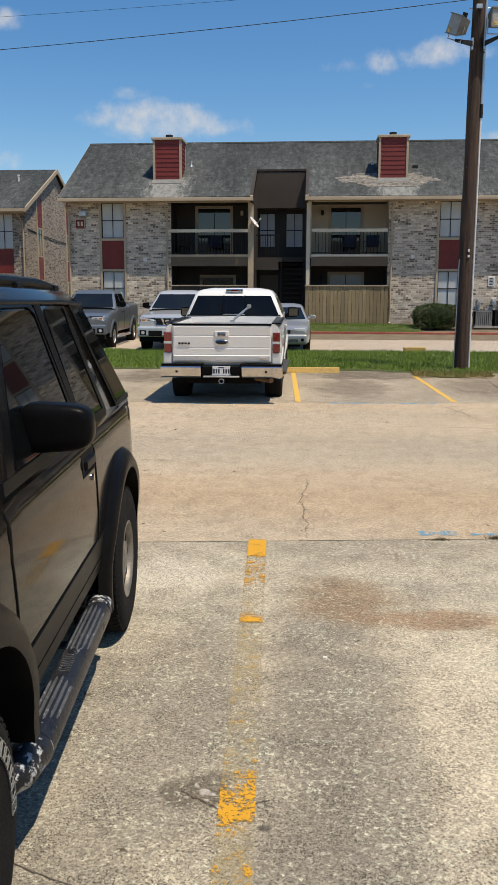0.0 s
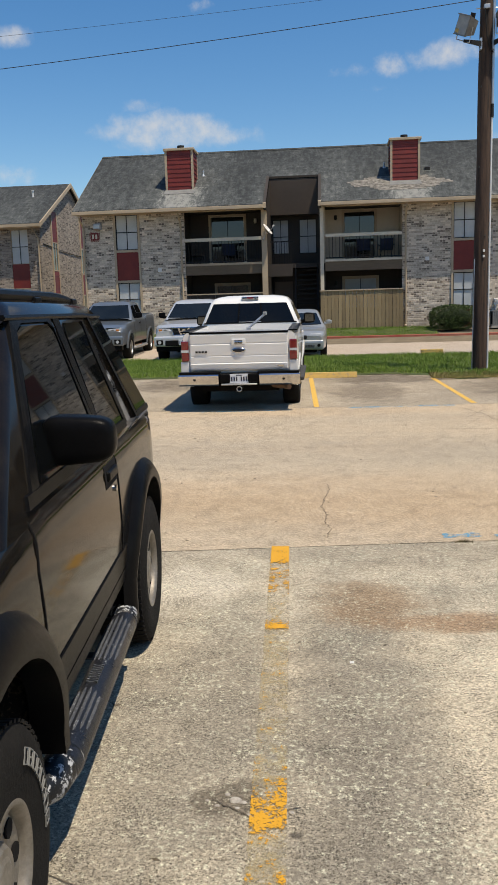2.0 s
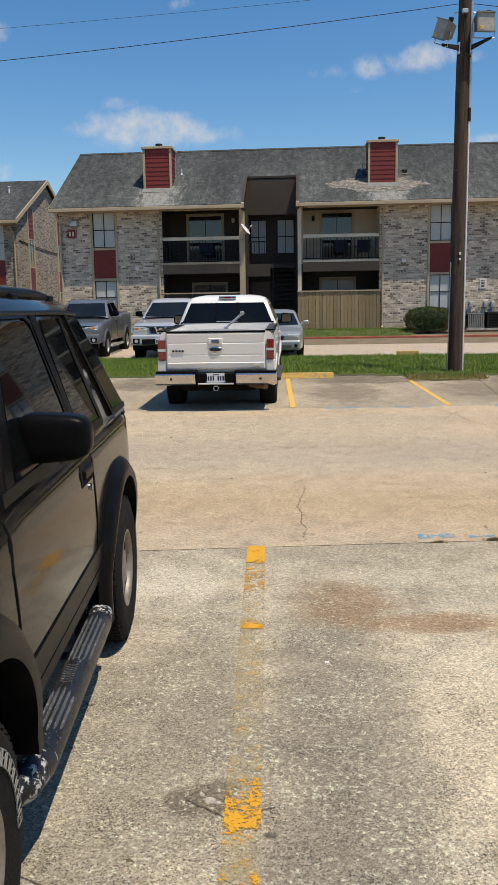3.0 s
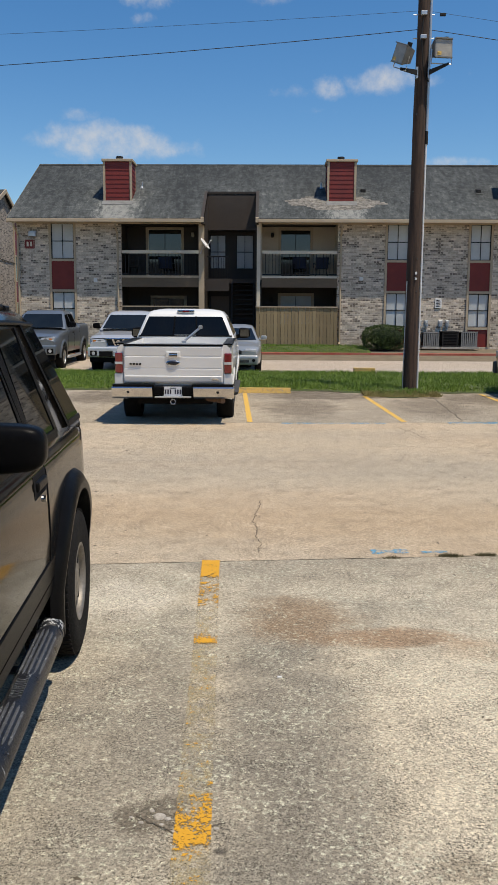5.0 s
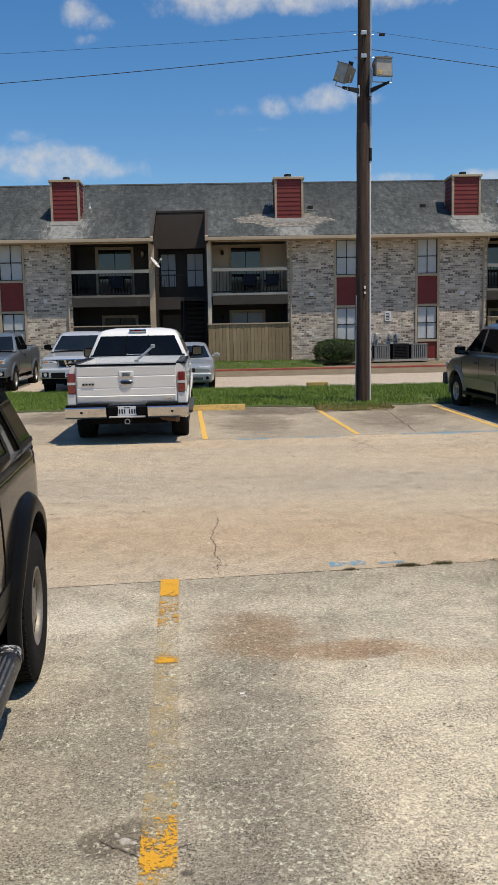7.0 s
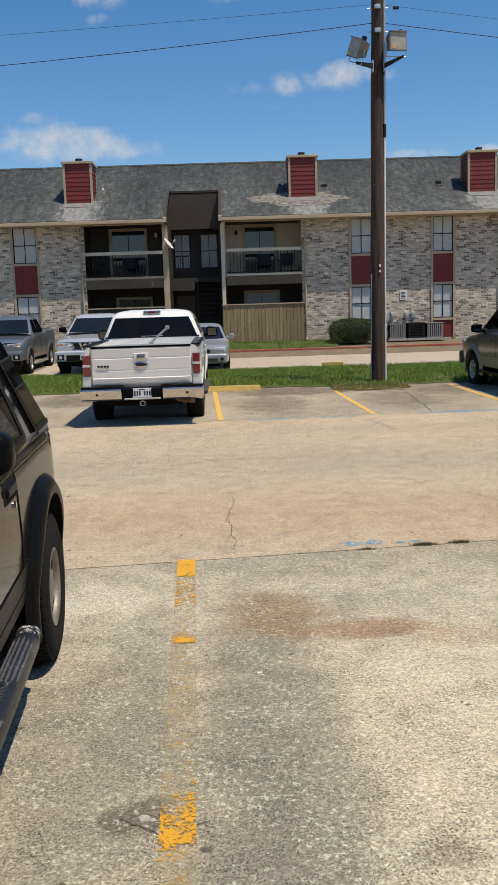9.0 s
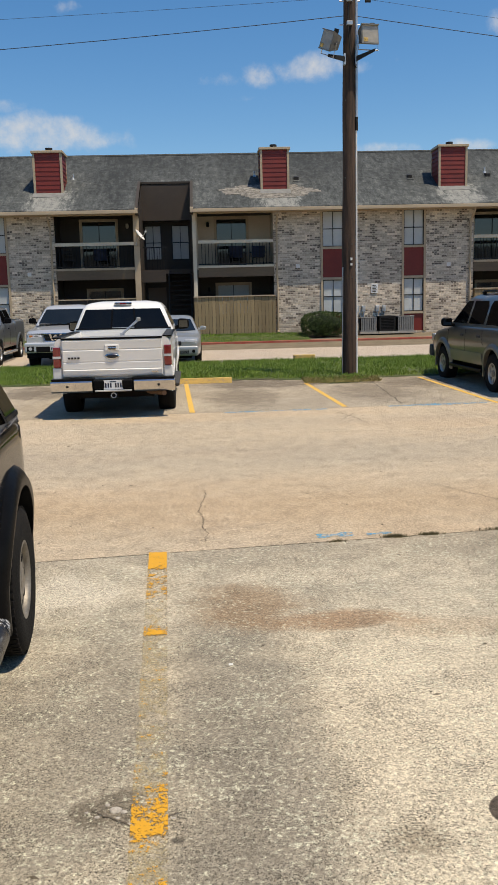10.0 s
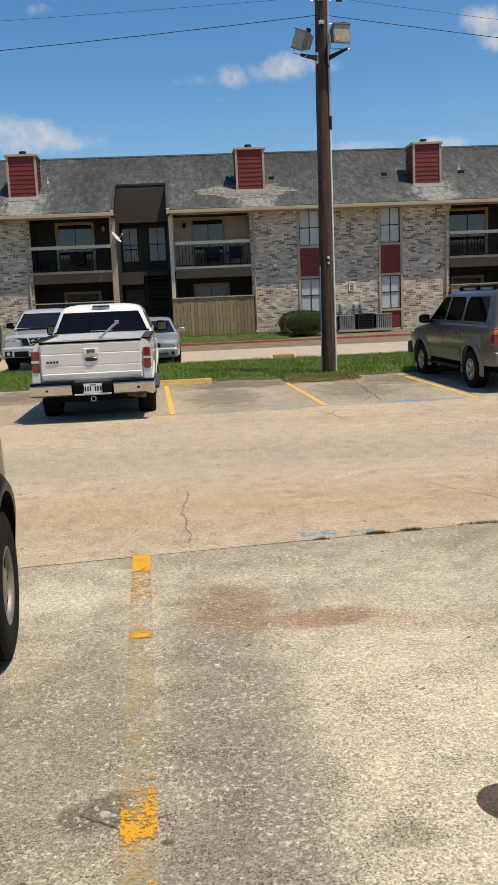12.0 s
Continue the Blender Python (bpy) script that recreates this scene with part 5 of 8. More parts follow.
def near_suv():
    v = place("sport_utility_vehicle", -1.749, 2.873, 0.0, 184.6, 0, "glossy black two-door sport utility vehicle with running boards", "car")
    top = [(-2.12, 1.10), (-2.05, 1.20), (0.55, 1.205), (0.95, 1.17), (1.6, 1.10), (2.1, 0.98), (2.25, 0.85)]
    arch = [(-1.36, 0.49, 0.40), (1.17, 0.53, 0.40)]
    b = Shape(-2.12, 2.25, 0.855, 0.50, top, arch, nose=0.12, tail=0.06, bulge=0.055, round_top=0.10)
    auto_smooth(part("body", b.build(), BLACKPAINT, v, "black paint filmed with dust"), 35)
    cab = Cabin([(1.15, 0.98, -2.04, 0.825), (1.20, 0.92, -2.02, 0.815), (1.72, 0.27, -1.49, 0.668), (1.785, 0.17, -1.36, 0.630), (1.815, 0.10, -1.24, 0.585)], corner=0.10, crown=0.03)
    auto_smooth(part("cabin", cab.build(), BLACKPAINT, v), 40)
    underbody(v, -2.0, 2.1, 0.60, 0.34, 0.95)
    for s in (-1, 1):
        # door glass, rear side glass, slanted quarter glass
        cab.side_pane(v, ((0.46, 1.235), (0.16, 1.695), (0.08, 1.715), (-0.28, 1.715), (-0.335, 1.68), (-0.445, 1.235)), s, "door_window")
        cab.side_pane(v, ((-0.60, 1.235), (-0.535, 1.68), (-0.56, 1.715), (-0.84, 1.715), (-0.90, 1.68), (-1.12, 1.27), (-1.08, 1.235)), s, "rear_side_window")
        cab.side_pane(v, ((-1.53, 1.225), (-1.12, 1.70), (-1.36, 1.70), (-1.42, 1.66), (-1.90, 1.225)), s, "quarter_window")
        # rubber frames, drip rail, pillar trim
        cab.side_pane(v, ((0.60, 1.21), (0.20, 1.735), (-0.36, 1.74), (-0.52, 1.21), (-0.455, 1.215), (-0.345, 1.70), (-0.28, 1.726), (0.08, 1.726), (0.165, 1.70), (0.50, 1.235)), s, "window_frame", BLACKPLASTIC, 0.010, 0.02)
        cab.side_pane(v, ((-0.52, 1.21), (-0.40, 1.74), (-0.50, 1.74), (-0.595, 1.21)), s, "pillar_trim", BLACKPLASTIC, 0.009, 0.02)
        cab.side_pane(v, ((-1.10, 1.21), (-0.92, 1.60), (-0.90, 1.72), (-0.93, 1.72), (-1.14, 1.27), (-1.16, 1.21)), s, "window_rubber", BLACKPLASTIC, 0.010, 0.02)
        cab.side_pane(v, ((-1.46, 1.20), (-1.06, 1.735), (-1.10, 1.735), (-1.51, 1.20)), s, "window_rubber", BLACKPLASTIC, 0.010, 0.02)
        cab.side_pane(v, ((-1.51, 1.195), (-1.51, 1.222), (-1.93, 1.222), (-1.93, 1.195)), s, "window_rubber", BLACKPLASTIC, 0.010, 0.02)
        cab.side_pane(v, ((0.66, 1.195), (0.64, 1.232), (-1.12, 1.232), (-1.12, 1.195)), s, "belt_moulding", BLACKPLASTIC, 0.012, 0.02)
        part("drip_rail", tube(bmesh.new(), [(s * (lerp_at(cab.half, 1.745) + 0.008), y, 1.745 - 0.02 * max(0, -y - 0.9)) for y in np.linspace(0.25, -1.38, 12)], 0.011, 6), BLACKPLASTIC, v)
        # roof rack rail on feet
        part("roof_rail", tube(bmesh.new(), [(s * 0.575, y, 1.828 - 0.03 * max(0.0, (-y - 0.75) / 0.45) ** 2) for y in np.linspace(0.18, -1.2, 12)], 0.022, 8), BLACKPLASTIC, v)
        for y in (0.16, -0.45, -1.12):
            part("rail_foot", rounded(s * 0.575 - 0.03, s * 0.575 + 0.03, y - 0.05, y + 0.05, 1.77, 1.825, 0.012), BLACKPLASTIC, v)
        # doors: shut lines, handle, lock, crease moulding
        part("door_seam", seam(b, s, ((0.67, 1.19), (0.70, 1.02), (0.67, 0.82), (0.655, 0.70))), UNDER, v)
        part("door_seam", seam(b, s, ((-0.64, 1.19), (-0.655, 0.95), (-0.70, 0.68), (-0.62, 0.55), (0.58, 0.52))), UNDER, v)
        part("door_handle", rounded(s * 0.845 - 0.02, s * 0.845 + 0.035, -0.60, -0.40, 1.055, 1.10, 0.014), BLACKPLASTIC, v)
        part("handle_recess", patch(b, s, -0.63, -0.37, 1.03, 1.125, 0.002), UNDER, v)
        part("door_lock", tube(bmesh.new(), ((s * 0.84, -0.56, 1.0), (s * 0.862, -0.56, 1.0)), 0.014, 12), CHROME, v)
        part("side_moulding", patch(b, s, -0.80, 0.60, 0.58, 0.685, 0.006, 12, 3), BLACKPLASTIC, v)
        part("rocker_panel", patch(b, s, -0.80, 0.60, 0.505, 0.57, 0.006, 12, 2), BLACKPLASTIC, v)
        flare(b, s, -1.36, 0.40, 0.492, 0.095, 0.05, BLACKPLASTIC, v, -14, 194)
        flare(b, s, 1.17, 0.40, 0.532, 0.11, 0.055, BLACKPLASTIC, v, -6, 176)
        # round step bar with ribbed tread pads, on brackets
        xs = s * 0.832
        path = [(s * 0.66, 0.68, 0.30), (s * 0.745, 0.665, 0.305), (xs * 0.975, 0.59, 0.31), (xs, 0.48, 0.312), (xs, 0.0, 0.318), (xs, -0.72, 0.324), (xs * 0.98, -0.86, 0.325), (s * 0.77, -0.95, 0.325), (s * 0.66, -0.97, 0.32)]
        bar = part("step_bar", tube(bmesh.new(), path, 0.061, 20), STEPBAR, v, "scuffed black step bar, paint chipped at its end", smooth=True)
        for y0, y1 in ((0.40, 0.06), (-0.16, -0.66)):
            for k in range(6):
                a = radians(-52 + 20 * k)
                cut = 0.05 * abs(k - 2.5) / 2.5
                x, z = xs + s * 0.061 * math.sin(a), 0.318 + 0.061 * math.cos(a)
                part("tread_rib", tube(bmesh.new(), [(x, q, z - 0.0083 * q) for q in np.linspace(y0 - cut, y1 + cut, 12)], [0.002] + [0.0062] * 10 + [0.002], 6), STEPRIB, bar)
        part("chipped_end", tube(bmesh.new(), [(s * 0.70, 0.672, 0.302), (s * 0.745, 0.665, 0.305), (xs * 0.975, 0.59, 0.31), (xs, 0.46, 0.312)], 0.0625, 20), CHIPPED, bar, "chipped paint with bare pale metal", smooth=True)
        part("chipped_end", tube(bmesh.new(), [(xs, -0.70, 0.324), (xs * 0.98, -0.86, 0.325), (s * 0.77, -0.95, 0.325)], 0.0625, 20), CHIPPED, bar, "chipped paint with bare pale metal", smooth=True)
        bm = bmesh.new()
        for k in range(8):
            y = 0.035 - k * 0.021
            for u in (-0.022, 0.012):
                box(bm, xs + u, xs + u + 0.010, y - 0.012, y, 0.374, 0.3825)
            box(bm, xs - 0.022, xs + 0.022, y - 0.004, y, 0.374, 0.3825)
        part("lettering_bars", bm, STEPRIB, bar)
        for y in (0.25, -0.35):
            part("bracket", boxed(s * 0.62, s * 0.88, y - 0.03, y + 0.03, 0.315, 0.325), GREYPLASTIC, v)
        m = mirror_part(v, s, 0.755, 0.19, 1.33, 0.25, 0.165, 0.13, BLACKPLASTIC)
        # mud flap and inner arch behind the front wheel
        part("mud_flap", boxed(s * 0.60, s * 0.775, 0.625, 0.645, 0.36, 0.72), CHIPPED_MUD, v)
        part("mud_flap", boxed(s * 0.60, s * 0.835, -0.86, -0.84, 0.42, 0.72), UNDER, v)
        part("tail_lamp", rounded(s * 0.66, s * 0.79, -2.135, -2.02, 0.86, 1.12, 0.03), LAMPRED, v)
        part("head_lamp", rounded(s * 0.45, s * 0.74, 2.0, 2.2, 0.80, 0.93, 0.03), LAMPCLEAR, v)
    cab.end_pane(v, ((-0.68, 1.24), (0.68, 1.24), (0.56, 1.69), (-0.56, 1.69)), False, "windscreen", bow=0.03)
    cab.end_pane(v, ((-0.70, 1.25), (0.70, 1.25), (0.58, 1.68), (-0.58, 1.68)), True, "rear_window", bow=0.02)
    part("rear_bumper", rounded(-0.84, 0.84, -2.22, -2.06, 0.48, 0.70, 0.05), BLACKPLASTIC, v)
    part("front_bumper", rounded(-0.80, 0.80, 2.1, 2.32, 0.45, 0.68, 0.05), BLACKPLASTIC, v)
    part("grille", rounded(-0.42, 0.42, 2.12, 2.23, 0.76, 0.92, 0.02), BLACKPLASTIC, v)
    wheels(v, (-1.36,), 0.885, 0.385, 0.25, 0.205, rim_mat=DIRTYALLOY, spokes=8, n=56, lugs=64, style="disc")
    wheels(v, (1.17,), 0.864, 0.385, 0.25, 0.195, rim_mat=DIRTYALLOY, spokes=8, n=56, lugs=64, style="disc")
    # raised pale sidewall bars in place of the tyre maker's name
    for y in (1.17,):
        for s in (-1, 1):
            w = [c for c in v.children if c.name.startswith("wheel") and "arch" not in c.name and abs(c.location.y - y) < 0.01 and c.location.x * s > 0][0]
            for k in range(8):
                bm = bmesh.new()
                a = radians(30) + k * 0.155
                m4 = Matrix.Rotation(a, 4, "X")

                def wall(r):
                    return s * (0.125 * (1.10 - 0.02 * max(0.0, r - 0.29) / 0.035) + 0.0015)
                # hollow letter-sized frames, two or three strokes each
                strokes = [(-0.017, -0.0135, 0.272, 0.316), (0.0135, 0.017, 0.272, 0.316), (-0.0135, 0.0135, 0.272, 0.2755), (-0.0135, 0.0135, 0.3125, 0.316)]
                if k % 2:
                    strokes.append((-0.006, 0.006, 0.292, 0.296))
                for t0, t1, r0, r1 in strokes:
                    vv = [bm.verts.new(m4 @ Vector((wall(r) + s * e, t, r))) for e in (-0.002, 0.002) for t, r in ((t0, r0), (t1, r0), (t1, r1), (t0, r1))]
                    for f in ((0, 1, 2, 3), (7, 6, 5, 4), (0, 4, 5, 1), (1, 5, 6, 2), (2, 6, 7, 3), (3, 7, 4, 0)):
                        bm.faces.new([vv[i] for i in f])
                bmesh.ops.recalc_face_normals(bm, faces=bm.faces)
                part("sidewall_mark", bm, SIDEWALL, w)
    return v




def chipped_mat(name, paint, bare, scale, left, rough=0.35):
    """Enamel with sharp-edged chips down to pale primer and dust; left is the share of paint that holds."""
    m = mat(name, paint, tuple(v * 1.8 for v in paint), 12.0, rough, bump=0.2, bump_scale=90, spec=0.25, fine=0.8)
    t = m.node_tree
    p = t.nodes["Principled BSDF"]
    link = p.inputs["Base Color"].links[0]
    held = link.from_socket
    geo = t.nodes.new("ShaderNodeNewGeometry")
    n1 = node(t, "ShaderNodeTexNoise", Scale=scale, Detail=6.0, Roughness=0.72)
    n2 = node(t, "ShaderNodeTexNoise", Scale=7.0, Detail=2.0, Roughness=0.5)
    for n in (n1, n2):
        t.links.new(geo.outputs["Position"], n.inputs["Vector"])
    f = math_node(t, "ADD", n1.outputs[0], math_node(t, "MULTIPLY", math_node(t, "SUBTRACT", n2.outputs[0], 0.5), 0.25))
    mr = t.nodes.new("ShaderNodeMapRange")
    mr.inputs["From Min"].default_value, mr.inputs["From Max"].default_value = left, left + 0.03
    t.links.new(f, mr.inputs[0])
    mix = t.nodes.new("ShaderNodeMix")
    mix.data_type = "RGBA"
    t.links.new(mr.outputs[0], mix.inputs[0])
    t.links.new(held, mix.inputs[6])
    mix.inputs[7].default_value = (*bare, 1)
    t.links.new(mix.outputs[2], p.inputs["Base Color"])
    return m


STEPRIB = chipped_mat("ribbed_step_rubber", (0.052, 0.055, 0.060), (0.24, 0.25, 0.26), 55.0, 0.60, 0.4)
CHIPPED_MUD = chipped_mat("mud_spattered_rubber", (0.010, 0.009, 0.008), (0.085, 0.068, 0.048), 70.0, 0.56, 0.8)
CHIPPED = chipped_mat("chipped_black_enamel", (0.007, 0.008, 0.010), (0.42, 0.43, 0.44), 30.0, 0.535)
STEPBAR = chipped_mat("scuffed_black_enamel", (0.010, 0.011, 0.014), (0.20, 0.21, 0.22), 60.0, 0.625, 0.25)
SIDEWALL = mat("grey_sidewall_lettering", (0.20, 0.20, 0.19), (0.11, 0.11, 0.105), 9.0, 0.7)
near_suv()


# ---- white pickup, seen from behind ----


def white_pickup():
    v = place("pickup_truck", -1.565, 17.23, 0.045, 0.6, 1.3, "white crew-cab pickup truck with dirty tailgate, parked nose to the grass", "pickup truck")
    v.matrix_world = v.matrix_world @ Matrix.Diagonal((1.045, 1.015, 1.025, 1))
    top = [(-3.0, 1.36), (-0.62, 1.37), (-0.60, 1.40), (1.35, 1.36), (1.5, 1.22), (2.55, 1.14), (2.86, 0.98)]
    arch = [(-1.84, 0.47, 0.40), (1.84, 0.47, 0.40)]
    b = Shape(-2.98, 2.86, 0.955, 0.52, top, arch, nose=0.10, tail=0.03, bulge=0.06, bed=(-2.90, -0.64, 0.78), round_top=0.06, tail_len=0.25)
    auto_smooth(part("body", b.build(), WHITEPAINT, v), 35)
    cab = Cabin([(1.34, 1.45, -0.62, 0.93), (1.40, 1.36, -0.62, 0.915), (1.80, 0.62, -0.44, 0.755), (1.87, 0.45, -0.36, 0.70), (1.90, 0.30, -0.26, 0.62)], 0.10, 0.025)
    auto_smooth(part("cabin", cab.build(), WHITEPAINT, v), 40)
    underbody(v, -2.75, 2.6, 0.62, 0.36, 0.74)
    cab.end_pane(v, ((-0.835, 1.43), (-0.235, 1.43), (-0.205, 1.78), (-0.69, 1.78)), True, "rear_window", bow=0.0)
    cab.end_pane(v, ((0.235, 1.43), (0.835, 1.43), (0.69, 1.78), (0.205, 1.78)), True, "rear_window", bow=0.0)
    cab.end_pane(v, ((-0.21, 1.44), (0.21, 1.44), (0.19, 1.78), (-0.19, 1.78)), True, "sliding_window", bow=0.0, out=0.004)
    for s in (-1, 1):
        cab.end_pane(v, ((s * 0.222 - 0.014, 1.43), (s * 0.222 + 0.014, 1.43), (s * 0.198 + 0.014, 1.785), (s * 0.198 - 0.014, 1.785)), True, "window_frame", BLACKPLASTIC, 0.012, 0.0)
    cab.end_pane(v, ((-0.88, 1.405), (0.88, 1.405), (0.87, 1.43), (-0.87, 1.43)), True, "window_rubber", BLACKPLASTIC, 0.008, 0.0)
    cab.end_pane(v, ((-0.78, 1.43), (0.78, 1.43), (0.62, 1.78), (-0.62, 1.78)), False, "windscreen", bow=0.03)
    lamp = part("high_stop_lamp", rounded(-0.16, 0.16, -0.43, -0.34, 1.855, 1.905, 0.012), CHROME, v)
    part("lens", boxed(-0.06, 0.06, -0.436, -0.42, 1.865, 1.895), LAMPRED, lamp)
    # tailgate: pressed panel with ledges, latch handle, badge oval, tag bars
    tg = part("tailgate", rounded(-0.795, 0.795, -3.035, -2.955, 0.745, 1.345, 0.012), WHITEPAINT, v, "white tailgate with shadow-edged ledges")
    for z0, z1, d in ((1.185, 1.335, 0.016), (0.985, 1.175, 0.010), (0.765, 0.86, 0.018), (0.868, 0.978, 0.004)):
        bm = prism(bmesh.new(), ((-3.034, z0), (-3.036 - d * 0.35, z0 + 0.006), (-3.036 - d, z1 - 0.012), (-3.034, z1)), -0.775, 0.775)
        part("ledge", bm, WHITEPAINT, tg)
    part("handle_bezel", rounded(-0.115, 0.115, -3.066, -3.03, 1.155, 1.255, 0.014), WHITEPAINT, tg)
    part("handle", rounded(-0.07, 0.07, -3.076, -3.055, 1.17, 1.215, 0.01), CHROME, tg)
    # Grey strip that stands in for the shadow above the handle.
    part("handle_shadow_gap", boxed(-0.065, 0.065, -3.068, -3.06, 1.217, 1.232), GREYPLASTIC, tg)
    bm = bmesh.new()
    bmesh.ops.create_uvsphere(bm, u_segments=24, v_segments=10, radius=1.0, matrix=Matrix.Translation((0, -3.045, 1.07)) @ Matrix.Diagonal((0.115, 0.022, 0.048, 1)))
    ov = part("badge", bm, CHROME, tg, "plain oval badge, dark with a bright rim", smooth=True)
    bm = bmesh.new()
    bmesh.ops.create_uvsphere(bm, u_segments=24, v_segments=10, radius=1.0, matrix=Matrix.Translation((0, -3.052, 1.07)) @ Matrix.Diagonal((0.098, 0.02, 0.036, 1)))
    part("badge_face", bm, mat("badge_dark", (0.01, 0.012, 0.02), (0.008, 0.01, 0.016), 9.0, 0.3), ov, smooth=True)
    bm = bmesh.new()
    for k in range(4):
        box(bm, -0.70 + k * 0.05, -0.665 + k * 0.05, -3.058, -3.046, 1.035, 1.065)
    part("tag_bars", bm, DARK, tg)
    part("tag_bars", boxed(0.62, 0.72, -3.064, -3.05, 0.795, 0.82), CHROME, tg)
    part("tailgate_cap", rounded(-0.80, 0.80, -3.05, -2.94, 1.342, 1.372, 0.01), BLACKPLASTIC, tg)
    for s in (-1, 1):
        tl = part("tail_lamp", rounded(s * 0.878 - 0.06, s * 0.878 + 0.06, -3.03, -2.93, 0.90, 1.23, 0.02), LAMPRED, v)
        part("reverse_lens", boxed(s * 0.875 - 0.066, s * 0.875 + 0.066, -3.034, -3.02, 1.045, 1.085), LAMPCLEAR, tl)
        part("corner_panel", rounded(s * 0.81, s * 0.955, -3.01, -2.93, 0.60, 0.895, 0.02), WHITEPAINT, v)
        part("bed_rail_cap", boxed(s * 0.80 if s > 0 else -0.95, 0.95 if s > 0 else -0.80, -2.96, -0.66, 1.365, 1.385), BLACKPLASTIC, v)
        bp = part("bumper_end", prism(bmesh.new(), ((-2.98, 0.50), (-3.09, 0.495), (-3.125, 0.52), (-3.175, 0.665), (-3.16, 0.685), (-2.98, 0.685)), min(s * 0.33, s * 0.98), max(s * 0.33, s * 0.98)), CHROME, v, "chrome bumper end that mirrors the ground")
        part("sensor", tube(bmesh.new(), ((s * 0.72, -3.158, 0.60), (s * 0.72, -3.14, 0.60)), 0.022, 12), DARK, bp)
        part("bumper_pad", rounded(min(s * 0.3, s * 0.97), max(s * 0.3, s * 0.97), -3.15, -2.96, 0.683, 0.725, 0.012), BLACKPLASTIC, v)
        mirror_part(v, s, 0.98, 0.86, 1.43, 0.23, 0.215, 0.13, BLACKPLASTIC)
        cab.side_pane(v, ((1.12, 1.44), (0.62, 1.765), (0.28, 1.785), (0.28, 1.44)), s, "door_window")
        cab.side_pane(v, ((0.18, 1.44), (0.18, 1.785), (-0.34, 1.785), (-0.46, 1.44)), s, "rear_side_window")
        part("door_seam", seam(b, s, ((0.23, 1.34), (0.23, 0.6))), UNDER, v)
        part("door_seam", seam(b, s, ((-0.56, 1.34), (-0.56, 0.6))), UNDER, v)
        part("running_board", rounded(s * 0.93 - 0.08, s * 0.93 + 0.08, -1.2, 1.25, 0.36, 0.42, 0.02), GREYPLASTIC, v)
        part("door_handle", rounded(s * 0.955 - 0.02, s * 0.955 + 0.025, 0.30, 0.48, 1.16, 1.2, 0.01), WHITEPAINT, v)
        flare(b, s, -1.84, 0.40, 0.475, 0.055, 0.02, WHITEPAINT, v, 0, 180)
        flare(b, s, 1.84, 0.40, 0.475, 0.055, 0.02, WHITEPAINT, v, 0, 180)
        part("head_lamp", rounded(s * 0.62 - 0.15, s * 0.62 + 0.15, 2.65, 2.85, 0.82, 1.05, 0.03), LAMPCLEAR, v)
    part("bumper_step", rounded(-0.34, 0.34, -3.10, -2.95, 0.52, 0.70, 0.02), BLACKPLASTIC, v)
    for x in (-0.23, 0.23):
        part("step_pad", rounded(x - 0.09, x + 0.09, -3.15, -3.0, 0.55, 0.69, 0.03), BLACKPLASTIC, v)
    part("hitch_step", rounded(-0.29, 0.29, -3.17, -3.05, 0.505, 0.53, 0.01), GALV, v)
    licence_plate(v, -3.118, 0.612, -1)
    part("hitch", rounded(-0.05, 0.05, -3.12, -2.9, 0.40, 0.475, 0.01), UNDER, v)
    part("hitch_ring", tube(bmesh.new(), [(0.04 * math.cos(a), -3.13, 0.44 + 0.04 * math.sin(a)) for a in np.linspace(0, math.tau, 12)], 0.009, 6), GALV, v)
    part("front_bumper", rounded(-0.93, 0.93, 2.75, 2.96, 0.5, 0.75, 0.05), CHROME, v)
    part("exhaust", tube(bmesh.new(), ((0.35, -2.6, 0.46), (0.72, -2.85, 0.44), (0.80, -2.98, 0.44)), 0.042, 10), mat("rusty_exhaust", (0.20, 0.11, 0.06), (0.12, 0.07, 0.045), 8.0, 0.6), v)
    spare = part("spare_wheel", lathe(bmesh.new(), [(0.0, 0.0), (0.0, 0.33), (0.1, 0.36), (0.18, 0.33), (0.18, 0.0)], 20), RUBBER, v)
    spare.matrix_basis = pose(0, -2.2, 0.50, 0, -90, 0)
    wheels(v, (-1.84, 1.84), 0.935, 0.395, 0.27, 0.235, spokes=6, n=36)
    return v


white_pickup()


def prop_bar():
    """Aluminium bar that leans in the pickup's bed towards the rear window."""
    ob = empty("metal_bar", (-1.38, 14.55, 1.41))
    bm = tube(bmesh.new(), ((0, 0, 0.02), (0.14, 0.02, 0.14), (0.27, 0.05, 0.25)), 0.02, 4)
    part("bar", bm, GALV, ob)
    part("foot", rounded(-0.05, 0.03, -0.03, 0.03, -0.022, 0.03, 0.008), GALV, ob)
    part("clamp", rounded(0.235, 0.305, 0.02, 0.08, 0.225, 0.285, 0.012), ALLOY, ob)
    return tagged(ob, "bare aluminium bar leaning on the rim of a truck bed", "metal bar")


prop_bar()


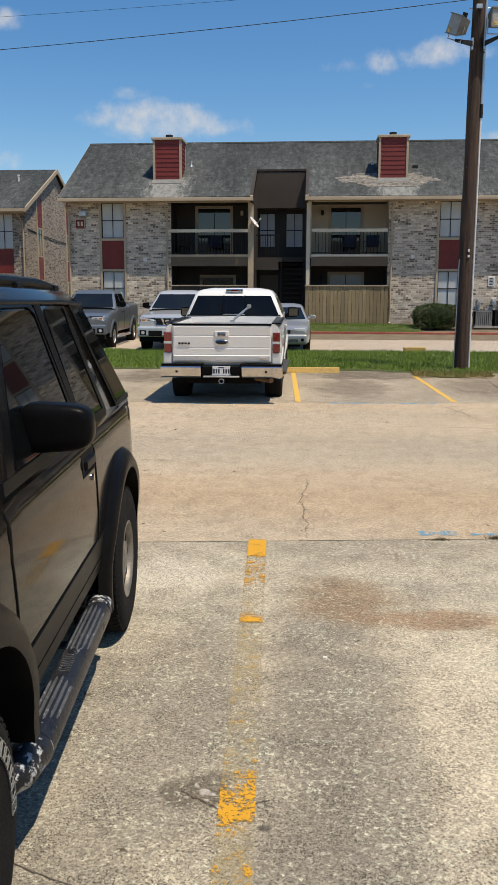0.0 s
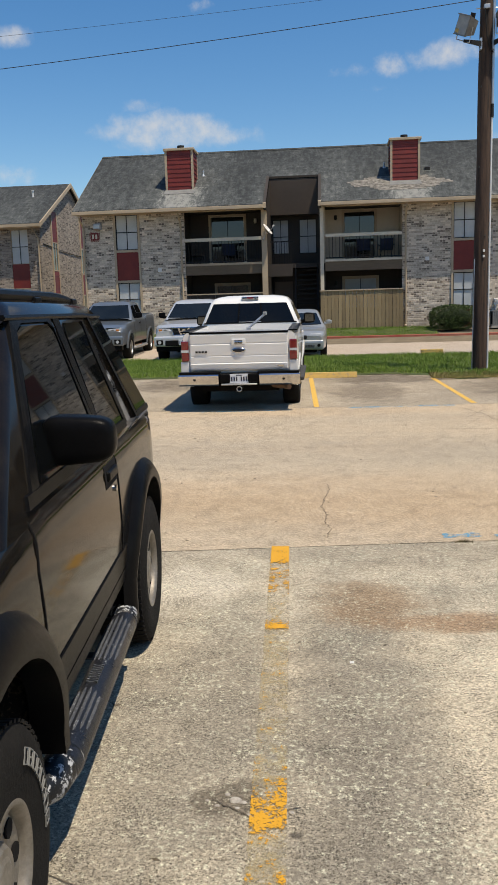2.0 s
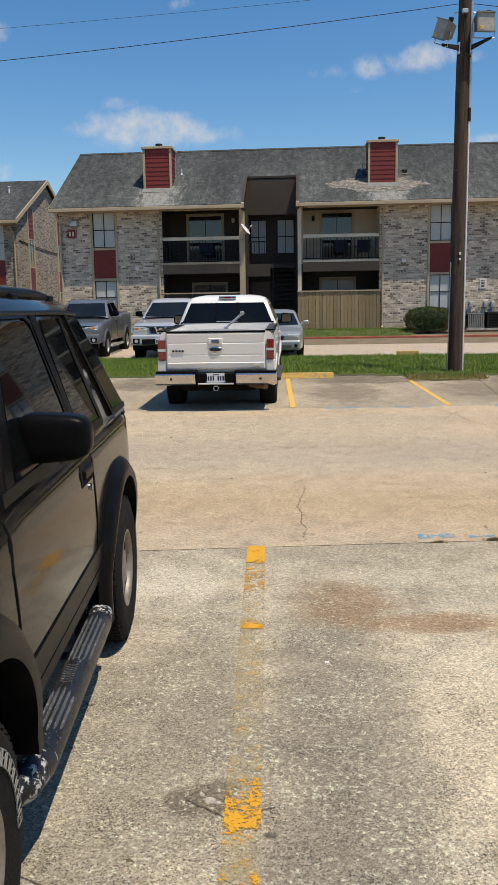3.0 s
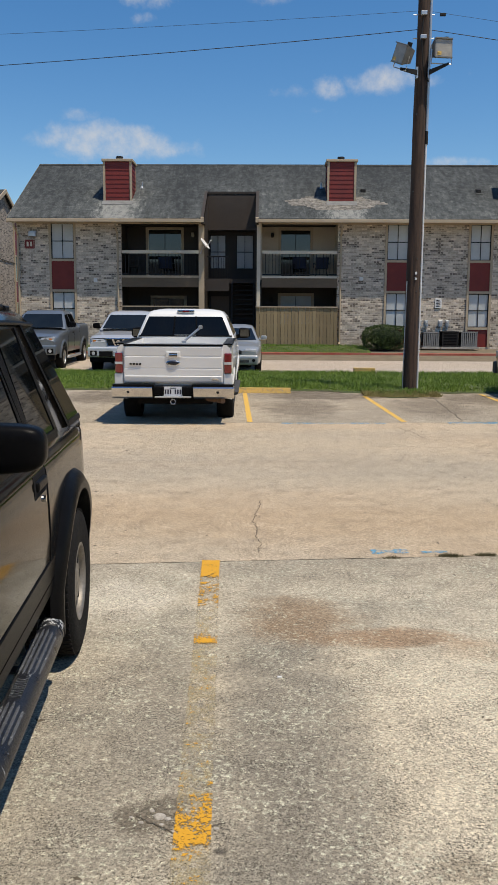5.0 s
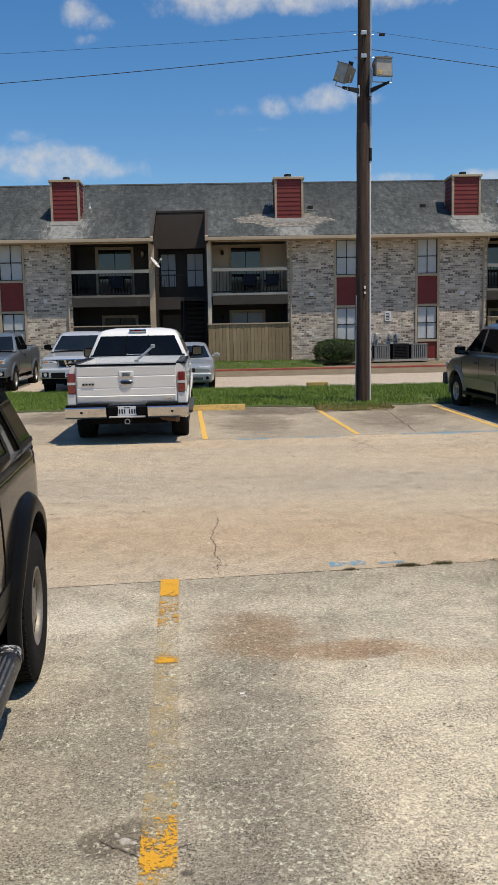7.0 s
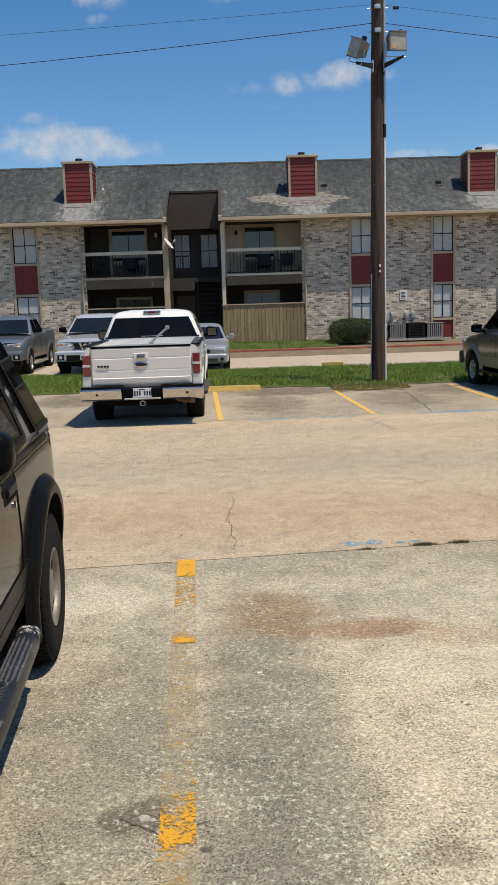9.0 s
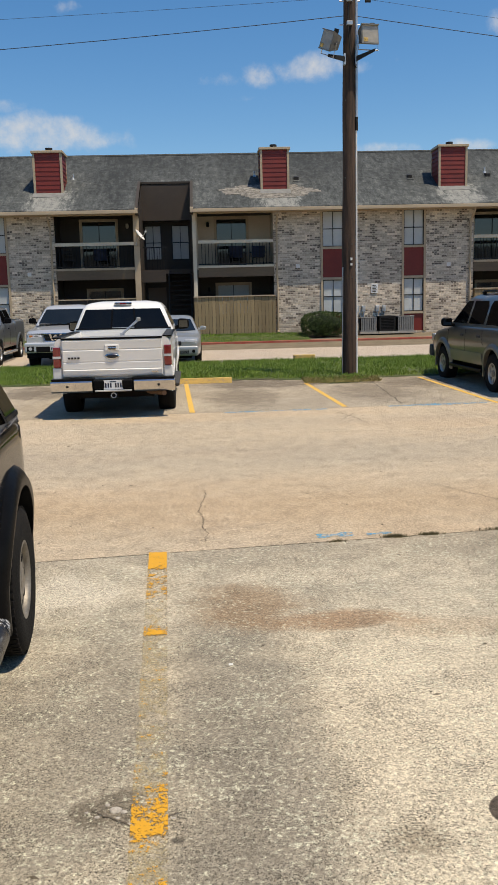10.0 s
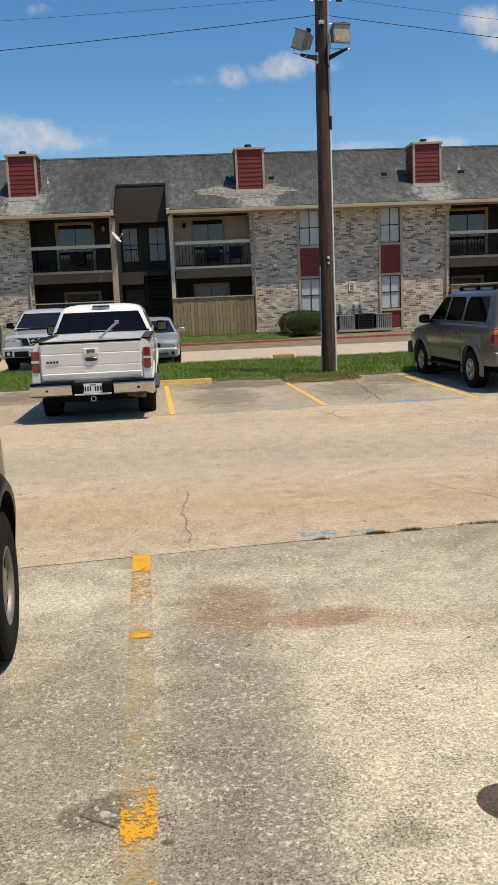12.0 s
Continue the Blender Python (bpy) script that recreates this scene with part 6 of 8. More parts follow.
def front_pickup(name, x, y, z, yaw, paint, label, chrome_grille, tip=-1.0):
    """A mid-size pickup seen from the front: grille, lamps, bumper, hood, cab and bed."""
    v = place(name, x, y, z, yaw, tip, label, "pickup truck")
    v.matrix_world = v.matrix_world @ Matrix.Diagonal((1.02, 1.0, 1.06, 1))
    top = [(-2.62, 1.30), (-1.02, 1.31), (-1.0, 1.25), (0.75, 1.24), (1.0, 1.16), (2.1, 1.07), (2.45, 0.98), (2.55, 0.90)]
    arch = [(-1.6, 0.45, 0.38), (1.6, 0.45, 0.38)]
    b = Shape(-2.62, 2.55, 0.925, 0.50, top, arch, nose=0.10, tail=0.03, bulge=0.06, bed=(-2.55, -1.04, 0.75), nose_len=0.6)
    auto_smooth(part("body", b.build(), paint, v), 35)
    cab = Cabin([(1.20, 1.02, -1.0, 0.855), (1.25, 0.95, -1.0, 0.845), (1.66, 0.34, -0.86, 0.68), (1.73, 0.2, -0.78, 0.62), (1.755, 0.05, -0.65, 0.55)], 0.10, 0.025)
    auto_smooth(part("cabin", cab.build(), paint, v), 40)
    underbody(v, -2.4, 2.3, 0.58, 0.33, 0.72)
    cab.end_pane(v, ((-0.76, 1.255), (0.76, 1.255), (0.60, 1.655), (-0.60, 1.655)), False, "windscreen", WINDSCREEN, bow=0.03)
    cab.end_pane(v, ((-0.70, 1.30), (0.70, 1.30), (0.58, 1.64), (-0.58, 1.64)), True, "rear_window", bow=0.0)
    part("wiper_cowl", rounded(-0.74, 0.74, 0.92, 1.04, 1.205, 1.235, 0.01), BLACKPLASTIC, v)
    gr = part("grille", rounded(-0.34, 0.34, 2.46, 2.575, 0.80, 1.0, 0.03), DARK, v)
    part("grille_frame", tube(bmesh.new(), [(-0.36, 2.565, 1.0), (-0.30, 2.58, 0.79), (0.30, 2.58, 0.79), (0.36, 2.565, 1.0), (-0.36, 2.565, 1.0)], 0.022, 6), CHROME if chrome_grille else paint, gr)
    for k in (-1, 1):
        strut = prism(bmesh.new(), ((k * 0.045, 0.79), (k * 0.105, 0.79), (k * 0.19, 1.0), (k * 0.13, 1.0)), 2.56, 2.592, "y")
        part("grille_strut", strut, CHROME if chrome_grille else paint, gr)
    for k in range(5):
        part("grille_bar", boxed(-0.31, 0.31, 2.568, 2.582, 0.822 + 0.038 * k, 0.830 + 0.038 * k), GREYPLASTIC, gr)
    bm = tube(bmesh.new(), ((0, 2.575, 0.90), (0, 2.605, 0.90)), 0.068, 20)
    part("badge", bm, CHROME, gr, "plain round bright badge")
    part("bumper", rounded(-0.90, 0.90, 2.44, 2.66, 0.48, 0.77, 0.06), paint, v)
    part("bumper_intake", rounded(-0.56, 0.56, 2.60, 2.668, 0.50, 0.66, 0.02), UNDER, v)
    part("hood_gap", boxed(-0.80, 0.80, 2.44, 2.53, 1.0, 1.012), UNDER, v)
    part("valance", rounded(-0.84, 0.84, 2.38, 2.63, 0.34, 0.52, 0.03), BLACKPLASTIC, v)
    licence_plate(v, 2.672, 0.60, 1, "front_plate")
    for s in (-1, 1):
        bm = prism(bmesh.new(), ((s * 0.40, 0.80), (s * 0.80, 0.84), (s * 0.84, 1.02), (s * 0.41, 0.985)), 2.30, 2.535, "y")
        bmesh.ops.bevel(bm, geom=list(bm.edges), offset=0.03, segments=2, affect="EDGES", profile=0.5)
        lamp = part("head_lamp", bm, LAMPCLEAR, v)
        part("lamp_bowl", tube(bmesh.new(), ((s * 0.56, 2.52, 0.905), (s * 0.56, 2.541, 0.905)), 0.062, 16), LAMPDARK, lamp)
        part("turn_signal", rounded(s * 0.71 - 0.05, s * 0.71 + 0.05, 2.515, 2.540, 0.86, 0.97, 0.008), LAMPAMBER, lamp)
        part("fog_recess", rounded(s * 0.72 - 0.11, s * 0.72 + 0.11, 2.62, 2.667, 0.52, 0.68, 0.03), UNDER, v)
        part("fog_lamp", tube(bmesh.new(), ((s * 0.72, 2.63, 0.60), (s * 0.72, 2.674, 0.60)), 0.05, 14), LAMPCLEAR, v)
        cab.side_pane(v, ((0.72, 1.29), (0.36, 1.63), (0.02, 1.65), (0.02, 1.29)), s, "door_window")
        cab.side_pane(v, ((-0.06, 1.29), (-0.06, 1.65), (-0.66, 1.645), (-0.78, 1.29)), s, "rear_side_window")
        mirror_part(v, s, 0.90, 0.62, 1.33, 0.22, 0.17, 0.11, BLACKPLASTIC)
        part("door_seam", seam(b, s, ((0.0, 1.2), (-0.02, 0.58))), UNDER, v)
        part("door_seam", seam(b, s, ((0.98, 1.12), (0.95, 0.58))), UNDER, v)
        part("door_seam", seam(b, s, ((-0.92, 1.2), (-0.92, 0.58))), UNDER, v)
        part("door_handle", rounded(s * 0.92 - 0.02, s * 0.92 + 0.028, 0.08, 0.24, 1.06, 1.10, 0.01), BLACKPLASTIC, v)
        part("nerf_bar", tube(bmesh.new(), ((s * 0.75, 1.05, 0.34), (s * 0.93, 0.95, 0.34), (s * 0.93, -0.85, 0.34), (s * 0.75, -0.95, 0.34)), 0.04, 8), GALV, v)
        for yw in (-1.6, 1.6):
            flare(b, s, yw, 0.38, 0.455, 0.07, 0.03, paint, v, 0, 180)
    wheels(v, (-1.6, 1.6), 0.93, 0.375, 0.25, 0.215, spokes=6, n=32)
    return v


front_pickup("pickup_truck", -4.36, 27.75, 0.225, 180.0, SILVERPAINT, "silver pickup truck facing the grass strip", True, -0.9)
front_pickup("pickup_truck", -7.46, 28.95, 0.25, 180.6, GREYPAINT, "blue-grey crew-cab pickup truck on the access road", False, -1.2)


def sedan():
    v = place("sedan", -0.955, 27.72, 0.25, 180.0, -0.9, "small silver sedan facing the grass strip", "car")
    top = [(-2.2, 0.95), (-1.3, 1.0), (-0.9, 0.97), (0.85, 0.95), (1.05, 0.92), (1.9, 0.78), (2.2, 0.66)]
    arch = [(-1.27, 0.36, 0.30), (1.27, 0.36, 0.30)]
    b = Shape(-2.22, 2.22, 0.86, 0.30, top, arch, nose=0.16, tail=0.10, bulge=0.09, nose_len=0.8, tail_len=0.6)
    auto_smooth(part("body", b.build(), CHAMPAGNE, v), 35)
    cab = Cabin([(0.90, 1.22, -1.45, 0.80), (0.97, 1.08, -1.32, 0.775), (1.33, 0.34, -0.72, 0.60), (1.40, 0.15, -0.5, 0.54), (1.42, 0.0, -0.35, 0.47)], 0.09, 0.02)
    auto_smooth(part("cabin", cab.build(), CHAMPAGNE, v), 40)
    underbody(v, -2.0, 2.0, 0.56, 0.18, 0.5)
    cab.end_pane(v, ((-0.70, 0.98), (0.70, 0.98), (0.53, 1.325), (-0.53, 1.325)), False, "windscreen", WINDSCREEN, bow=0.04)
    cab.end_pane(v, ((-0.66, 1.0), (0.66, 1.0), (0.53, 1.32), (-0.53, 1.32)), True, "rear_window", bow=0.03)
    part("grille", rounded(-0.27, 0.27, 2.12, 2.25, 0.58, 0.70, 0.03), DARK, v)
    part("bumper", rounded(-0.78, 0.78, 2.0, 2.3, 0.26, 0.56, 0.08), CHAMPAGNE, v)
    intake = part("bumper_intake", rounded(-0.50, 0.50, 2.25, 2.306, 0.33, 0.43, 0.02), DARK, v)
    for k in range(3):
        part("intake_slat", boxed(-0.48, 0.48, 2.30, 2.312, 0.345 + 0.03 * k, 0.352 + 0.03 * k), CHAMPAGNE, intake)
    for s in (-1, 1):
        part("head_lamp", rounded(s * 0.54 - 0.19, s * 0.54 + 0.19, 1.98, 2.19, 0.60, 0.75, 0.05), LAMPCLEAR, v)
        part("fog_lamp", tube(bmesh.new(), ((s * 0.63, 2.2, 0.40), (s * 0.63, 2.312, 0.40)), 0.05, 14), UNDER, v)
        cab.side_pane(v, ((0.86, 1.0), (0.30, 1.30), (0.0, 1.32), (0.0, 1.0)), s, "door_window")
        cab.side_pane(v, ((-0.07, 1.0), (-0.07, 1.32), (-0.55, 1.31), (-0.95, 1.0)), s, "rear_side_window")
        mirror_part(v, s, 0.84, 0.78, 1.04, 0.19, 0.13, 0.10, CHAMPAGNE)
    wheels(v, (-1.27, 1.27), 0.85, 0.30, 0.19, 0.19, spokes=7, n=32)
    return v


sedan()


def far_suv():
    v = place("sport_utility_vehicle", 6.52, 17.72, 0.065, 2.7, 1.0, "pewter full-size sport utility vehicle with beige lower cladding and roof rack", "car")
    top = [(-2.52, 1.20), (-2.4, 1.29), (1.0, 1.275), (1.2, 1.21), (2.05, 1.10), (2.4, 0.98), (2.5, 0.9)]
    arch = [(-1.48, 0.47, 0.40), (1.48, 0.47, 0.40)]
    b = Shape(-2.52, 2.5, 0.985, 0.50, top, arch, nose=0.10, tail=0.05, bulge=0.055, round_top=0.09)
    auto_smooth(part("body", b.build(), PEWTER, v), 35)
    cab = Cabin([(1.22, 1.28, -2.46, 0.94), (1.29, 1.18, -2.44, 0.93), (1.81, 0.46, -2.22, 0.765), (1.885, 0.30, -2.12, 0.71), (1.925, 0.14, -2.0, 0.64)], 0.11, 0.03)
    auto_smooth(part("cabin", cab.build(), PEWTER, v), 40)
    underbody(v, -2.35, 2.3, 0.64, 0.34, 0.85)
    for s in (-1, 1):
        cab.side_pane(v, ((0.96, 1.32), (0.47, 1.75), (0.37, 1.785), (0.12, 1.79), (0.12, 1.32)), s, "door_window")
        cab.side_pane(v, ((0.0, 1.32), (0.0, 1.79), (-0.72, 1.79), (-0.82, 1.68), (-0.82, 1.32)), s, "rear_side_window")
        cab.side_pane(v, ((-0.96, 1.32), (-0.92, 1.68), (-1.0, 1.79), (-1.95, 1.79), (-2.10, 1.32)), s, "quarter_window")
        part("roof_rail", tube(bmesh.new(), [(s * 0.63, y, 1.985) for y in np.linspace(-0.1, -1.85, 8)], 0.02, 8), BLACKPLASTIC, v)
        for y in (-0.1, -1.0, -1.85):
            part("rail_foot", rounded(s * 0.63 - 0.03, s * 0.63 + 0.03, y - 0.06, y + 0.06, 1.90, 1.98, 0.012), BLACKPLASTIC, v)
        for pts in (((1.14, 1.2), (1.14, 0.9), (1.02, 0.56)), ((0.06, 1.2), (0.06, 0.56)), ((-0.88, 1.2), (-0.92, 0.95), (-0.98, 0.9))):
            part("door_seam", seam(b, s, pts), UNDER, v)
        for y in (0.24, -0.70):
            part("door_handle", rounded(s * 0.98 - 0.02, s * 0.98 + 0.03, y - 0.08, y + 0.08, 1.05, 1.10, 0.012), GREYPLASTIC, v)
        part("side_moulding", patch(b, s, -0.90, 1.0, 0.52, 0.74, 0.018, 12, 3), PEWTER_LIGHT, v)
        flare(b, s, -1.48, 0.40, 0.475, 0.10, 0.04, PEWTER_LIGHT, v, -12, 192)
        flare(b, s, 1.48, 0.40, 0.475, 0.10, 0.04, PEWTER_LIGHT, v, -12, 192)
        part("running_board", rounded(s * 0.92 - 0.10, s * 0.92 + 0.10, -0.95, 0.95, 0.36, 0.43, 0.02), BLACKPLASTIC, v)
        mirror_part(v, s, 0.99, 0.88, 1.33, 0.24, 0.19, 0.12, BLACKPLASTIC)
        part("tail_lamp", rounded(s * 0.86 - 0.10, s * 0.86 + 0.105, -2.56, -2.36, 0.90, 1.22, 0.03), LAMPRED, v)
        part("signal_lens", rounded(s * 0.86 - 0.104, s * 0.86 + 0.109, -2.565, -2.37, 1.10, 1.18, 0.01), LAMPAMBER, v)
        part("head_lamp", rounded(s * 0.72 - 0.2, s * 0.72 + 0.2, 2.3, 2.49, 0.84, 1.02, 0.03), LAMPCLEAR, v)
    for y in (-0.5, -1.4):
        part("cross_bar", boxed(-0.62, 0.62, y - 0.03, y + 0.03, 1.98, 2.01), BLACKPLASTIC, v)
    cab.end_pane(v, ((-0.80, 1.34), (0.80, 1.34), (0.68, 1.78), (-0.68, 1.78)), False, "windscreen", bow=0.03)
    cab.end_pane(v, ((-0.80, 1.34), (0.80, 1.34), (0.68, 1.78), (-0.68, 1.78)), True, "rear_window", bow=0.02)
    part("rear_bumper", rounded(-0.97, 0.97, -2.66, -2.46, 0.52, 0.78, 0.05), PEWTER_LIGHT, v)
    part("front_bumper", rounded(-0.95, 0.95, 2.36, 2.6, 0.48, 0.76, 0.05), GREYPLASTIC, v)
    wheels(v, (-1.48, 1.48), 0.985, 0.385, 0.26, 0.21, spokes=6, n=36)
    return v


far_suv()

# ---- grass, kerbs, planting ----


def leaf_mat(name, c1, c2, rough=0.6):
    m = bpy.data.materials.new(name)
    m.use_nodes = True
    t = m.node_tree
    p = t.nodes["Principled BSDF"]
    geo = t.nodes.new("ShaderNodeNewGeometry")
    nz = node(t, "ShaderNodeTexNoise", Scale=1.3, Detail=4.0, Roughness=0.6)
    t.links.new(geo.outputs["Position"], nz.inputs["Vector"])
    f = math_node(t, "ADD", math_node(t, "MULTIPLY", geo.outputs["Random Per Island"], 0.6), math_node(t, "MULTIPLY", math_node(t, "SUBTRACT", nz.outputs[0], 0.3), 0.9))
    ramp = t.nodes.new("ShaderNodeValToRGB")
    ramp.color_ramp.elements[0].color, ramp.color_ramp.elements[1].color = (*c1, 1), (*c2, 1)
    t.links.new(f, ramp.inputs[0])
    t.links.new(ramp.outputs[0], p.inputs["Base Color"])
    p.inputs["Roughness"].default_value = rough
    p.inputs["Specular IOR Level"].default_value = 0.3
    return m


GRASS = leaf_mat("lawn_blades", (0.070, 0.150, 0.014), (0.25, 0.33, 0.060))
TURF = mat("turf_soil", (0.050, 0.080, 0.018), (0.085, 0.085, 0.032), 2.0, 0.95, bump=0.8, bump_scale=25)
LEAF = leaf_mat("shrub_leaves", (0.018, 0.042, 0.008), (0.065, 0.095, 0.020), 0.45)
STRAW = leaf_mat("straw_grass", (0.16, 0.15, 0.045), (0.36, 0.29, 0.12), 0.8)
DRY = leaf_mat("dry_weeds", (0.07, 0.06, 0.03), (0.16, 0.14, 0.07), 0.8)


def strip_near(x):
    """Near edge of the grass strip, with the tongue of turf round the pole."""
    ragged = 0.14 * noise.noise(Vector((x * 1.3, 0.0, 5.0))) + 0.07 * noise.noise(Vector((x * 4.1, 0.0, 9.0)))
    if 2.3 < x < 3.85:
        return 18.5 + ragged + 0.9 * max(0.0, 1 - min(x - 2.3, 3.85 - x) / 0.25)
    return (19.72 if x < 1.6 else 19.5) + ragged


def strip_far(x):
    return 25.55


def lawn(name, x0, x1, near, far, lift, label, nx=60, ny=12):
    def fn(u, v):
        x = x0 + (x1 - x0) * u
        y = near(x) + (far(x) - near(x)) * v
        edge = min(v, 1 - v) * 6
        return (x, y, rise(y) + lift * min(1.0, edge) + 0.012 * noise.noise(Vector((x * 1.7, y * 1.7, 0))) + 0.004)
    return tagged(part(name, grid(bmesh.new(), nx, ny, fn), TURF, smooth=True), label, "lawn", kind="structure")


def blades(name, count, x0, x1, near, far, lift, h0, h1, material, label, seed, clump=0.5):
    """Grass blades as bent two-triangle slivers."""
    rng = np.random.default_rng(seed)
    vs, fs = [], []
    made = 0
    while made < count:
        x = rng.uniform(x0, x1)
        y = rng.uniform(near(x) - 0.04, far(x) + 0.03)
        if noise.noise(Vector((x * 0.9, y * 0.9, 3.0))) + noise.noise(Vector((x * 4, y * 4, 7.0))) * 0.5 < -clump * rng.uniform(0.4, 1.6):
            continue
        z = rise(y) + lift * 0.8
        hgt = rng.uniform(h0, h1) * (1 + 0.45 * noise.noise(Vector((x * 1.6, y * 1.6, 11.0))))
        a = rng.uniform(0, math.tau)
        dx, dy = math.cos(a), math.sin(a)
        w = rng.uniform(0.005, 0.011)
        lean = rng.uniform(0.02, 0.07)
        b = len(vs)
        vs += [(x - dy * w, y + dx * w, z), (x + dy * w, y - dx * w, z), (x + dx * lean * 0.4, y + dy * lean * 0.4, z + hgt * 0.65), (x + dx * lean, y + dy * lean, z + hgt)]
        fs += [(b, b + 1, b + 2), (b + 2, b + 1, b + 3)]
        made += 1
    me = bpy.data.meshes.new(name)
    me.from_pydata(vs, [], fs)
    me.materials.append(material)
    return tagged(new(name, me), label, "grass", kind="stuff")


lawn("grass_strip", -40, 40, strip_near, strip_far, 0.05, "green turf strip between the two parking rows", 260, 12)
blades("grass", 52000, -7.5, 10.0, strip_near, strip_far, 0.05, 0.05, 0.12, GRASS, "uncut green grass of the median strip", 4)
lawn("lawn", -12, 4.25, lambda x: 33.2, lambda x: 35.35, 0.06, "strip of lawn before the apartment wall", 40, 8)
blades("grass", 12000, -1.5, 4.2, lambda x: 33.3, lambda x: 35.3, 0.03, 0.05, 0.10, GRASS, "short grass before the patio fence", 5)
blades("grass", 2600, 2.2, 3.9, lambda x: 18.42, lambda x: 19.2, 0.04, 0.04, 0.09, STRAW, "dry straw grass round the pole", 6, 0.8)


def kerb(name, x0, x1, y0, y1, z0, z1, material, label):
    ob = part(name, rounded(x0, x1, y0, y1, z0, z1, 0.02), material)
    return tagged(ob, label, "kerb", kind="structure")


kerb("kerb", -60, 60, 32.95, 33.12, 0.30, 0.60, KERB_RED, "concrete kerb with faded red fire-lane paint")
pave = tagged(part("pavement", boxed(-60, 60, 33.12, 33.42, 0.40, 0.585), KERB), "narrow concrete edging behind the red kerb", "pavement", kind="structure")
kerb("kerb", -60, 2.70, 25.58, 25.70, 0.10, 0.285, KERB, "worn concrete kerb behind the grass strip")
kerb("kerb", 3.36, 60, 25.58, 25.70, 0.10, 0.285, KERB, "worn concrete kerb behind the grass strip")
kerb("kerb", 2.70, 3.36, 25.56, 25.72, 0.10, 0.41, YELLOW_OLD, "length of kerb painted yellow")
kerb("kerb", 2.702, 3.358, 25.575, 25.705, 0.10, 0.40, KERB, "concrete core of the yellow-painted kerb")


def wheel_stop(x0, x1, y):
    ob = empty("wheel_stop", ((x0 + x1) / 2, y, rise(y)))
    h = (x1 - x0) / 2
    part("block", prism(bmesh.new(), ((-0.09, 0.0), (0.09, 0.0), (0.06, 0.115), (-0.06, 0.115)), -h, h), KERB, ob)
    part("paint", prism(bmesh.new(), ((-0.094, 0.002), (0.094, 0.002), (0.063, 0.119), (-0.063, 0.119)), -h - 0.004, h + 0.004), YELLOW_OLD, ob)
    return tagged(ob, "concrete wheel stop in worn yellow paint before the grass", "wheel stop")


wheel_stop(-1.25, 0.60, 19.32)


def shrub(x, y, z, rx, ry, rz, seed):
    """A clipped evergreen: stems and a shell of many small leaves with gaps."""
    s = empty("shrub", (x, y, z))
    rng = np.random.default_rng(seed)
    bm = bmesh.new()
    for k in range(9):
        a = k * 0.7
        tube(bm, ((0.06 * math.cos(a), 0.06 * math.sin(a), 0), (rx * 0.3 * math.cos(a), ry * 0.3 * math.sin(a), rz * 0.8), (rx * 0.65 * math.cos(a), ry * 0.65 * math.sin(a), rz * 1.35)), (0.025, 0.018, 0.008), 5)
    part("stems", bm, POLEWOOD, s)
    vs, fs = [], []
    for k in range(9000):
        u, t = rng.uniform(-1, 1), rng.uniform(0, math.tau)
        q = math.sqrt(1 - u * u)
        d = np.array((q * math.cos(t), q * math.sin(t), u))
        rad = 1 + 0.10 * noise.noise(Vector(d * 2.3 + seed)) + 0.10 * noise.noise(Vector(d * 6.0 + seed))
        rad *= 1 - abs(rng.normal(0, 0.10))
        # boxy clip: flatten the top and squeeze the sides outwards
        e = 3.6
        nrm = (abs(d[0]) ** e + abs(d[1]) ** e + abs(d[2]) ** e) ** (1 / e)
        c = d / nrm * rad * np.array((rx, ry, rz)) + np.array((0, 0, rz * 1.02))
        if c[2] < 0.05:
            continue
        a, b = rng.normal(0, 1, 3), rng.normal(0, 1, 3)
        a /= np.linalg.norm(a)
        b -= a * (a @ b)
        b /= np.linalg.norm(b)
        ln, wd = rng.uniform(0.022, 0.045), rng.uniform(0.010, 0.018)
        i = len(vs)
        vs += [tuple(c - a * ln), tuple(c + b * wd), tuple(c + a * ln), tuple(c - b * wd)]
        fs.append((i, i + 1, i + 2, i + 3))
    me = bpy.data.meshes.new("foliage")
    me.from_pydata(vs, [], fs)
    me.materials.append(LEAF)
    ob = new("foliage", me)
    ob.parent = s
    # Solid dark core: the shade between the leaves is put in as colour.
    bm = bmesh.new()
    bmesh.ops.create_icosphere(bm, subdivisions=3, radius=1.0, matrix=Matrix.Translation((0, 0, rz)) @ Matrix.Diagonal((rx * 0.78, ry * 0.78, rz * 0.82, 1)))
    part("shade_core", bm, mat("shaded_growth", (0.012, 0.022, 0.008), (0.008, 0.014, 0.006), 14.0, 0.9, bump=1.0, bump_scale=40), s)
    return tagged(s, "dense clipped green shrub against the brick wall", "shrub")


shrub(4.93, 34.62, 0.66, 0.93, 0.62, 0.50, 3)

# ---- patio fences ----


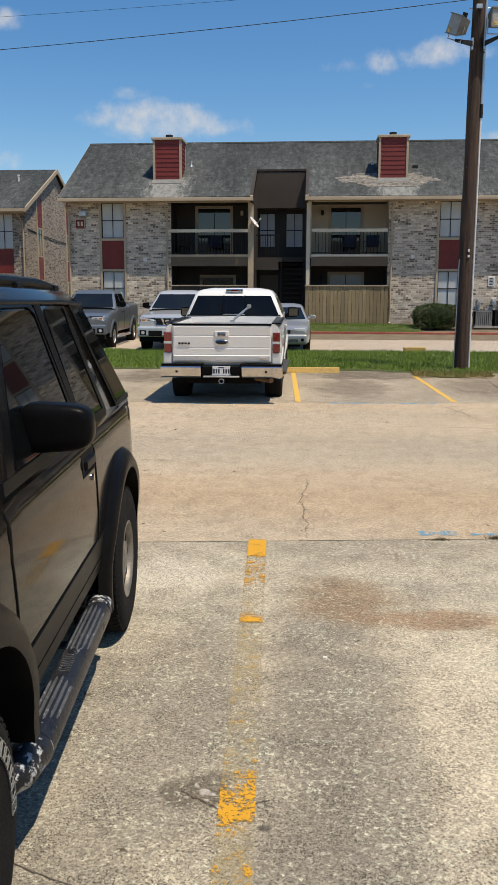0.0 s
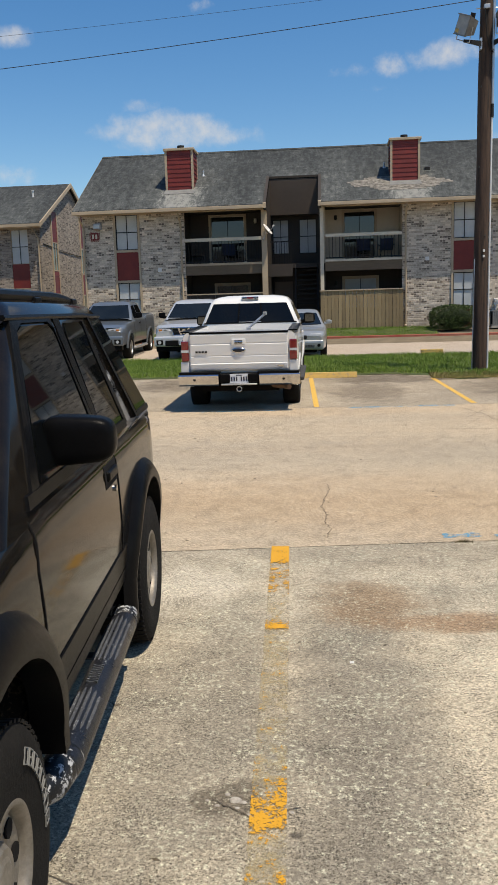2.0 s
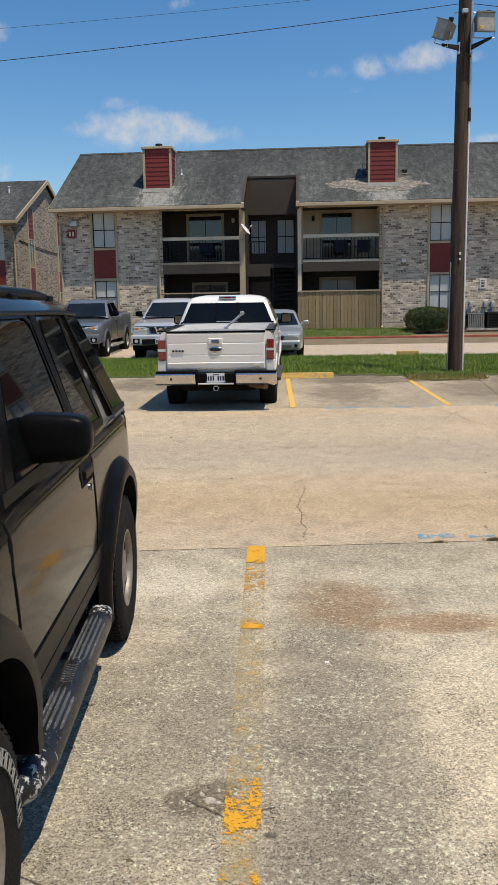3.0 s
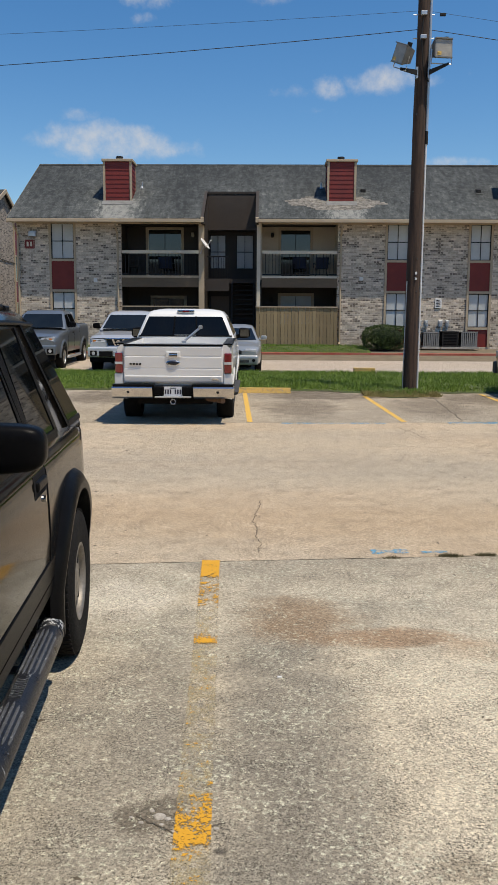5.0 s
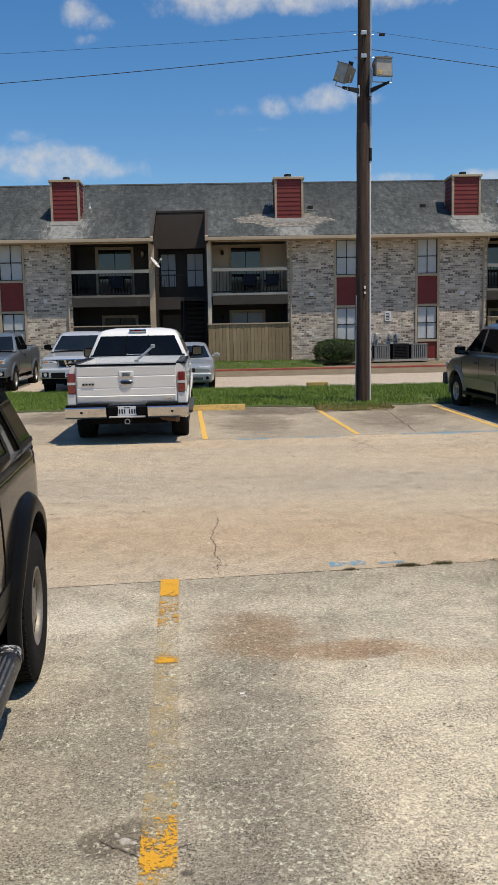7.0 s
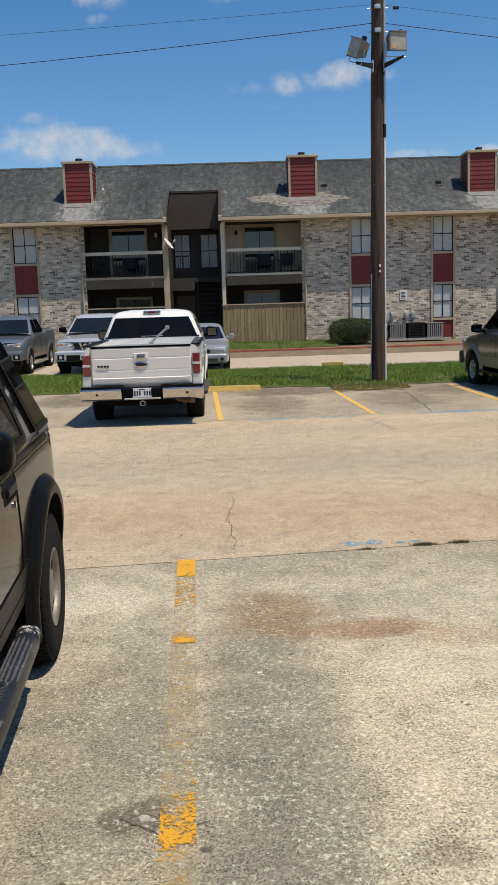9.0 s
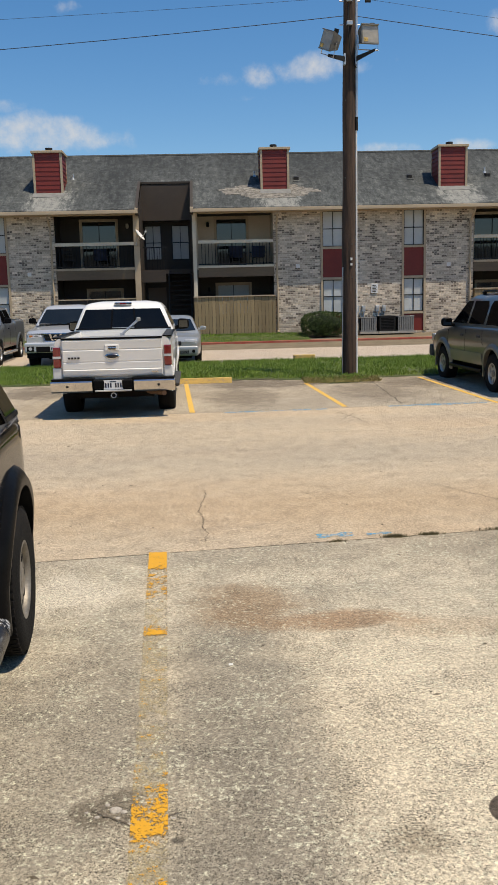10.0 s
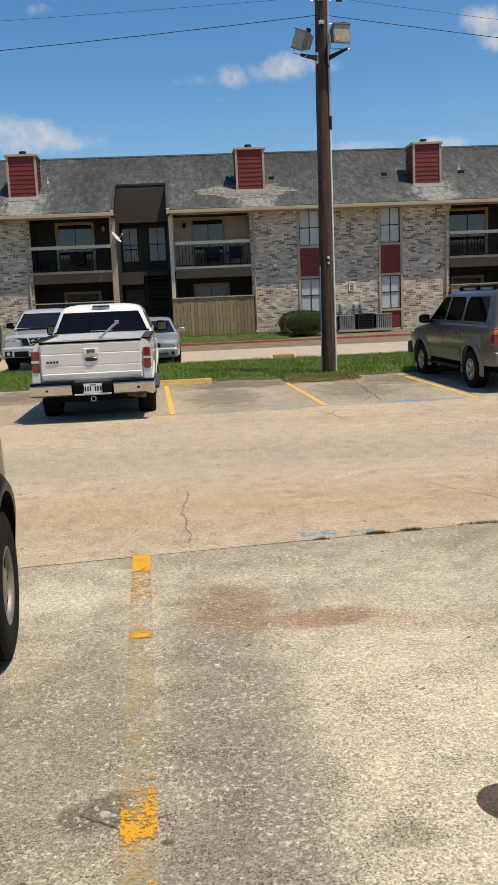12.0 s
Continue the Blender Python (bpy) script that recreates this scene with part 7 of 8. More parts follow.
def board_fence(x0, x1, y, z0, z1, boards, cap, label, w=0.145):
    f = empty("fence", ((x0 + x1) / 2, y, z0))
    n = int((x1 - x0) / w)
    rng = random.Random(round(x0 * 100))
    mesh = None
    step = (x1 - x0) / n
    for i in range(n):
        x = x0 + (i + 0.5) * step - (x0 + x1) / 2
        if mesh is None:
            ob = part("board", boxed(-step / 2 + 0.006, step / 2 - 0.006, -0.01, 0.01, 0.03, z1 - z0 - 0.04), boards, f)
            mesh = ob.data
        else:
            ob = new("board", mesh)
            ob.parent = f
        ob.location = (x, rng.uniform(-0.006, 0.006), rng.uniform(-0.008, 0.008))
    h = (x1 - x0) / 2
    part("cap_rail", boxed(-h - 0.02, h + 0.02, -0.05, 0.05, z1 - z0 - 0.045, z1 - z0), cap, f)
    for z in (0.25, 0.8, 1.3):
        part("rail", boxed(-h, h, 0.014, 0.055, z, z + 0.09), boards, f)
    for x in (-h + 0.05, 0, h - 0.05):
        part("post", boxed(x - 0.045, x + 0.045, 0.056, 0.14, 0.0, z1 - z0 - 0.05), boards, f)
    return tagged(f, label, "fence", "patio fences")


board_fence(-0.36, 3.03, 35.42, 0.80, 2.42, FENCE, TRIM, "olive-brown board fence that closes a ground-floor patio")
board_fence(-5.96, -2.78, 35.50, 0.80, 2.42, BROWN, TRIM, "dark brown board fence of a ground-floor patio")
board_fence(11.45, 14.6, 35.45, 0.80, 2.50, FENCE, TRIM, "olive-brown board fence beside the end patio")

# ---- condensers, meters and small things on the wall ----


def condenser(x0, x1, y0, y1, z0, z1, dark):
    c = empty("air_conditioner", ((x0 + x1) / 2, (y0 + y1) / 2, z0))
    hx, hy, h = (x1 - x0) / 2, (y1 - y0) / 2, z1 - z0
    m = DARK if dark else ACMETAL
    part("pad", boxed(-hx - 0.06, hx + 0.06, -hy - 0.06, hy + 0.06, -0.08, 0.0), KERB, c)
    part("coil", boxed(-hx + 0.03, hx - 0.03, -hy + 0.03, hy - 0.03, 0.02, h - 0.03), UNDER, c)
    for x in (-hx, hx - 0.05):
        for y in (-hy, hy - 0.05):
            part("corner_post", boxed(x, x + 0.05, y, y + 0.05, 0.0, h - 0.04), m, c)
    part("base_pan", boxed(-hx - 0.003, hx + 0.003, -hy - 0.003, hy + 0.003, 0.0, 0.05), m, c)
    part("top", rounded(-hx - 0.01, hx + 0.01, -hy - 0.01, hy + 0.01, h - 0.05, h, 0.012), m, c)
    n = 9
    if dark:
        for k in range(n):
            z = 0.07 + (h - 0.14) * k / (n - 1)
            part("louvre", boxed(-hx + 0.05, hx - 0.05, -hy - 0.004, -hy + 0.02, z - 0.012, z + 0.012), m, c)
    else:
        for k in range(7):
            x = -hx + 0.09 + (2 * hx - 0.18) * k / 6
            part("guard_bar", boxed(x - 0.026, x + 0.026, -hy - 0.004, -hy + 0.018, 0.05, h - 0.05), m, c)
    part("fan_guard", lathe(bmesh.new(), [(0.0, 0.18), (0.012, 0.2), (0.012, 0.22), (0.0, 0.24)], 20), DARK, c)
    for ob in c.children:
        if ob.name.startswith("fan_guard"):
            ob.matrix_basis = pose(0, 0, h, 0, -90, 0)
    return tagged(c, "grey air-conditioning condenser on a concrete pad beside the wall", "air conditioner", "condensers along the wall")


condenser(6.50, 7.13, 34.75, 35.38, 0.80, 1.40, False)
condenser(7.27, 7.92, 34.75, 35.38, 0.80, 1.44, True)
condenser(8.04, 8.70, 34.75, 35.38, 0.80, 1.42, False)


def meter(x, z):
    m = empty("electric_meter", (x, FY, z))
    part("socket_box", rounded(-0.075, 0.075, -0.09, -0.002, -0.16, 0.10, 0.012), GALV, m)
    bm = tube(bmesh.new(), ((0, -0.09, 0.02), (0, -0.15, 0.02)), (0.062, 0.055), 14)
    part("dial_cover", bm, LAMPCLEAR, m)
    part("conduit", tube(bmesh.new(), ((0.0, -0.04, -0.16), (0.0, -0.04, -0.9)), 0.02, 8), GALV, m)
    return tagged(m, "small grey electric meter with conduit on brick", "meter", "electric meters on the wall")


for mx in (6.47, 6.75, 7.33, 7.62):
    meter(mx, 1.78)


def wall_box(name, x, z, w, h, d, material, label, category, bars=0):
    b = empty(name, (x, FY, z))
    part("face", rounded(-w / 2, w / 2, -d, -0.002, -h / 2, h / 2, min(0.01, d * 0.3)), material, b)
    if bars:
        bm = bmesh.new()
        for k in range(bars):
            zz = h * 0.3 - k * h * 0.6 / max(1, bars - 1)
            box(bm, -w * 0.32, w * (0.32 if k % 2 else 0.2), -d - 0.004, -d + 0.002, zz - h * 0.035, zz + h * 0.035)
        part("text_bars", bm, DARK, b)
    return tagged(b, label, category)


for bx, bz in ((-7.07, 3.47), (4.0, 3.57), (10.37, 3.51)):
    wall_box("junction_box", bx, bz, 0.15, 0.15, 0.06, WHITE, "small white junction box on the brick wall", "junction box")
wall_box("notice_sign", 7.22, 2.58, 0.28, 0.40, 0.03, WHITE, "white notice sign with dark text bars", "sign", 5)


def number_sign():
    s = empty("building_sign", (-9.8, FY, 4.93))
    part("board", prism(bmesh.new(), ((-0.22, -0.15), (-0.16, -0.2), (0.16, -0.2), (0.22, -0.15), (0.22, 0.15), (0.16, 0.2), (-0.16, 0.2), (-0.22, 0.15)), -0.035, -0.002, "y"), RED, s)
    bm = bmesh.new()
    for x in (-0.07, 0.07):
        box(bm, x - 0.04, x + 0.04, -0.042, -0.033, -0.09, 0.09)
    part("number_bars", bm, PALE, s)
    bm = bmesh.new()
    for q in ((-0.2, 0.2, 0.165, 0.18), (-0.2, 0.2, -0.18, -0.165), (-0.2, -0.185, -0.165, 0.165), (0.185, 0.2, -0.165, 0.165)):
        box(bm, q[0], q[1], -0.042, -0.033, q[2], q[3])
    part("border", bm, PALE, s)
    return tagged(s, "red building sign with plain pale bars and border", "sign")


number_sign()


def wall_lamp(x, y, z, material, label):
    b = empty("wall_lamp", (x, y, z))
    part("back_plate", rounded(-0.06, 0.06, -0.02, -0.002, -0.08, 0.08, 0.006), DARK, b)
    part("shade", tube(bmesh.new(), ((0, -0.09, 0.08), (0, -0.09, -0.06), (0, -0.09, -0.12)), (0.06, 0.07, 0.045), 10), material, b)
    part("arm", boxed(-0.012, 0.012, -0.09, -0.02, 0.03, 0.055), DARK, b)
    return tagged(b, label, "wall lamp", "wall lamps at the doors")


wall_lamp(0.31, BACK, 5.50, DARK, "black lantern wall lamp by the balcony door")
wall_lamp(-3.13, BACK, 5.50, PALE, "pale lantern wall lamp by the balcony door")
wall_lamp(0.31, BACK, 2.75, DARK, "black lantern wall lamp by the patio door")


def flood_box():
    b = empty("security_light", (-9.63, FY, 5.33))
    part("housing", prism(bmesh.new(), ((-0.26, -0.10), (-0.002, -0.13), (-0.002, 0.12), (-0.2, 0.12)), -0.15, 0.15), GALV, b)
    part("lens", boxed(-0.12, 0.12, -0.268, -0.2, -0.085, 0.06), LAMPCLEAR, b)
    return tagged(b, "weathered grey security light under the eave", "wall lamp")


flood_box()


def dish():
    d = empty("satellite_dish", (-2.66, FY - 0.06, 4.55))
    part("mast", tube(bmesh.new(), ((0.0, 0.0, 0.0), (0.0, -0.14, 0.02), (0.12, -0.18, 0.30)), 0.02, 8), GALV, d)
    prof = [(0.0, 0.0), (0.012, 0.12), (0.035, 0.20), (0.07, 0.27), (0.078, 0.272), (0.045, 0.20), (0.022, 0.12), (0.01, 0.0)]
    ob = part("reflector", lathe(bmesh.new(), prof, 28), WHITE, d, smooth=True)
    ob.matrix_basis = pose(0.14, -0.2, 0.36, 0, -38, -14)
    part("feed_arm", tube(bmesh.new(), ((0.16, -0.22, 0.22), (0.34, -0.30, 0.38), (0.43, -0.34, 0.50)), 0.013, 6), GALV, d)
    part("feed_horn", tube(bmesh.new(), ((0.46, -0.35, 0.53), (0.39, -0.33, 0.48)), (0.035, 0.025), 10), WHITE, d)
    return tagged(d, "white satellite dish bracketed to the balcony post", "satellite dish")


dish()


def camp_chair(x, y, z, turn):
    c = empty("camp_chair", (x, y, z), turn)
    part("seat", rounded(-0.25, 0.25, -0.22, 0.22, 0.40, 0.43, 0.01), CHAIR_BLUE, c)
    part("backrest", prism(bmesh.new(), ((0.20, 0.44), (0.23, 0.44), (0.34, 0.90), (0.31, 0.90)), -0.26, 0.26), CHAIR_BLUE, c)
    for s in (-1, 1):
        part("leg", tube(bmesh.new(), ((s * 0.26, -0.24, 0.0), (s * 0.20, 0.22, 0.42)), 0.011, 6), DARK, c)
        part("leg", tube(bmesh.new(), ((s * 0.26, 0.26, 0.0), (s * 0.22, -0.20, 0.42)), 0.011, 6), DARK, c)
        part("back_post", tube(bmesh.new(), ((s * 0.26, 0.20, 0.40), (s * 0.27, 0.33, 0.92)), 0.011, 6), DARK, c)
        part("armrest", rounded(s * 0.30 - 0.03, s * 0.30 + 0.03, -0.24, 0.28, 0.60, 0.625, 0.008), CHAIR_BLUE, c)
        part("arm_post", tube(bmesh.new(), ((s * 0.30, -0.22, 0.42), (s * 0.30, -0.22, 0.60)), 0.010, 6), DARK, c)
    return tagged(c, "folding navy canvas chair on the upper balcony", "chair", "folding chairs on the balcony")


camp_chair(1.50, 36.25, FLOOR2 - 0.04, 8)
camp_chair(2.38, 36.25, FLOOR2 - 0.04, -10)
camp_chair(-4.2, 36.4, FLOOR2 - 0.04, 15)


def side_chair(x, y, z):
    c = empty("patio_chair", (x, y, z), 25)
    part("seat", rounded(-0.22, 0.22, -0.22, 0.22, 0.42, 0.45, 0.01), BROWN, c)
    for k in range(4):
        part("back_slat", boxed(-0.20, 0.20, 0.20, 0.22, 0.52 + 0.12 * k, 0.57 + 0.12 * k), BROWN, c)
    for sx in (-0.2, 0.2):
        part("leg", boxed(sx - 0.02, sx + 0.02, 0.18, 0.22, 0.0, 1.0), BROWN, c)
        part("leg", boxed(sx - 0.02, sx + 0.02, -0.22, -0.18, 0.0, 0.42), BROWN, c)
    return tagged(c, "dark wooden ladder-back chair on the shaded balcony", "chair")


side_chair(-5.55, 36.5, FLOOR2 - 0.04)

# ---- roof details ----


def roof_patch():
    """Newer, paler shingles woven in round the middle chimney in ragged courses."""
    rng = random.Random(9)
    p = empty("shingle_repair", (3.0, 36.3, roof_z(36.3)))
    n = 10
    for i in range(n):
        y0 = 35.72 + i * 0.128
        y1 = y0 + 0.135
        k = 1 - abs(i - 4.6) / 6.2
        left = 3.0 - (0.55 + 1.75 * k * rng.uniform(0.72, 1.1)) - (0.3 if i > 4 else 0)
        right = 3.0 + (0.6 + 1.75 * k * rng.uniform(0.72, 1.1))
        bm = bmesh.new()
        z0, z1 = roof_z(y0) + 0.016, roof_z(y1) + 0.008
        prism(bm, ((y0 - 36.3, z0 - roof_z(36.3)), (y1 - 36.3, z1 - roof_z(36.3)), (y1 - 36.3, z1 - 0.012 - roof_z(36.3)), (y0 - 36.3, z0 - 0.014 - roof_z(36.3))), left - 3.0, right - 3.0)
        part("shingle_course", bm, SHINGLE_NEW, p)
    return tagged(p, "patch of newer pale shingles round the chimney", "roof repair")


roof_patch()


def vent_pipe(x, y, h, r, material, label):
    v = empty("roof_vent", (x, y, roof_z(y) - 0.02))
    part("pipe", tube(bmesh.new(), ((0, 0, 0), (0, 0, h)), r, 10), material, v)
    part("boot", tube(bmesh.new(), ((0, 0, -0.02), (0, 0, 0.08)), (r * 2.2, r * 1.2), 10), GALV, v)
    return tagged(v, label, "roof vent", "roof vents")


for x in (-5.42, 2.42, 12.6):
    vent_pipe(x, 37.9, 0.24, 0.035, GALV, "grey plumbing vent pipe beside the chimney")
for x in (4.2, 9.15, -1.4 + 14):
    v = empty("roof_vent", (x, 37.5, roof_z(37.5)))
    part("hood", prism(bmesh.new(), ((-0.11, -0.06), (0.11, 0.06), (0.11, 0.15), (-0.11, 0.09)), -0.10, 0.10), DARK, v)
    part("flange", prism(bmesh.new(), ((-0.24, -0.125), (0.24, 0.142), (0.24, 0.155), (-0.24, -0.112)), -0.16, 0.16), SHINGLE, v)
    tagged(v, "low dark metal roof vent on the shingles", "roof vent", "roof vents")

# ---- neighbouring building ----


def neighbour():
    a = empty("neighbouring_building", (-14.4, 42, 0.8))
    a.matrix_world = Matrix.Identity(4)
    tagged(a, "tan brick apartment house with red siding strips in its gable", "building")
    gx, y0, y1, yr = -14.35, 42.0, 52.0, 47.0
    ez, rz = 6.25, 8.85
    pitch = (rz - ez) / (yr - 41.5)
    part("wall", holed_wall(-34, gx - 0.2, 0.4, 6.2, y0, y0 + 0.2, [(-15.9, -15.0, 0.8, 6.0), (-20.0, -19.0, 0.8, 6.0)]), BRICK_TAN, a)
    for q0, q1 in ((-15.9, -15.0), (-20.0, -19.0)):
        col = new("window_bay")
        col.parent = a
        part("panel", boxed(q0, q1, y0 + 0.03, y0 + 0.1, 3.1, 4.3), RED, col)
        part("panel", boxed(q0, q1, y0 + 0.03, y0 + 0.1, 0.8, 1.6), RED, col)
        window_unit(col, q0, q1, 4.3, 6.0, y0 + 0.05, TRIM, BLIND)
        window_unit(col, q0, q1, 1.6, 3.1, y0 + 0.05, TRIM, BLIND)
    part("wall", prism(bmesh.new(), ((y0, 0.4), (y1, 0.4), (y1, 6.05), (yr, rz - 0.1), (y0, 6.05)), gx - 0.2, gx), BRICK_TAN, a, "tan brick gable")
    part("wall", boxed(-34, gx - 0.2, y1 - 0.2, y1, 0.4, 6.1), BRICK_TAN, a)
    T = 0.09
    part("roof", prism(bmesh.new(), ((41.5, ez), (yr, rz), (yr, rz - T), (41.5, ez - T)), -34, gx + 0.2), SHINGLE, a)
    part("roof", prism(bmesh.new(), ((yr, rz), (52.5, ez), (52.5, ez - T), (yr, rz - T)), -34, gx + 0.2), SHINGLE, a)
    part("rake_board", prism(bmesh.new(), ((41.48, ez + 0.02), (yr, rz + 0.02), (yr, rz - 0.2), (41.48, ez - 0.2)), gx + 0.17, gx + 0.23), TRIM, a)
    part("rake_board", prism(bmesh.new(), ((52.52, ez + 0.02), (yr, rz + 0.02), (yr, rz - 0.2), (52.52, ez - 0.2)), gx + 0.17, gx + 0.23), TRIM, a)
    part("gutter", boxed(-34, gx + 0.17, 41.42, 41.5, ez - 0.18, ez - 0.04), TRIM, a)
    part("soffit", boxed(-34, gx + 0.17, 41.5, y0, ez - 0.22, ez - 0.18), TRIM, a)
    for s0, s1 in ((43.75, 44.55), (48.9, 49.7)):
        top = ez + pitch * (min(s0, 94 - s1) - 41.5) - 0.25
        strip = new("siding_strip")
        strip.parent = a
        for c, d in ((0.8, 1.5), (2.85, 4.0), (5.5, top)):
            n = max(1, int((d - c) / 0.2))
            for i in range(n):
                za, zb = c + (d - c) * i / n, c + (d - c) * (i + 1) / n
                part("siding_board", prism(bmesh.new(), ((gx, za), (gx + 0.05, za), (gx + 0.028, zb), (gx, zb)), s0, s1, "y"), RED, strip)
        for s in (s0 - 0.1, s1):
            part("trim", boxed(gx, gx + 0.06, s, s + 0.1, 0.6, top), TRIM, strip)
        for c, d in ((1.5, 2.85), (4.0, 5.5)):
            part("pane", boxed(gx + 0.005, gx + 0.02, s0 + 0.06, s1 - 0.06, c + 0.06, d - 0.06), GLASS, strip)
            bm = bmesh.new()
            for q in ((s0, s1, c, c + 0.06), (s0, s1, d - 0.06, d), (s0, s0 + 0.06, c + 0.06, d - 0.06), (s1 - 0.06, s1, c + 0.06, d - 0.06), ((s0 + s1) / 2 - 0.02, (s0 + s1) / 2 + 0.02, c + 0.06, d - 0.06)):
                box(bm, gx, gx + 0.045, q[0], q[1], q[2], q[3])
            part("window_frame", bm, TRIM, strip)
    part("cable", tube(bmesh.new(), ((gx + 0.02, 42.3, 5.3), (gx + 0.03, 44.7, 5.15), (gx + 0.03, 47, 5.05), (gx + 0.02, 51, 5.0)), 0.02, 5), DARK, a)
    part("downspout", tube(bmesh.new(), ((gx - 0.3, 41.55, ez - 0.2), (gx - 0.1, 41.92, ez - 0.7), (gx - 0.1, 41.92, 0.8)), 0.04, 6), TRIM, a)
    return a


neighbour()
vp = empty("roof_vent", (-15.7, 45.2, 8.0))
part("pipe", tube(bmesh.new(), ((0, 0, -0.05), (0, 0, 0.28)), 0.05, 10), WHITE, vp)
part("cap", tube(bmesh.new(), ((0, 0, 0.28), (0, 0, 0.33)), 0.08, 10), WHITE, vp)
tagged(vp, "white vent pipe on the neighbouring shingle roof", "roof vent", "roof vents")

# ---- utility pole, flood lights, wires ----
PX, PY = 3.435, 20.0


def pole_x(z):
    return PX + 0.0075 * (z - 0.15)


def utility_pole():
    p = empty("utility_pole", (PX, PY, 0.12))
    zs = np.linspace(0.0, 10.6, 40)
    rng = random.Random(2)
    bm = tube(bmesh.new(), [(0.0075 * z + 0.006 * math.sin(z * 1.7), 0.004 * math.cos(z * 2.1), z - 0.06) for z in zs], [0.172 - 0.0045 * z for z in zs], 22)
    auto_smooth(part("shaft", bm, POLEWOOD, p, "reddish-brown creosoted wood"), 40)
    xr = lambda z: 0.0075 * z + 0.172 - 0.0045 * z + 0.016
    part("conduit", tube(bmesh.new(), [(xr(z), -0.06, z) for z in (5.9, 7.0, 8.2, 9.3)], 0.032, 10), GALV, p)
    part("conduit", tube(bmesh.new(), [(xr(z) - 0.005, -0.06, z) for z in (0.0, 2.0, 4.0, 5.7)], 0.022, 10), WHITE, p)
    part("conduit_coupling", tube(bmesh.new(), [(xr(5.8), -0.06, z) for z in (5.66, 5.95)], 0.036, 10), DARK, p)
    part("ground_guard", tube(bmesh.new(), [(-0.165 + 0.012 * z, -0.07, z) for z in (0.02, 1.2, 2.6)], 0.013, 8), GALV, p)
    part("riser_cable", tube(bmesh.new(), [(0.215, -0.06, 9.3), (0.235, -0.03, 9.8), (0.20, 0.0, 10.4)], 0.022, 8), GREYPLASTIC, p)
    for z in (7.95, 8.45):
        part("wire_clamp", rounded(0.06 - 0.08, 0.06 + 0.05, -0.19, -0.11, z - 0.05, z + 0.04, 0.012), GALV, p)
        part("through_bolt", tube(bmesh.new(), ((-0.16, -0.02, z), (0.30, -0.02, z)), 0.012, 6), GALV, p)
    for z in (2.35, 3.1, 4.6, 6.3):
        a = rng.uniform(-0.8, 0.4)
        rr = 0.172 - 0.0045 * z
        part("staple", boxed(0.0075 * z + rr * math.sin(a) - 0.012, 0.0075 * z + rr * math.sin(a) + 0.012, -rr * math.cos(a) - 0.012, -rr * math.cos(a) + 0.01, z, z + 0.03), GREYPLASTIC, p)
    for z, h in ((2.63, 0.05), (2.75, 0.06)):
        part("tag", boxed(0.03, 0.075, -0.175, -0.155, z, z + h), WHITE, p)
    part("drop_cable", tube(bmesh.new(), [(0.03, -0.165, 8.35), (0.0, -0.175, 7.9), (0.05, -0.175, 7.35), (0.14, -0.15, 7.05), (0.2, -0.14, 7.0)], 0.014, 6), DARK, p)
    return tagged(p, "tall wooden utility pole standing in the grass strip", "utility pole")


utility_pole()


def flood_light(x, z, turn, tilt, lean, label):
    """A box flood light on a yoke and arm."""
    f = empty("flood_light", (x, PY - 0.2, z))
    f.matrix_world = pose(x, PY - 0.2, z, 0, lean, turn)
    GREYCAST = mat("weathered_lamp_casting", (0.24, 0.235, 0.22), (0.14, 0.135, 0.125), 7.0, 0.5, metal=0.4)
    h = part("housing", prism(bmesh.new(), ((-0.13, -0.20), (0.10, -0.15), (0.13, 0.13), (-0.10, 0.21)), -0.20, 0.20), GREYCAST, f)
    part("glass", prism(bmesh.new(), ((-0.136, -0.185), (-0.130, -0.185), (-0.104, 0.195), (-0.108, 0.195)), -0.18, 0.18), mat("dusty_lamp_glass", (0.38, 0.34, 0.27), (0.27, 0.245, 0.20), 9.0, 0.15, coat=0.6), h)
    for q in ((-0.2, 0.2, -0.205, -0.18), (-0.2, 0.2, 0.19, 0.215)):
        part("bezel", boxed(q[0], q[1], -0.145, -0.09, q[2], q[3]), GREYCAST, h)
    part("wattage_tag", boxed(-0.15, -0.06, -0.142, -0.134, -0.16, -0.08), YELLOW_OLD, h, "small yellow tag")
    part("photocell", tube(bmesh.new(), ((0.1, 0.02, 0.16), (0.1, 0.02, 0.27)), 0.055, 12), DARK, f)
    part("yoke", tube(bmesh.new(), ((-0.23, 0, 0.0), (-0.23, 0, -0.30), (0.23, 0, -0.30), (0.23, 0, 0.0)), 0.014, 6), GALV, f)
    return tagged(f, label, "flood light", "flood lights on the pole")


flood_light(3.89, 7.78, 10, 0, 0, "grey box flood light with photocell on the pole's arm")
flood_light(3.04, 7.68, -58, 0, 24, "tilted grey flood light with clear lens on the pole's arm")


def light_arm(x0, z0, x1, z1, label):
    a = empty("bracket_arm", (x0, PY - 0.2, z0))
    part("arm", prism(bmesh.new(), ((0, -0.06), (x1 - x0, z1 - z0 - 0.02), (x1 - x0, z1 - z0 + 0.03), (0, 0.05)), -0.025, 0.025, "y"), DARK, a)
    part("plate", boxed(-0.02, 0.02, 0.0, 0.10, -0.12, 0.12), GALV, a)
    return tagged(a, label, "bracket", "arms on the pole")


light_arm(3.62, 7.30, 4.05, 7.48, "black steel arm that carries a flood light")
light_arm(3.36, 7.30, 2.98, 7.37, "black steel arm that carries a flood light")


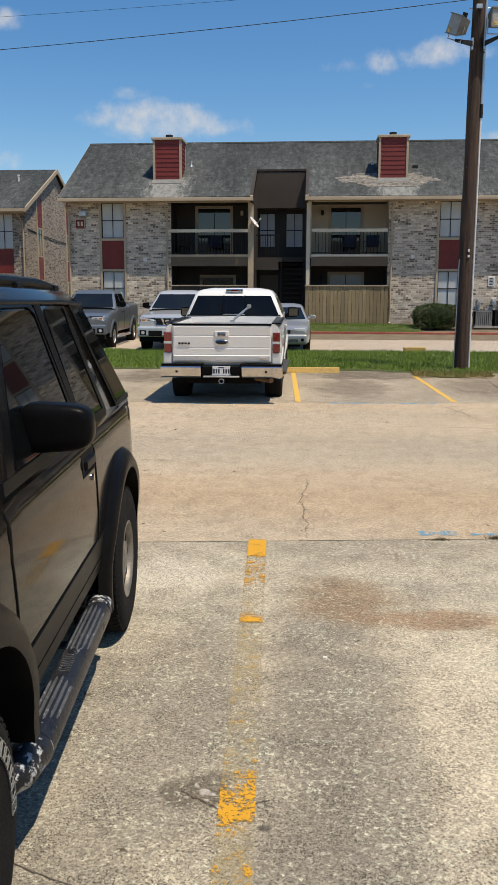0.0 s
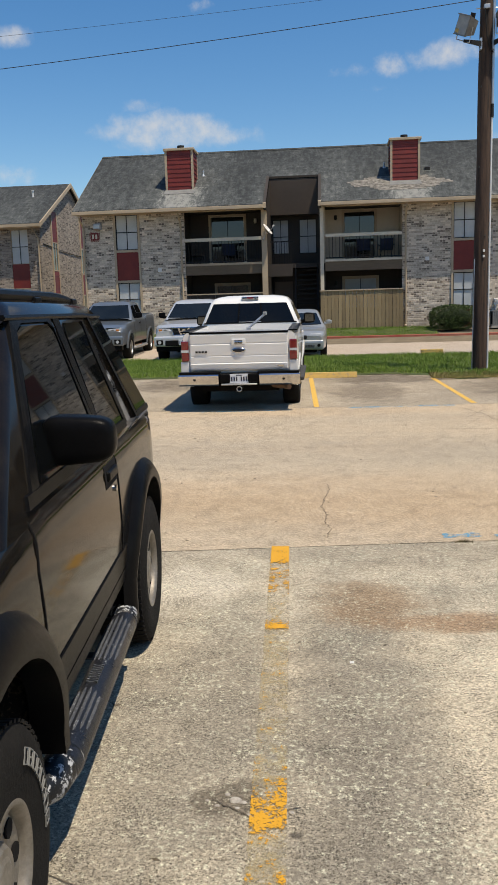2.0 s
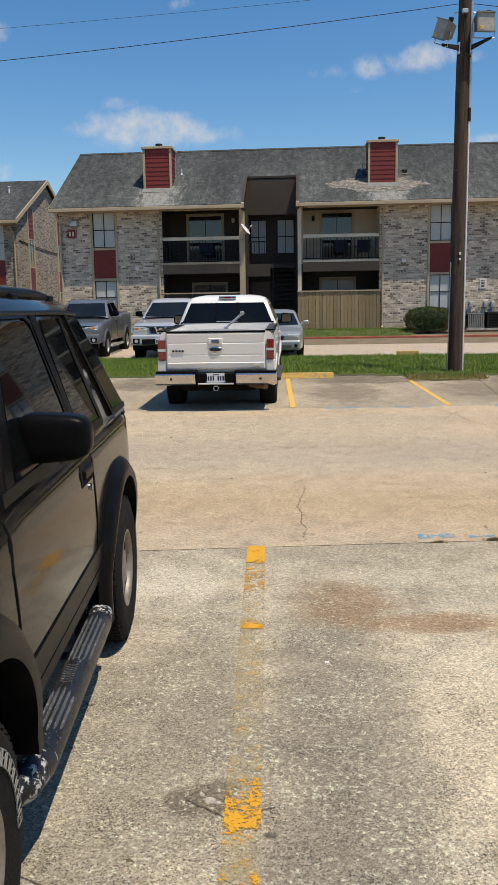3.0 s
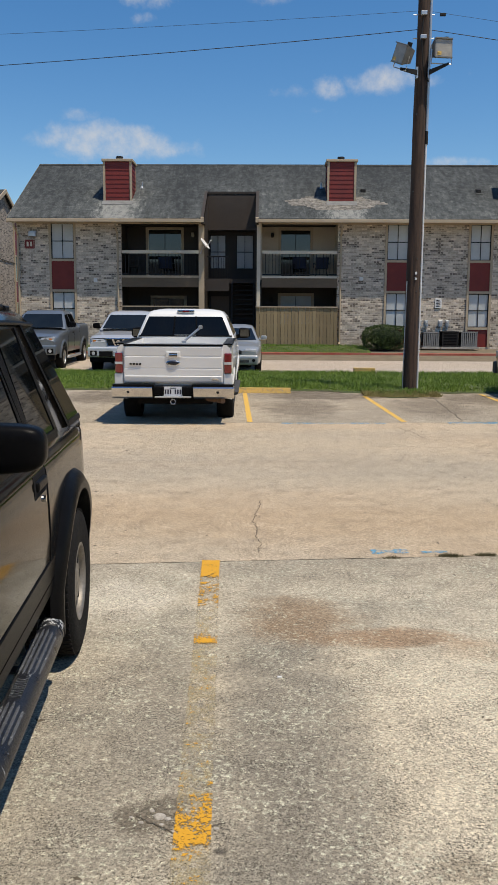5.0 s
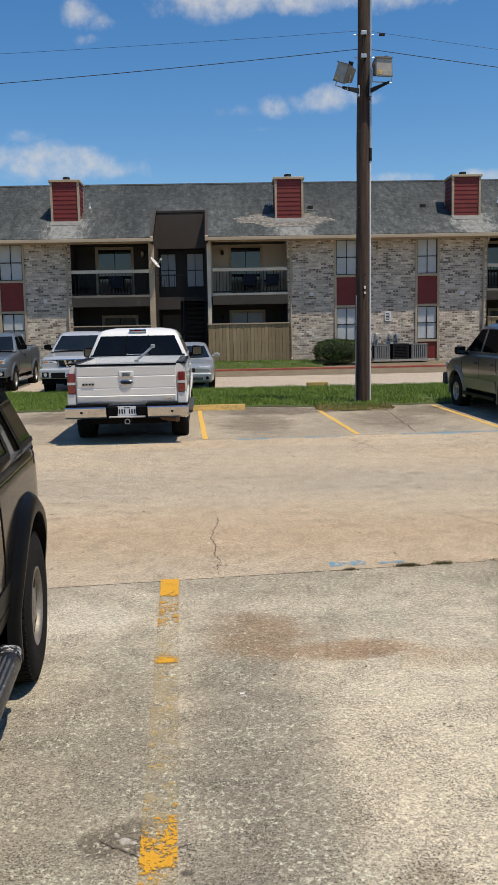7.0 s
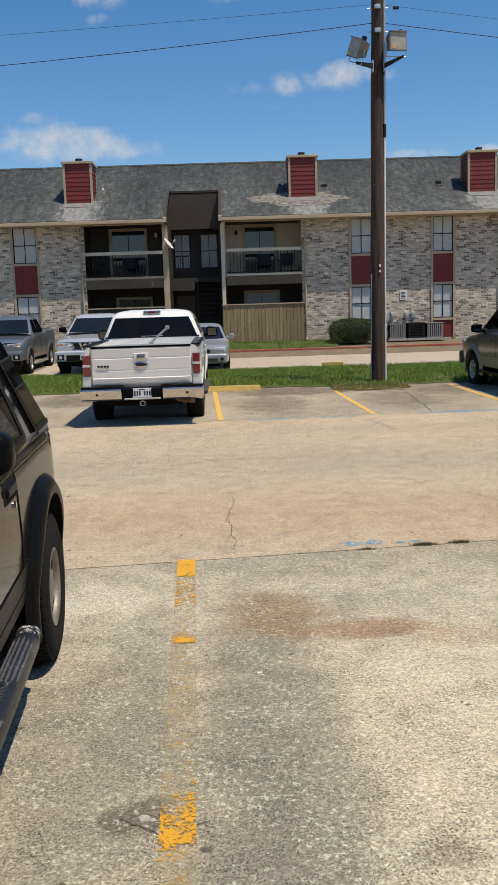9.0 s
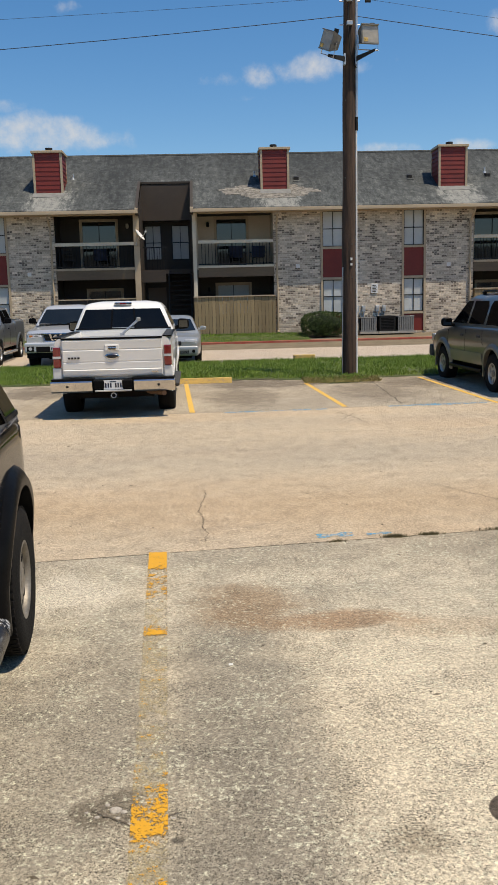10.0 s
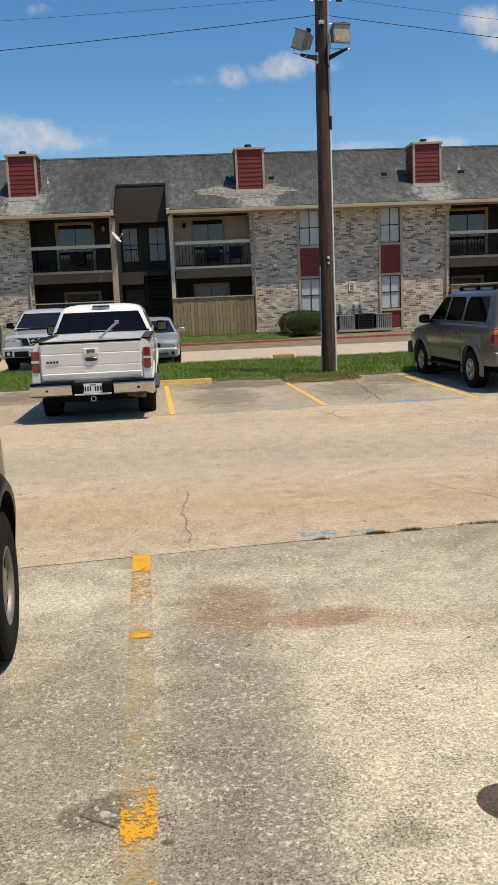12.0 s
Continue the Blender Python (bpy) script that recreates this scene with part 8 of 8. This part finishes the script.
def wire(name, pts, r, label):
    return tagged(part(name, tube(bmesh.new(), pts, r, 6), DARK), label, "overhead wire", "wires on the pole")


def sag(a, b, s, n=16):
    a, b = Vector(a), Vector(b)
    return [a.lerp(b, k / n) - Vector((0, 0, s * 4 * (k / n) * (1 - k / n))) for k in range(n + 1)]


wire("overhead_wire", sag((3.40, PY, 8.66), (-26, 20.5, 7.98), 0.25), 0.0035, "thin dark service wire strung from the pole")
wire("overhead_wire", sag((3.42, PY, 8.27), (-26, 20.5, 6.98), 0.35), 0.0075, "black service cable strung from the pole")
wire("overhead_wire", sag((3.58, PY, 8.66), (30, 20.5, 6.0), 0.25), 0.0035, "thin dark service wire strung from the pole")
wire("overhead_wire", sag((3.58, PY, 8.27), (30, 20.5, 5.6), 0.25), 0.0075, "black service cable strung from the pole")
tagged(part("wire_splice", rounded(3.86, 3.99, PY - 0.03, PY + 0.03, 8.55, 8.61, 0.012), DARK), "black splice sleeve on the thin wire", "wire splice")

# ---- cracks, weeds and litter on the concrete ----
CRACK = mat("crack_dirt", (0.09, 0.072, 0.05), (0.14, 0.11, 0.08), 9.0, 0.95)


def crack(x0, y0, x1, y1, seed, w=0.006, n=40, wob=0.05):
    rng = random.Random(seed)
    bm = bmesh.new()
    dx, dy = x1 - x0, y1 - y0
    L = math.hypot(dx, dy)
    px, py = -dy / L, dx / L
    off, prev = 0.0, None
    for i in range(n + 1):
        t = i / n
        off += rng.uniform(-1, 1) * wob * L / n * 3
        off *= 0.93
        x, y = x0 + dx * t + px * off, y0 + dy * t + py * off
        ww = w * rng.uniform(0.4, 1.3) * min(1.0, 6 * t + 0.2, 6 * (1 - t) + 0.2)
        a = bm.verts.new((x - px * ww, y - py * ww, rise(y) + 0.0035))
        b = bm.verts.new((x + px * ww, y + py * ww, rise(y) + 0.0035))
        if prev:
            bm.faces.new((prev[0], prev[1], b, a))
        prev = (a, b)
    return tagged(part("crack", bm, CRACK), "thin dirt-filled crack in the concrete", "crack", "cracks in the concrete", "structure")


crack(-0.03, 6.12, -0.09, 8.3, 1, 0.004, 90, 0.20)
crack(-0.12, 6.42, 0.06, 6.36, 19, 0.003, 20, 0.2)
crack(2.15, 14.2, 2.45, 12.6, 3, 0.007, 60, 0.25)
crack(3.7, 18.6, 3.55, 14.8, 5, 0.016, 40, 0.06)
crack(4.0, 14.2, 4.1, 13.0, 6, 0.006, 40, 0.25)
crack(2.2, 8.3, 3.0, 6.5, 7, 0.004, 60, 0.2)
crack(-1.2, 2.45, -0.35, 2.1, 9, 0.0028)
crack(-3.2, 10.2, 1.0, 10.6, 10, 0.004, 50, 0.03)
crack(-0.46, 2.78, -0.30, 2.66, 13, 0.003, 24, 0.2)
crack(-0.30, 2.64, -0.12, 2.74, 14, 0.003, 24, 0.2)
crack(1.1, 11.9, 4.6, 11.7, 15, 0.006, 60, 0.03)
crack(-4.0, 9.6, -1.2, 9.0, 16, 0.004, 50, 0.05)
crack(2.5, 13.9, 2.1, 13.0, 18, 0.006, 30, 0.1)


def tuft(x, y, w, n, seed):
    rng = np.random.default_rng(seed)
    vs, fs = [], []
    for k in range(n):
        px, py = x + rng.normal(0, w), y + rng.normal(0, 0.012)
        a = rng.uniform(0, math.tau)
        l, h = rng.uniform(0.01, 0.03), rng.uniform(0.008, 0.03)
        i = len(vs)
        vs += [(px - 0.003, py, 0.0), (px + 0.003, py, 0.0), (px + l * math.cos(a), py + l * math.sin(a), h)]
        fs.append((i, i + 1, i + 2))
    me = bpy.data.meshes.new("weed_tuft")
    me.from_pydata(vs, [], fs)
    me.materials.append(DRY)
    return tagged(new("weed_tuft", me), "dry weeds rooted in the pavement joint", "weeds", "weeds in the joint", "stuff")


tuft(1.42, joint_y(1.42), 0.045, 300, 1)
tuft(1.70, joint_y(1.70), 0.04, 200, 2)
tuft(2.3, joint_y(2.3), 0.12, 160, 3)
tuft(0.95, joint_y(0.95) - 0.02, 0.03, 60, 4)


def grit(count, seed):
    """Loose stones, twigs and leaf bits scattered over the lot."""
    rng = np.random.default_rng(seed)
    vs, fs = [], []
    for k in range(count):
        x, y = rng.uniform(-2.5, 4.5), 1.8 + 12 * rng.uniform(0, 1) ** 1.6
        r = rng.uniform(0.003, 0.010) * (1 if y < 7 else 1.2)
        a = rng.uniform(0, math.tau)
        st = rng.uniform(1, 3.0)
        z = rise(y)
        i = len(vs)
        for da, q in ((0, st), (1.6, 1), (3.1, st), (4.7, 1)):
            vs.append((x + r * q * math.cos(a + da), y + r * q * math.sin(a + da), z))
        vs.append((x, y, z + r * 0.8))
        fs += [(i, i + 1, i + 4), (i + 1, i + 2, i + 4), (i + 2, i + 3, i + 4), (i + 3, i, i + 4)]
    me = bpy.data.meshes.new("grit")
    me.from_pydata(vs, [], fs)
    me.materials.append(leaf_mat("grit_bits", (0.05, 0.04, 0.03), (0.30, 0.25, 0.18), 0.9))
    return tagged(new("grit", me), "scattered grit, twigs and leaf bits", "litter", kind="stuff")


grit(260, 12)


def spalled_lump(x, y, r, seed):
    """A knob of broken concrete left standing in the worn hollow beside the line."""
    rng = random.Random(seed)
    bm = bmesh.new()
    bmesh.ops.create_icosphere(bm, subdivisions=2, radius=r)
    for v in bm.verts:
        k = 1 + 0.45 * noise.noise(v.co * 22 + Vector((seed, 0, 0)))
        v.co = Vector((x + v.co.x * k * rng.uniform(0.95, 1.05), y + v.co.y * k * 0.8, max(-0.004, v.co.z * k * 0.45)))
    return tagged(part("concrete_lump", bm, KERB), "broken knob of grey concrete beside the worn line", "rubble", "broken bits by the line")


for q, (lx, ly, lr) in enumerate(((-0.372, 2.765, 0.024), (-0.335, 2.755, 0.014), (-0.40, 2.80, 0.011), (-0.43, 2.73, 0.010), (-0.355, 2.72, 0.009), (-0.31, 2.68, 0.010), (-0.16, 2.70, 0.009), (-0.47, 2.76, 0.008))):
    spalled_lump(lx, ly, lr, q)

chip = tagged(part("paint_chip", rounded(0.072, 0.094, 3.965, 3.985, 0.0, 0.004, 0.0015), WHITE), "small white scrap stuck to the concrete", "litter")


# ---- out of view: a brick range added to block low sky and bounce light ----


def rear_block():
    """A made-up plain brick range behind the viewer that cuts sky light and darkens reflections."""
    a = empty("added_rear_building", (0, 0, 0))
    y0, y1 = -16.0, -26.0
    part("wall", boxed(-38, 38, y1, y0, -0.1, 5.4), BRICK, a)
    part("roof", prism(bmesh.new(), ((y0 + 0.6, 5.4), ((y0 + y1) / 2, 8.4), (y1 - 0.6, 5.4), ((y0 + y1) / 2, 8.2)), -38.5, 38.5), SHINGLE, a)
    part("fascia", boxed(-38.5, 38.5, y0 + 0.55, y0 + 0.65, 5.25, 5.42), TRIM, a)
    for k in range(-5, 6):
        x = k * 6.5
        part("panel", boxed(x - 0.45, x + 0.45, y0 + 0.003, y0 + 0.03, 2.4, 3.5), RED, a)
        for z in (1.0, 3.6):
            part("window", boxed(x - 0.45, x + 0.45, y0 + 0.003, y0 + 0.04, z, z + 1.35), GLASS, a)
    return tagged(a, "unseen brick range with dark windows, added to block sky light", "building")


rear_block()
